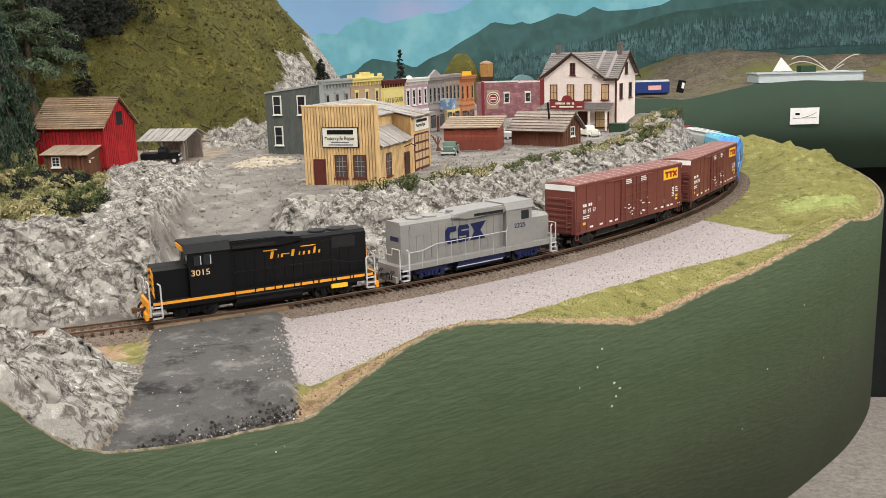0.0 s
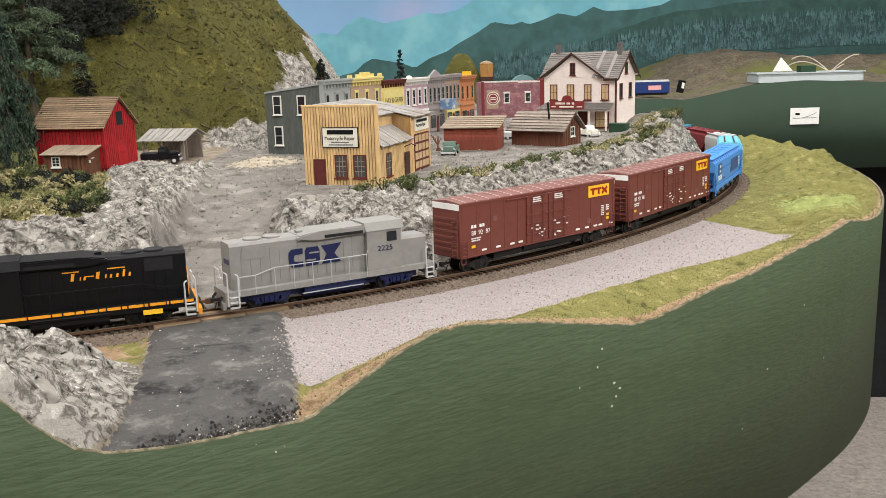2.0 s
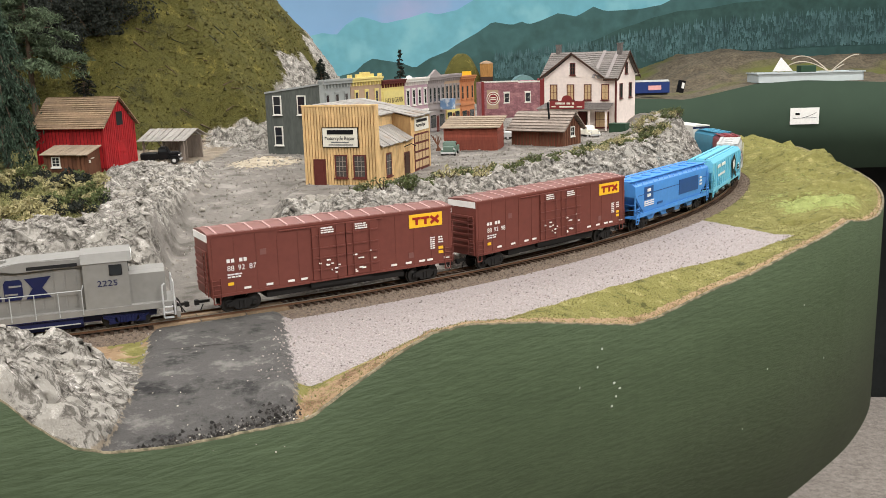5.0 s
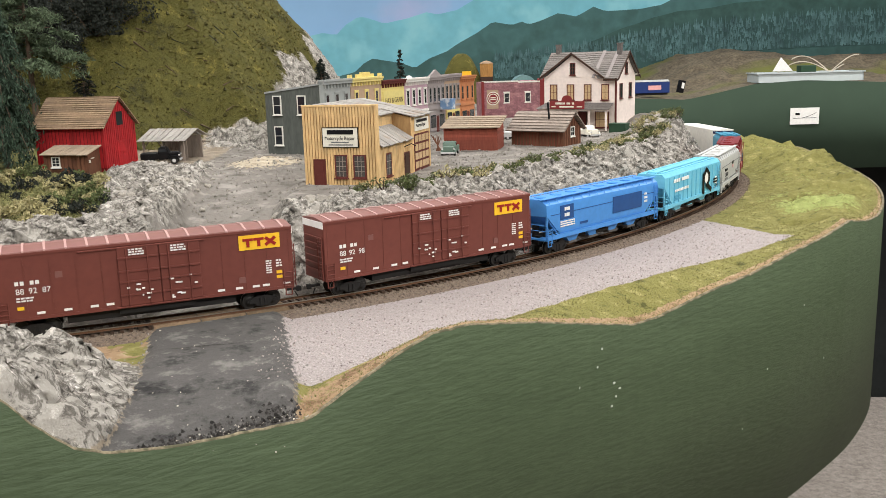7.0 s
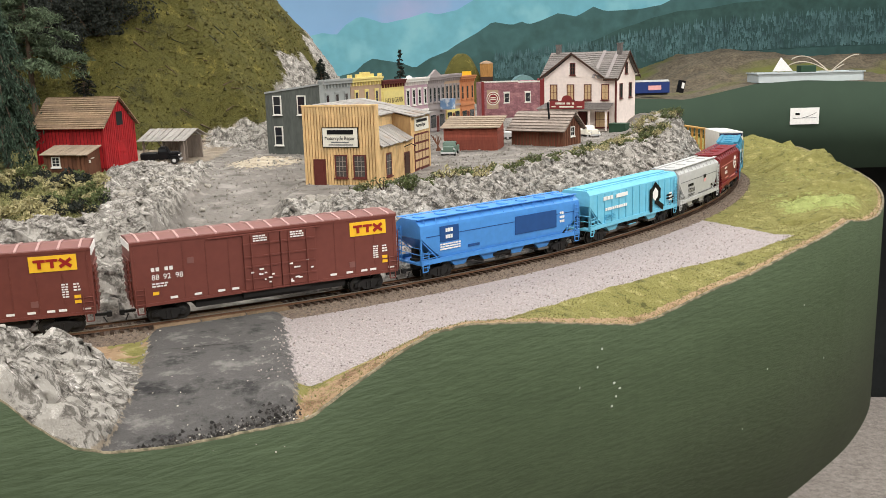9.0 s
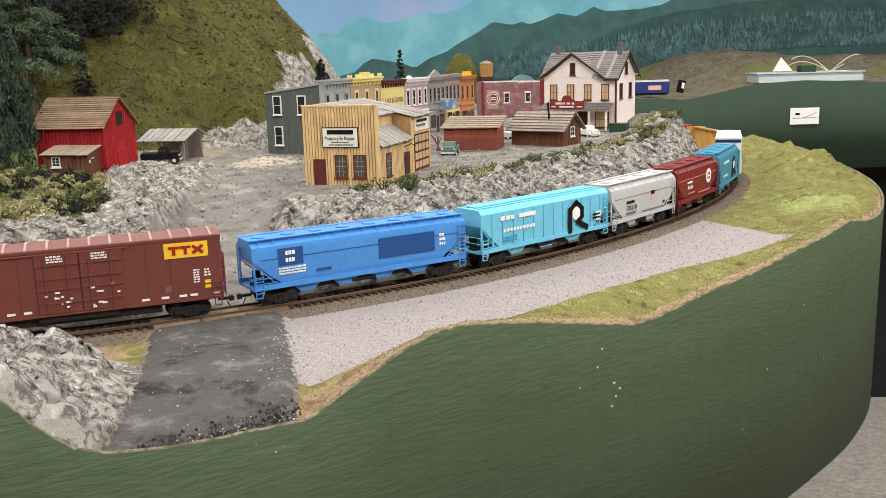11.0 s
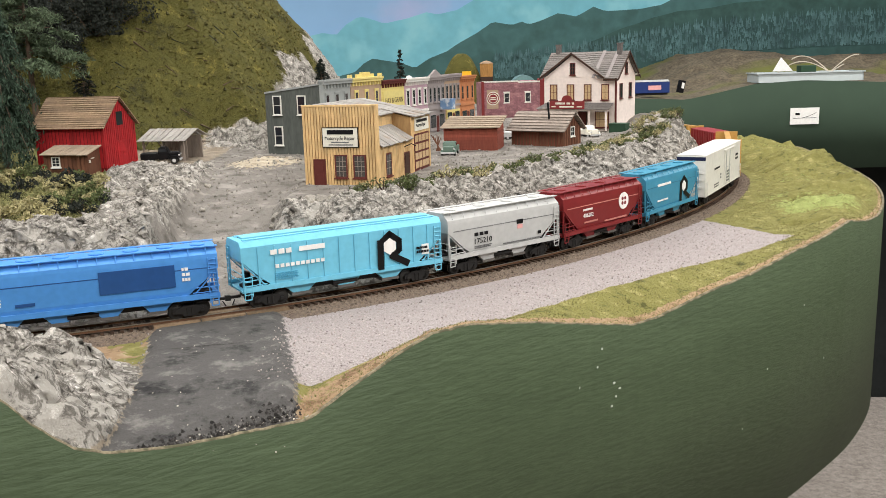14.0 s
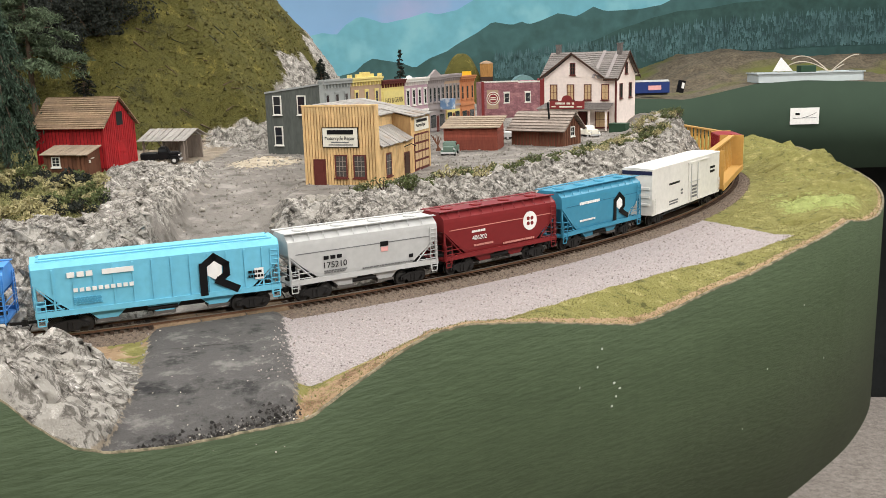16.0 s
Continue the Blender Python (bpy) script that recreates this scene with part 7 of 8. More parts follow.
def fir(x, y, z, h, r, mat, label, seed, tiers=16, per=150, droop=1.0, bare=0.16):
    """Tiers of drooping boughs with clumps of short needles hanging from them."""
    rng = np.random.default_rng(seed)
    t = empty("fir_tree", pose(x, y, z), label=label, category="tree", group="fir trees")
    bm = bmesh.new()
    rod(bm, (0, 0, -0.006), (0, 0, h * 0.97), r * 0.075, 8, 0.0006)
    pts, size = [], []
    for k in range(tiers):
        f = k / (tiers - 1)
        rr = r * (1 - f) ** 0.75 * rng.uniform(0.75, 1.15) + 0.002
        nb = int(9 - 4 * f)
        for j in range(nb):
            zz = h * (bare + (0.98 - bare) * f) + rng.normal() * h * 0.012
            ang = rng.uniform(0, 6.28)
            L = rr * rng.uniform(0.6, 1.15)
            way = np.array([math.cos(ang), math.sin(ang), 0])
            knee = np.array([0, 0, zz]) + way * L * 0.55 + np.array([0, 0, L * 0.02])
            tip = np.array([0, 0, zz]) + way * L + np.array([0, 0, -L * 0.38 * droop])
            rod(bm, (0, 0, zz), knee, 0.0009, 4, 0.0006, False)
            rod(bm, knee, tip, 0.0006, 4, 0.0003, False)
            m = max(8, int(per / nb * (1 - 0.55 * f)))
            clumps = rng.uniform(0.25, 1.05, 5)
            q = clumps[rng.integers(0, 5, m)] + rng.normal(size=m) * 0.05
            at = np.where(q[:, None] < 0.55, np.array([0, 0, zz]) + (q[:, None] / 0.55) * (knee - np.array([0, 0, zz])), knee + ((q[:, None] - 0.55) / 0.45) * (tip - knee))
            at = at + rng.normal(size=(m, 3)) * np.array([0.055, 0.055, 0.028]) * r
            at[:, 2] -= np.abs(rng.normal(size=m)) * 0.10 * r * droop * np.clip(q, 0.2, 1)
            pts.append(at)
            size.append(rng.uniform(0.0016, 0.0042, m) * (0.6 + 0.5 * r / 0.055))
    part("trunk", bm, M["bark"], t)
    finish(new("crown", leaf_mesh("crown", np.concatenate(pts), np.concatenate(size), rng, droop, 0.55)), M[mat]).parent = t


def clump(name, x, y, z, rx, ry, rz, n, leaf, mat, label, seed, category="bush", group="bushes", lumps=7, trunk=False):
    rng = np.random.default_rng(seed)
    t = empty(name, pose(x, y, z), label=label, category=category, group=group)
    c = rng.normal(size=(lumps, 3)) * np.array([rx, ry, rz * 0.6]) * 0.5 + np.array([0, 0, rz * 0.75])
    which = rng.integers(0, lumps, n)
    v = rng.normal(size=(n, 3))
    v /= np.linalg.norm(v, axis=1)[:, None]
    p = c[which] + v * np.array([rx, ry, rz]) * 0.5 * rng.uniform(0.55, 1.1, n)[:, None]
    p[:, 2] = np.maximum(p[:, 2], 0.0005)
    finish(new("crown", leaf_mesh("crown", p, rng.uniform(0.6, 1.3, n) * leaf, rng)), M[mat]).parent = t
    bm = bmesh.new()
    for k in range(lumps):
        rod(bm, (0, 0, -0.004), c[k], max(0.0008, rx * 0.05), 5, 0.0005)
    part("stem", bm, M["bark"], t)


def plant():
    fir(-0.578, 1.240, ground_z(-0.578, 1.240) - 0.002, 0.240, 0.052, "fir", "tall blue-green drooping fir by the barn", 1, 22, 1900, 1.7, 0.2)
    fir(-0.620, 1.440, ground_z(-0.620, 1.440), 0.300, 0.080, "lichen", "tall pale fir with broad boughs behind the barn", 2, 10, 2600, 0.4, 0.42)
    fir(-0.740, 1.430, ground_z(-0.740, 1.430), 0.260, 0.070, "fir", "tall drooping fir at the foot of the hill", 6, 20, 1100, 1.5)
    fir(-0.660, 1.300, ground_z(-0.660, 1.300), 0.220, 0.052, "fir", "tall blue-green drooping fir beside another", 7, 22, 1100, 1.7)
    fir(-0.585, 1.555, ground_z(-0.585, 1.555) - 0.004, 0.088, 0.017, "fir_dark", "slim dark fir on the hillside", 3, 14, 260, 0.5)
    fir(-0.092, 2.30, ground_z(-0.092, 2.30), 0.160, 0.022, "fir_dark", "slim dark fir behind the stores", 4, 14, 420, 0.5)
    fir(-0.243, 1.96, ground_z(-0.243, 1.96) - 0.010, 0.066, 0.026, "fir_dark", "small dark fir on the crag", 5, 10, 520, 0.7)
    rng = random.Random(11)
    # dark scrub high on the hill
    for k, (x, y, rx, rz) in enumerate([(-0.623, 1.700, 0.05, 0.06), (-0.574, 1.700, 0.05, 0.05), (-0.564, 1.770, 0.05, 0.05), (-0.600, 1.665, 0.045, 0.045), (-0.650, 1.720, 0.05, 0.06), (-0.60, 1.75, 0.05, 0.06), (-0.50, 1.90, 0.05, 0.05), (-0.465, 2.02, 0.05, 0.05), (-0.437, 2.16, 0.05, 0.05), (-0.53, 1.86, 0.05, 0.05), (-0.70, 1.68, 0.05, 0.06), (-0.67, 1.64, 0.04, 0.05), (-0.73, 1.62, 0.06, 0.07), (-0.77, 1.66, 0.06, 0.08), (-0.70, 1.595, 0.05, 0.06), (-0.64, 1.60, 0.035, 0.04)]):
        clump("hill_tree", x, y, ground_z(x, y) - 0.004, rx, rx, rz, 2600, 0.0034, "shrub_dark", "dark scrubby tree on the steep hillside", 40 + k, "tree", "trees on the hill", 14)
    # bushes of the meadow before the barn and along the bank
    spots = []
    for k in range(90):
        y = rng.uniform(0.84, 1.19)
        spots.append((-0.315 - 0.32 * (y - 0.83) - 0.24 * rng.random() ** 1.2, y))
    for k in range(270):
        s = rng.uniform(0.36, 1.32)
        spots.append(rail(s, np.interp(s, [0.3, 0.9, 1.2, 1.35], [0.172, 0.172, 0.118, 0.088]) + rng.uniform(-0.035, 0.035)))
    for k in range(8):
        spots.append((rng.uniform(-0.10, 0.03), rng.uniform(1.02, 1.09)))
    for k, (x, y) in enumerate(spots):
        z = ground_z(x, y)
        r = rng.uniform(0.007, 0.015) if k < 90 else rng.uniform(0.005, 0.0115)
        mat = rng.choice(["bush", "bush_pale", "bush_pale", "shrub_dark"] if k < 90 else ["bush", "bush", "bush_pale"])
        clump("bush", x, y, z - 0.001, r, r, r * 0.75, 300 if k < 90 else 150, r * 0.16, mat, {"bush": "olive green foam bush on the bank", "bush_pale": "pale yellow foam bush on the bank", "shrub_dark": "dark green foam bush in the meadow"}[mat], 100 + k, lumps=5)


plant()


# ---- boulders, rubble, ballast stones, tufts ----
def boulder_mesh(seed):
    bm = bmesh.new()
    bmesh.ops.create_icosphere(bm, subdivisions=2, radius=1)
    for v in bm.verts:
        v.co *= 1 + 0.38 * noise.fractal(v.co * 1.3 + Vector((seed * 7.1, 0, 0)), 1.0, 2.0, 3)
        v.co.z *= 0.72
    me = bpy.data.meshes.new("boulder")
    bm.to_mesh(me)
    bm.free()
    me.materials.append(M["boulder"])
    return me


M["boulder"] = material("pale_boulder", rgb(166, 160, 150), 0.9, spread=0.25, scale=30, bump=0.6, bump_scale=90, island=0.2, coords="Object")


def boulders():
    meshes = [boulder_mesh(i) for i in range(6)]
    rng = random.Random(21)
    spots = []
    for k in range(140):
        s = rng.uniform(0.26, 1.30)
        spots.append((*rail(s, np.interp(s, [0.3, 0.9, 1.2, 1.35], [0.172, 0.172, 0.115, 0.09]) + rng.uniform(-0.022, 0.022)), rng.uniform(0.0022, 0.0085)))
    for k in range(30):
        spots.append((rng.uniform(-0.36, -0.26), rng.uniform(0.92, 1.16), rng.uniform(0.0015, 0.005)))
    for k in range(26):
        spots.append((rng.gauss(-0.232, 0.03), rng.gauss(1.30, 0.03), rng.uniform(0.0015, 0.004)))
    for x, y, r in spots:
        ob = new("boulder", rng.choice(meshes))
        ob.matrix_basis = pose(x, y, ground_z(x, y) + r * 0.25, rng.uniform(-15, 15), rng.uniform(-15, 15), rng.uniform(0, 360)) @ Matrix.Diagonal((r, r * rng.uniform(0.7, 1.2), r, 1))
        tagged(ob, "pale grey weathered boulder on the rock bank", "boulder", "boulders")


boulders()


def scatter(name, x, y, size, mat, label, lift=0.3, flat=False, seed=3, category="stones"):
    """Very many small stones or tufts lying on the scenery, one object."""
    rng = np.random.default_rng(seed)
    z = terrain(x, y)[0]
    n = len(x)
    if flat:
        me = leaf_mesh(name, np.stack([x, y, z + size * 0.4], 1), size, rng, -0.6, 0.5)
    else:
        base = np.array([(1, 0, 0), (-0.5, 0.87, 0), (-0.5, -0.87, 0), (0.1, 0.1, 0.9), (0, 0, -0.6)])
        a = rng.uniform(0, 6.28, n)
        ca, sa = np.cos(a), np.sin(a)
        jit = rng.uniform(0.6, 1.3, (n, 5, 1))
        v = base[None] * jit * size[:, None, None]
        v = np.stack([v[..., 0] * ca[:, None] - v[..., 1] * sa[:, None], v[..., 0] * sa[:, None] + v[..., 1] * ca[:, None], v[..., 2]], -1)
        v += np.stack([x, y, z + size * lift], 1)[:, None, :]
        f = np.array([(0, 1, 3), (1, 2, 3), (2, 0, 3), (1, 0, 4), (2, 1, 4), (0, 2, 4)])
        me = bpy.data.meshes.new(name)
        me.from_pydata(v.reshape(-1, 3).tolist(), [], (np.arange(n)[:, None, None] * 5 + f[None]).reshape(-1, 3).tolist())
    tagged(finish(new(name, me), M[mat]), label, category, kind="stuff")


def scatter_all():
    rng = np.random.default_rng(9)
    # ballast stones on both shoulders
    n = 26000
    s = rng.uniform(-0.2, 1.3, n)
    off = np.clip(rng.normal(0, 0.021, n), -0.046, 0.040)
    keep = (abs(abs(off) - 0.0086) > 0.0016)
    x, y = rail(s, off)
    on = np.interp(y, [p[1] for p in ROAD], [p[0] for p in ROAD])
    keep &= (abs(x - on) > 0.05)
    x, y, off = x[keep], y[keep], off[keep]
    zz = np.interp(abs(off), [0, 0.018, 0.026, 0.034, 0.05], [-0.0038, -0.0042, -0.0068, -0.0090, -0.0085]) + grade(s[keep])
    size = rng.uniform(0.0006, 0.0015, len(x))
    base = np.array([(1, 0, 0), (-0.5, 0.87, 0), (-0.5, -0.87, 0), (0.1, 0.1, 0.8)])
    a = rng.uniform(0, 6.28, len(x))
    v = base[None] * size[:, None, None] * rng.uniform(0.6, 1.3, (len(x), 4, 1))
    v = np.stack([v[..., 0] * np.cos(a)[:, None] - v[..., 1] * np.sin(a)[:, None], v[..., 0] * np.sin(a)[:, None] + v[..., 1] * np.cos(a)[:, None], v[..., 2]], -1) + np.stack([x, y, zz], 1)[:, None, :]
    me = bpy.data.meshes.new("ballast_stones")
    me.from_pydata(v.reshape(-1, 3).tolist(), [], (np.arange(len(x))[:, None, None] * 4 + np.array([(0, 1, 3), (1, 2, 3), (2, 0, 3)])[None]).reshape(-1, 3).tolist())
    tagged(finish(new("ballast_stones", me), M["ballast"]), "loose brown ballast stones along the track", "stones", kind="stuff")
    # turf tufts on the front strip, the mound and the meadow
    x = rng.uniform(-0.12, 0.69, 60000)
    y = edge_y(x) + rng.uniform(0, 0.8, 60000) ** 1.3
    z, d, al, rock, turf, hillside, road, lot, front, meadow, heap = terrain(x, y)
    k = (turf > 0.6) & (d < -0.045) & (y < back_y(x) - 0.02)
    x, y = x[k], y[k]
    scatter("turf_tufts", x, y, rng.uniform(0.0006, 0.0015, len(x)), "turf_blade", "short dry olive turf tufts on the edge", flat=True, category="turf")
    x = rng.uniform(-0.75, -0.2, 18000)
    y = rng.uniform(1.4, 2.1, 18000)
    k = terrain(x, y)[5] > 0.5
    x, y = x[k], y[k]
    scatter("hill_tufts", x, y, rng.uniform(0.0012, 0.0042, len(x)), "hill_blade", "olive and brown turf tufts on the hillside", flat=True, category="turf")
    x = rng.uniform(-0.65, -0.30, 22000)
    y = rng.uniform(0.8, 1.24, 22000)
    k = terrain(x, y)[9] > 0.6
    x, y = x[k], y[k]
    scatter("meadow_tufts", x, y, rng.uniform(0.0012, 0.0032, len(x)), "meadow_blade", "mixed green and straw foam in the meadow", flat=True, category="turf")
    # grit on the lot, the crossing and the town ground
    x = rng.uniform(-0.13, 0.38, 9000)
    y = rng.uniform(0.5, 1.08, 9000)
    z, d, al, rock, turf, hillside, road, lot, front, meadow, heap = terrain(x, y)
    k = (lot > 0.6) & (d < -0.04)
    x, y = x[k], y[k]
    scatter("grit", x, y, rng.uniform(0.0004, 0.0011, len(x)), "grit", "pinkish grit on the gravel lot")
    x = rng.uniform(-0.34, 0.35, 5000)
    y = rng.uniform(0.8, 1.7, 5000)
    z, d, al, rock, turf, hillside, road, lot, front, meadow, heap = terrain(x, y)
    k = (d > 0.04) & (hillside < 0.1)
    x, y = x[k], y[k]
    scatter("rubble", x, y, rng.uniform(0.0005, 0.0022, len(x)) ** 1.0, "rubble", "grey rubble on the dirt road and banks")
    # broken shards over the rock faces
    x = np.concatenate([rng.uniform(-0.52, -0.18, 9000), rng.uniform(-0.25, 0.5, 9000)])
    y = np.concatenate([rng.uniform(0.46, 1.2, 9000), rng.uniform(0.8, 1.75, 9000)])
    z, d, al, rock, turf, hillside, road, lot, front, meadow, heap = terrain(x, y)
    k = (rock > 0.55) & (abs(d) > 0.045) & (front > 0.012)
    x, y = x[k], y[k]
    scatter("rock_shards", x, y, 0.0007 + 0.0021 * rng.random(len(x)) ** 2.5, "shard", "grey broken shards on the plaster rock faces", lift=0.12)
    # tufts of moss and weeds over the hillside
    x, y = rng.uniform(-1.2, 0.2, 16000), rng.uniform(1.25, 2.4, 16000)
    z, d, al, rock, turf, hillside, road, lot, front, meadow, heap = terrain(x, y)
    k = (hillside > 0.6) & (rock < 0.4) & (fbm(x, y, 9, 3, 2.0) + 0.35 * rng.normal(size=len(x)) > 0.0)
    x, y = x[k], y[k]
    scatter("hill_moss", x, y, 0.0015 + 0.0050 * rng.random(len(x)) ** 2.2, "hill_moss", "olive and brown moss tufts on the hillside", lift=0.1)
    # pale plaster crumbs along the sides of the crossing, dark crumbs at its broken front edge
    y = rng.uniform(0.47, 0.70, 220)
    rx = np.interp(y, [p[1] for p in ROAD], [p[0] for p in ROAD])
    hw = np.interp(y, [0.45, 0.62, 0.72], [0.052, 0.050, 0.050])
    x = rx + np.where(rng.random(220) < 0.6, 1, -1) * (hw + np.abs(rng.normal(0.002, 0.004, 220)))
    k = y > edge_y(x) + 0.012
    x, y = x[k], y[k]
    scatter("plaster_crumbs", x, y, 0.0004 + 0.0012 * rng.random(len(x)) ** 3, "shard", "grey plaster crumbs beside the asphalt crossing")
    x = rng.uniform(-0.185, -0.09, 260)
    y = edge_y(x) + np.abs(rng.normal(0.001, 0.004, 260))
    scatter("asphalt_crumbs", x, y, rng.uniform(0.0005, 0.0018, 260), "crumb", "dark broken asphalt crumbs at the fascia edge")
    x = rng.uniform(-0.20, -0.085, 240)
    y = edge_y(x) + np.abs(rng.normal(0.0, 0.0022, 240))
    scatter("edge_chips", x, y, 0.0002 + 0.0008 * rng.random(240) ** 3.5, "chip_stone", "pale plaster chips along the crossing's broken front edge")
    y = rng.uniform(0.47, 0.69, 90)
    x = np.interp(y, [p[1] for p in ROAD], [p[0] for p in ROAD]) + rng.uniform(-0.045, 0.045, 90)
    scatter("road_specks", x, y, 0.00015 + 0.0008 * rng.random(90) ** 4, "chip_stone", "pale specks of plaster on the asphalt")
    # logs and dead twigs on the hillside
    rng2 = random.Random(8)
    for i in range(46):
        x, y = rng2.uniform(-0.62, -0.34), rng2.uniform(1.48, 1.85)
        if terrain(np.array([x]), np.array([y]))[5][0] < 0.5:
            continue
        L = rng2.uniform(0.008, 0.026)
        a = rng2.uniform(-0.5, 0.5)
        p, q = (x, y), (x + L * math.cos(a), y + L * math.sin(a))
        bm = bmesh.new()
        rod(bm, (*p, ground_z(*p) + 0.001), (*q, ground_z(*q) + 0.0015), rng2.uniform(0.0008, 0.0018), 6, 0.0006)
        ob = part("log", bm, M["bark"] if i % 3 else M["shrub_dark"])
        tagged(ob, "grey fallen log lying on the hillside", "log", "fallen logs")


M["turf_blade"] = leaf_mat("dry_turf_blade", 136, 130, 84, 0.3)
M["hill_blade"] = leaf_mat("hill_turf_blade", 88, 82, 42, 0.5)
M["meadow_blade"] = leaf_mat("meadow_foam_blade", 118, 116, 76, 0.5)
M["chip_stone"] = material("pale_plaster_chip", rgb(196, 188, 176), 0.9, spread=0.3, scale=120, island=0.35)
M["crumb"] = material("dark_asphalt_crumb", rgb(58, 55, 53), 0.9, spread=0.4, scale=200, island=0.5)
M["hill_moss"] = material("hillside_moss", rgb(78, 73, 38), 0.97, spread=0.4, scale=60, bump=0.6, bump_scale=400, island=0.5)
M["shard"] = material("grey_rock_shard", rgb(138, 133, 127), 0.92, spread=0.3, scale=70, bump=0.5, bump_scale=300, island=0.28)
M["grit"] = material("grey_pink_grit", rgb(160, 148, 144), 0.95, spread=0.3, scale=200, island=0.4)
M["rubble"] = material("grey_rubble", rgb(140, 134, 126), 0.95, spread=0.3, scale=200, island=0.35)
scatter_all()


# ---- far side of the aisle: another lobe of the layout, painted backdrop, room ----
def flat_panel(name, pts, y, thick, mat, parent=None, label=""):
    return part(name, prisms(pts, y, y + thick, "y"), mat, parent, label)


M["ridge_pale"] = material("painted_pale_ridge", rgb(122, 186, 202), 0.95, spread=0.10, scale=5, spots=rgb(140, 200, 212), spot_scale=6, spot_at=0.56)
M["ridge_mid"] = material("painted_teal_ridge", rgb(74, 108, 108), 0.95, spread=0.14, scale=7, spots=rgb(66, 96, 94), spot_scale=9, spot_at=0.55)
M["ridge_dark"] = material("painted_green_ridge", rgb(62, 90, 86), 0.95, spread=0.24, scale=9)
M["ridge_wood"] = material("painted_blue_forest", rgb(60, 88, 86), 0.95, spread=0.18, scale=9)
M["paint_tree"] = material("painted_pale_conifer", rgb(82, 112, 114), 0.95, spread=0.4, scale=7, island=0.22)
BACK_Y = 4.0
backdrop = part("backdrop", boxes((-4.2, 3.8, BACK_Y, BACK_Y + 0.02, FLOOR_Z, CEIL_Z)), M["backdrop"])
tagged(backdrop, "hand-painted sky and mountain backdrop board", "backdrop", kind="structure")


def ridge(name, knots, low, y, mat, rough, seed, label):
    xs = np.linspace(knots[0][0], knots[-1][0], 260)
    zs = np.interp(xs, [k[0] for k in knots], [k[1] for k in knots])
    zs = zs + rough * np.array([noise.fractal((x * 6 + seed, seed, 0.3), 1.0, 2.0, 5) for x in xs])
    flat_panel(name, [(knots[0][0], low)] + list(zip(xs, zs)) + [(knots[-1][0], low)], y, 0.003, mat, backdrop, label)


ridge("painted_ridge", [(-1.133, 0.197), (-0.770, 0.257), (-0.554, 0.283), (-0.477, 0.299), (-0.423, 0.286), (-0.380, 0.327), (-0.324, 0.360), (-0.289, 0.352), (-0.219, 0.329), (-0.135, 0.343), (-0.039, 0.370), (0.008, 0.359), (0.091, 0.375), (0.158, 0.415), (0.306, 0.490), (0.776, 0.533), (4.306, 0.502)], 0.0, BACK_Y - 0.004, M["ridge_pale"], 0.003, 3.0, "pale teal painted mountains")
ridge("painted_ridge", [(-0.518, 0.085), (-0.420, 0.118), (-0.352, 0.132), (-0.309, 0.169), (-0.273, 0.186), (-0.201, 0.173), (-0.149, 0.162), (-0.095, 0.141), (-0.039, 0.177), (0.039, 0.206), (0.087, 0.237), (0.172, 0.281), (0.237, 0.321), (0.315, 0.307), (0.363, 0.322), (0.386, 0.309), (0.446, 0.326), (0.512, 0.352), (0.588, 0.334), (0.659, 0.373), (0.707, 0.353), (0.849, 0.356), (0.944, 0.370), (0.991, 0.396), (1.156, 0.405), (1.485, 0.446), (4.319, 0.433)], 0.0, BACK_Y - 0.008, M["ridge_mid"], 0.0025, 9.0, "mid teal painted ridge")
ridge("painted_ridge", [(0.445, 0.128), (0.565, 0.204), (0.684, 0.243), (0.779, 0.282), (0.897, 0.316), (1.015, 0.345), (1.157, 0.354), (1.252, 0.370), (1.370, 0.376), (1.535, 0.394), (4.328, 0.388)], 0.0, BACK_Y - 0.012, M["ridge_dark"], 0.004, 14.0, "dark green painted ridge")
ridge("painted_ridge", [(0.204, 0.112), (0.301, 0.161), (0.445, 0.180), (0.565, 0.200), (0.732, 0.218), (0.898, 0.251), (1.136, 0.276), (1.373, 0.302), (1.610, 0.314), (1.891, 0.315), (4.347, 0.296)], 0.0, BACK_Y - 0.016, M["ridge_wood"], 0.006, 20.0, "blue-green painted forest")

lobe = empty("far_layout_lobe", label="far lobe of the layout with brown turf mounds", category="layout", kind="structure")


def lobe_front(x):
    return 2.9 + 0.06 * np.sin(2.2 * (x - 0.5)) if x > 0.55 else 2.9 + 0.05 * (0.55 - x)


def lobe_top(x):
    return float(np.interp(x, [0.4, 0.61, 0.78, 0.9, 1.0, 1.16, 1.4, 2.6], [0.05, 0.043, 0.033, 0.055, 0.075, 0.082, 0.07, 0.06]))


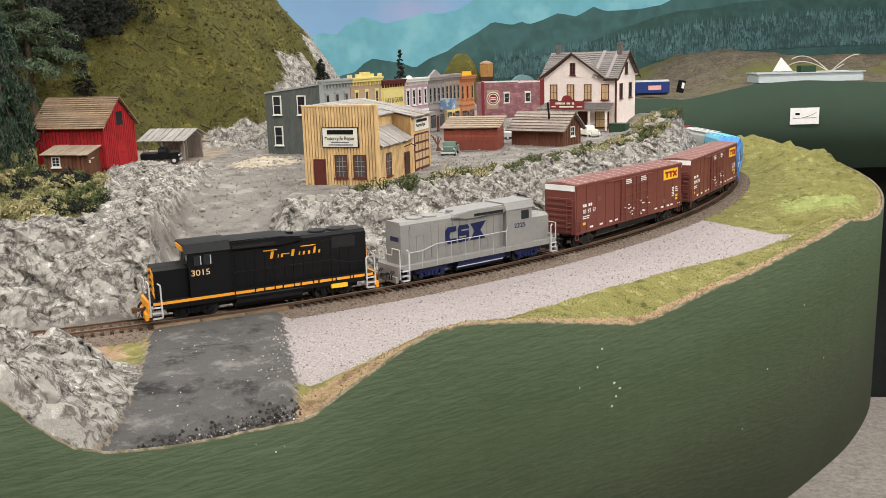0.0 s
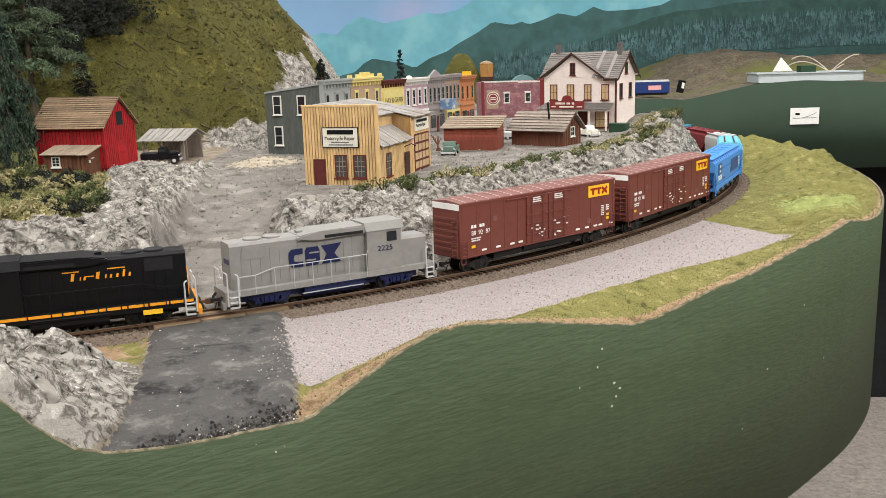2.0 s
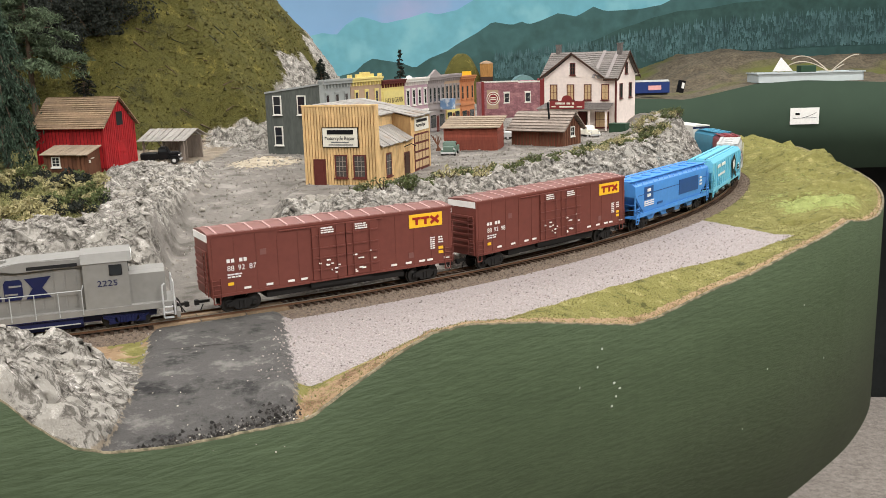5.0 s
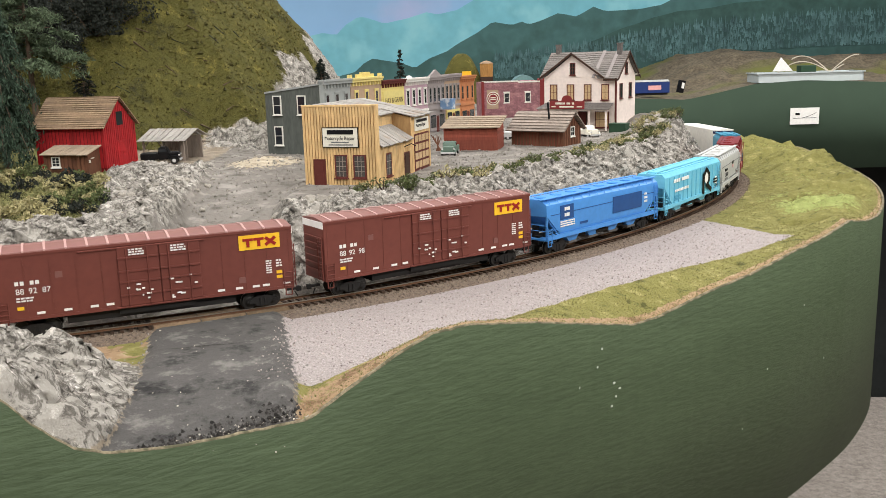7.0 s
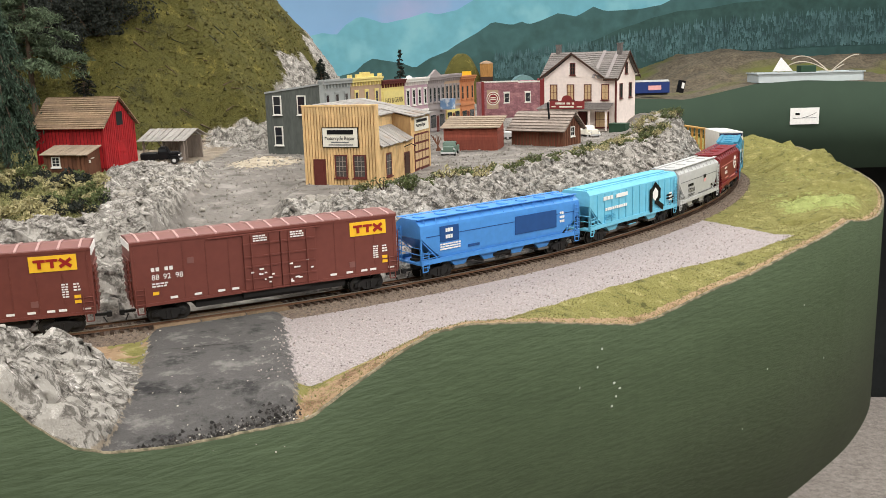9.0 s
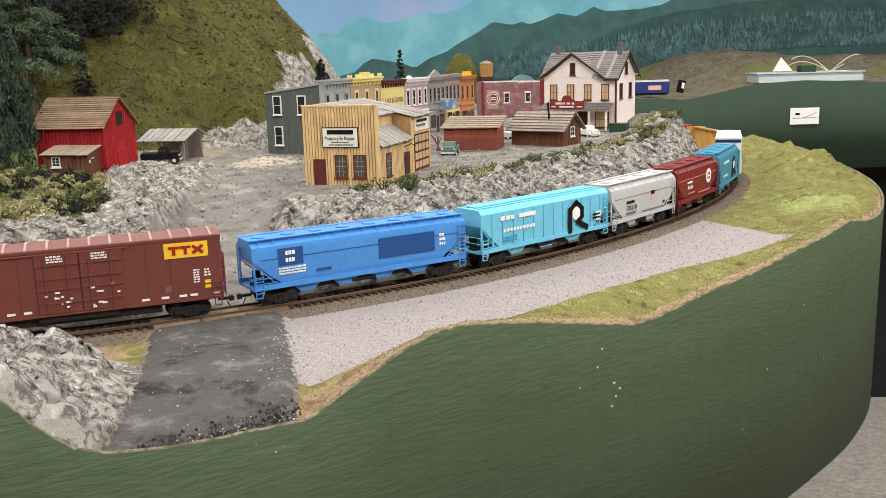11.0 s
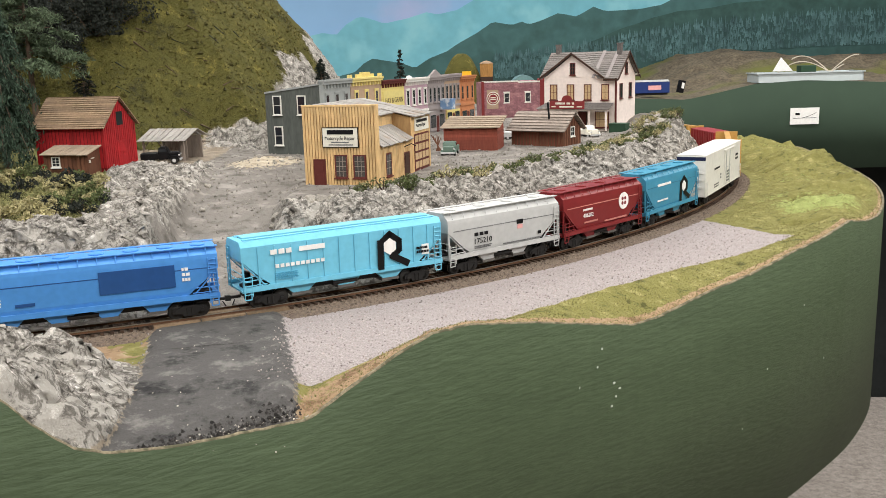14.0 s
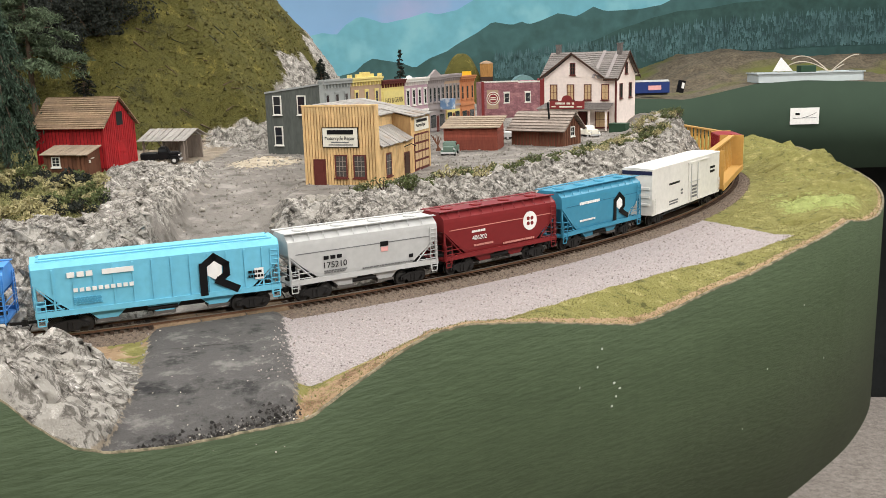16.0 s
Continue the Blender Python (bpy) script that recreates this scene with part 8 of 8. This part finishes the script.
bm = bmesh.new()
prev = None
for x in np.linspace(0.2, 3.6, 120):
    y, z = lobe_front(x), lobe_top(x)
    row = [bm.verts.new(p) for p in ((x, y, -0.2), (x, y, z), (x, y + 0.006, z), (x, y + 0.006, -0.2))]
    if prev:
        for i in range(4):
            bm.faces.new((prev[i], row[i], row[(i + 1) % 4], prev[(i + 1) % 4]))
    prev = row
M["far_fascia"] = material("deep_green_fascia_paint", rgb(54, 68, 56), 0.8, spread=0.06, scale=4, spec=0.1)
part("fascia_board", bm, M["far_fascia"], lobe, "dark green fascia", True)
bm = bmesh.new()
prev = None
for x in np.linspace(0.2, 3.6, 120):
    y = lobe_front(x) + 0.18 + 0.004 * math.sin(x * 60)
    row = [bm.verts.new((x, y, -0.2)), bm.verts.new((x, y, FLOOR_Z))]
    if prev:
        bm.faces.new((prev[0], row[0], row[1], prev[1]))
    prev = row
part("skirt", bm, M["cloth_and_shade_black"], lobe, "black cloth skirt", True)
M["far_turf"] = material("brown_far_turf", rgb(104, 94, 78), 0.95, spread=0.5, scale=26, bump=1.0, bump_scale=60, spots=rgb(106, 108, 54), spot_scale=3.2, spot_at=0.57)
nx, ny = 140, 50
xs, vs = np.linspace(-1.6, 3.6, nx), np.linspace(0, 1, ny)
X = np.repeat(xs[:, None], ny, 1)
F = np.array([lobe_front(x) + 0.004 for x in xs])[:, None]
Y = F + (3.98 - F) * vs[None, :]
T0 = np.array([lobe_top(x) for x in xs])[:, None] - 0.002
lift = np.interp(X.ravel(), [-1.6, 0.0, 0.7, 0.9, 1.2, 1.5, 1.9, 3.6], [0.02, 0.0, 0.01, 0.07, 0.085, 0.06, 0.07, 0.08]).reshape(X.shape)
Z = T0 + lift * smooth(0.25, 0.75, vs)[None, :] + (0.026 * fbm(X.ravel(), Y.ravel(), 6, 4, 3.3) + 0.008 * ridged(X.ravel(), Y.ravel(), 16, 2, 5.1)).reshape(X.shape) * smooth(0.02, 0.3, vs)[None, :]
me = bpy.data.meshes.new("scenery")
idx = np.arange(nx * ny).reshape(nx, ny)
me.from_pydata(np.stack([X.ravel(), Y.ravel(), Z.ravel()], 1).tolist(), [], np.stack([idx[:-1, :-1], idx[1:, :-1], idx[1:, 1:], idx[:-1, 1:]], -1).reshape(-1, 4).tolist())
finish(new("scenery", me), M["far_turf"], True).parent = lobe

part("floor", boxes((-4.2, 3.8, -3.0, 4.2, FLOOR_Z - 0.05, FLOOR_Z)), M["carpet"])
tagged(bpy.data.objects["floor"], "grey speckled carpet floor of the room", "floor", kind="structure")
# unseen walls and ceiling close the room; their grey keeps shadows deep
for nm, q in (("wall_left", (-4.3, -4.2, -3.0, 4.2, FLOOR_Z, CEIL_Z)), ("wall_right", (3.8, 3.9, -3.0, 4.2, FLOOR_Z, CEIL_Z)), ("wall_behind", (-4.2, 3.8, -3.1, -3.0, FLOOR_Z, CEIL_Z))):
    tagged(part(nm, boxes(q), M["wall"]), "plain grey room wall out of view, darkened to bounce less light", "wall", kind="structure")
tagged(part("ceiling", boxes((-4.3, 3.9, -3.1, 4.2, CEIL_Z, CEIL_Z + 0.05)), M["ceiling"]), "plain grey ceiling out of view, darkened to bounce less light", "ceiling", kind="structure")


def painted_forest():
    """Pale conifers dabbed on the backdrop, thin flat strokes of paint."""
    rng = random.Random(31)
    verts, faces = [], []
    for i in range(4200):
        x = rng.uniform(0.24, 3.0)
        lo = float(np.interp(x, [0.276, 0.541, 0.900, 1.139, 1.498, 1.900, 3.412], [0.086, 0.114, 0.139, 0.167, 0.180, 0.185, 0.183]))
        hi = float(np.interp(x, [0.277, 0.541, 0.898, 1.136, 1.491, 1.890, 3.391], [0.180, 0.207, 0.260, 0.286, 0.313, 0.320, 0.323]))
        z = lo + (hi - lo) * rng.random() ** 1.3
        h, w = rng.uniform(0.012, 0.036), rng.uniform(0.002, 0.0062)
        y = BACK_Y - 0.0195 - 0.0012 * rng.random()
        n = len(verts)
        prof = [(0, h), (w * 0.35, h * 0.7), (w * 0.28, h * 0.62), (w * 0.7, h * 0.3), (w * 0.55, h * 0.24), (w, 0), (-w * rng.uniform(0.6, 1), 0), (-w * 0.5, h * 0.25), (-w * 0.7, h * 0.33), (-w * 0.25, h * 0.62), (-w * 0.35, h * 0.72)]
        verts += [(x + a * rng.uniform(0.8, 1.2), y, z + b) for a, b in prof]
        faces.append(list(range(n, n + len(prof))))
    me = bpy.data.meshes.new("painted_conifers")
    me.from_pydata(verts, [], faces)
    ob = finish(new("painted_conifers", me), M["paint_tree"])
    ob.parent = backdrop
    tagged(ob, "pale blue-green dabbed conifers", kind="stuff")


painted_forest()


def far_things():
    z = 0.0760
    b = empty("plastic_bin", pose(1.19, 3.05, z, 0, 0, -1.0), label="long translucent white plastic bin with coiled wire on the far fascia", category="bin")
    bm = boxes((-0.168, 0.168, -0.055, -0.052, 0.0, 0.029), (-0.168, 0.168, 0.052, 0.055, 0.0, 0.029), (-0.168, -0.165, -0.055, 0.055, 0.0, 0.029), (0.165, 0.168, -0.055, 0.055, 0.0, 0.029), (-0.165, 0.165, -0.052, 0.052, 0.0, 0.003))
    part("tray", bm, M["bin_white"], b, "milky plastic tray")
    part("rim", boxes((-0.172, 0.172, -0.059, -0.054, 0.0268, 0.030), (-0.172, 0.172, 0.054, 0.059, 0.0268, 0.030), (-0.172, -0.165, -0.055, 0.055, 0.0268, 0.030), (0.165, 0.172, -0.055, 0.055, 0.0268, 0.030)), M["bin_white"], b)
    part("paper_scrap", prisms([(-0.11, 0.034), (-0.045, 0.034), (-0.085, 0.078)], -0.02, -0.018, "y"), M["white"], b, "folded white paper scrap")
    part("green_pack", boxes((-0.02, 0.03, -0.02, 0.02, 0.003, 0.050), bevel=0.002), M["skip_green"], b)
    for k in range(2):
        cu = [(-0.09 + 0.21 * t + 0.05 * k, 0.015 * math.sin(5 * t + k), 0.026 + (0.036 + 0.018 * k) * abs(math.sin(math.pi * (1.25 * t + 0.30 * k)))) for t in [i / 26 for i in range(27)]]
        part("wire_loop", rods(cu, r=0.0017, seg=6), M["wire"], b, "pale looped wire")
    lab = empty("fascia_label", pose(1.1600, lobe_front(1.16) - 0.0040, -0.030), label="small white card with a track diagram", category="label")
    part("card", boxes((-0.046, 0.046, -0.001, 0.001, -0.026, 0.026), bevel=0.0006), M["white"], lab)
    bm = bmesh.new()
    stroke(bm, [(-0.036, -0.006), (0.036, -0.006)], 0.0016, -0.0012)
    stroke(bm, [(-0.010, -0.006), (0.014, 0.000), (0.036, 0.010)], 0.0016, -0.0012)
    part("diagram_line", bm, M["cement_dark"], lab)
    part("text_bar", boxes((-0.030, -0.016, -0.0018, -0.0008, 0.004, 0.010)), M["black"], lab)
    c = empty("blue_caboose", pose(0.690, 3.06, 0.048, 0, 0, 2), label="dark blue freight car with a pale panel on the far lobe", category="freight car")
    part("body", boxes((-0.062, 0.060, -0.020, 0.020, 0.004, 0.040), bevel=0.001), M["engine_bright"], c)
    part("roof", prisms([(-0.021, 0.040), (0.021, 0.040), (0, 0.0455)], -0.062, 0.060, "x"), M["cement"], c)
    part("side_panel", boxes((-0.010, 0.032, -0.0208, -0.0198, 0.014, 0.028)), M["pink"], c)
    part("underframe", boxes((-0.055, 0.055, -0.014, 0.014, -0.003, 0.005)), M["underframe"], c)
    c = empty("signal_box", pose(0.780, 3.03, 0.052, 0, 14, 20) @ Matrix.Diagonal((0.7, 0.7, 0.7, 1)), label="small black tilted box with a white face", category="box")
    part("case", boxes((-0.014, 0.014, -0.010, 0.010, 0.0, 0.056), bevel=0.001), M["black"], c)
    part("face_plate", boxes((-0.004, 0.010, -0.011, -0.0098, 0.020, 0.046)), M["white"], c)
    g = empty("round_roof_shed", pose(0.262, 2.90, 0.040), label="pale teal round-roofed shed behind the town", category="shed")
    part("arched_roof", prisms([(0.056 * math.cos(a), 0.086 * math.sin(a)) for a in [i * math.pi / 18 for i in range(19)]], -0.04, 0.04, "y"), M["shed_teal"], g)


M["bin_white"] = material("milky_plastic", rgb(186, 194, 196), 0.35, spread=0.05, scale=20)
M["wire"] = paint("cream_wire", 190, 180, 164, 0.6)
M["engine_bright"] = paint("navy_car_paint", 30, 52, 108, 0.5)
M["shed_teal"] = paint("weathered_teal_roof", 104, 134, 136, 0.8)
far_things()


# ---- scuffs and chips in the fascia's paint ----
def paint_chips():
    rng = random.Random(17)
    for x, z, w in [(0.1365, -0.058, 0.006), (0.1420, -0.064, 0.005), (0.1385, -0.070, 0.004), (0.1345, -0.077, 0.005), (0.1210, -0.040, 0.003), (0.1050, -0.052, 0.002), (0.125, -0.026, 0.004), (0.31, -0.10, 0.003), (0.28, -0.15, 0.002), (0.40, -0.12, 0.003), (0.36, -0.05, 0.002)]:
        w *= 0.6
        x, z = x - 0.004, z - 0.012
        y0, y1 = edge_y(x), edge_y(x + 0.01)
        a = math.atan2(y1 - y0, 0.01)
        ob = part("paint_chip", prisms([(-w / 2, -0.0006), (w * 0.1, -0.0011), (w / 2, 0.0001), (w * 0.2, 0.0009), (-w * 0.3, 0.0007)], -0.0002, 0.0002, "y"), M["chip"], bpy.data.objects["fascia"])
        ob.matrix_basis = pose(x + 0.0034 * math.sin(a), y0 - 0.0034 * math.cos(a), z, 0, rng.uniform(-20, 20), math.degrees(a))


M["chip"] = paint("chipped_pale_primer", 190, 196, 184, 0.8)
paint_chips()
def road_crack():
    """A dark open crack across the asphalt, its line uneven."""
    bm = bmesh.new()
    rng = random.Random(23)
    row = None
    for i in range(22):
        f = i / 21
        x, y = -0.2000 + 0.062 * f, 0.620 + 0.012 * f + rng.uniform(-0.0010, 0.0010)
        h = rng.uniform(0.0003, 0.0010) * math.sin(math.pi * min(0.98, f + 0.02)) + 0.00015
        new_row = [bm.verts.new((x, y - h, ground_z(x, y - h) + 0.0004)), bm.verts.new((x, y + h, ground_z(x, y + h) + 0.0004))]
        if row:
            bm.faces.new((row[0], new_row[0], new_row[1], row[1]))
        row = new_row
    part("asphalt_crack", bm, M["crumb"], bpy.data.objects["ground"], "dark open crack in the asphalt")


road_crack()
build_ties()
motions()
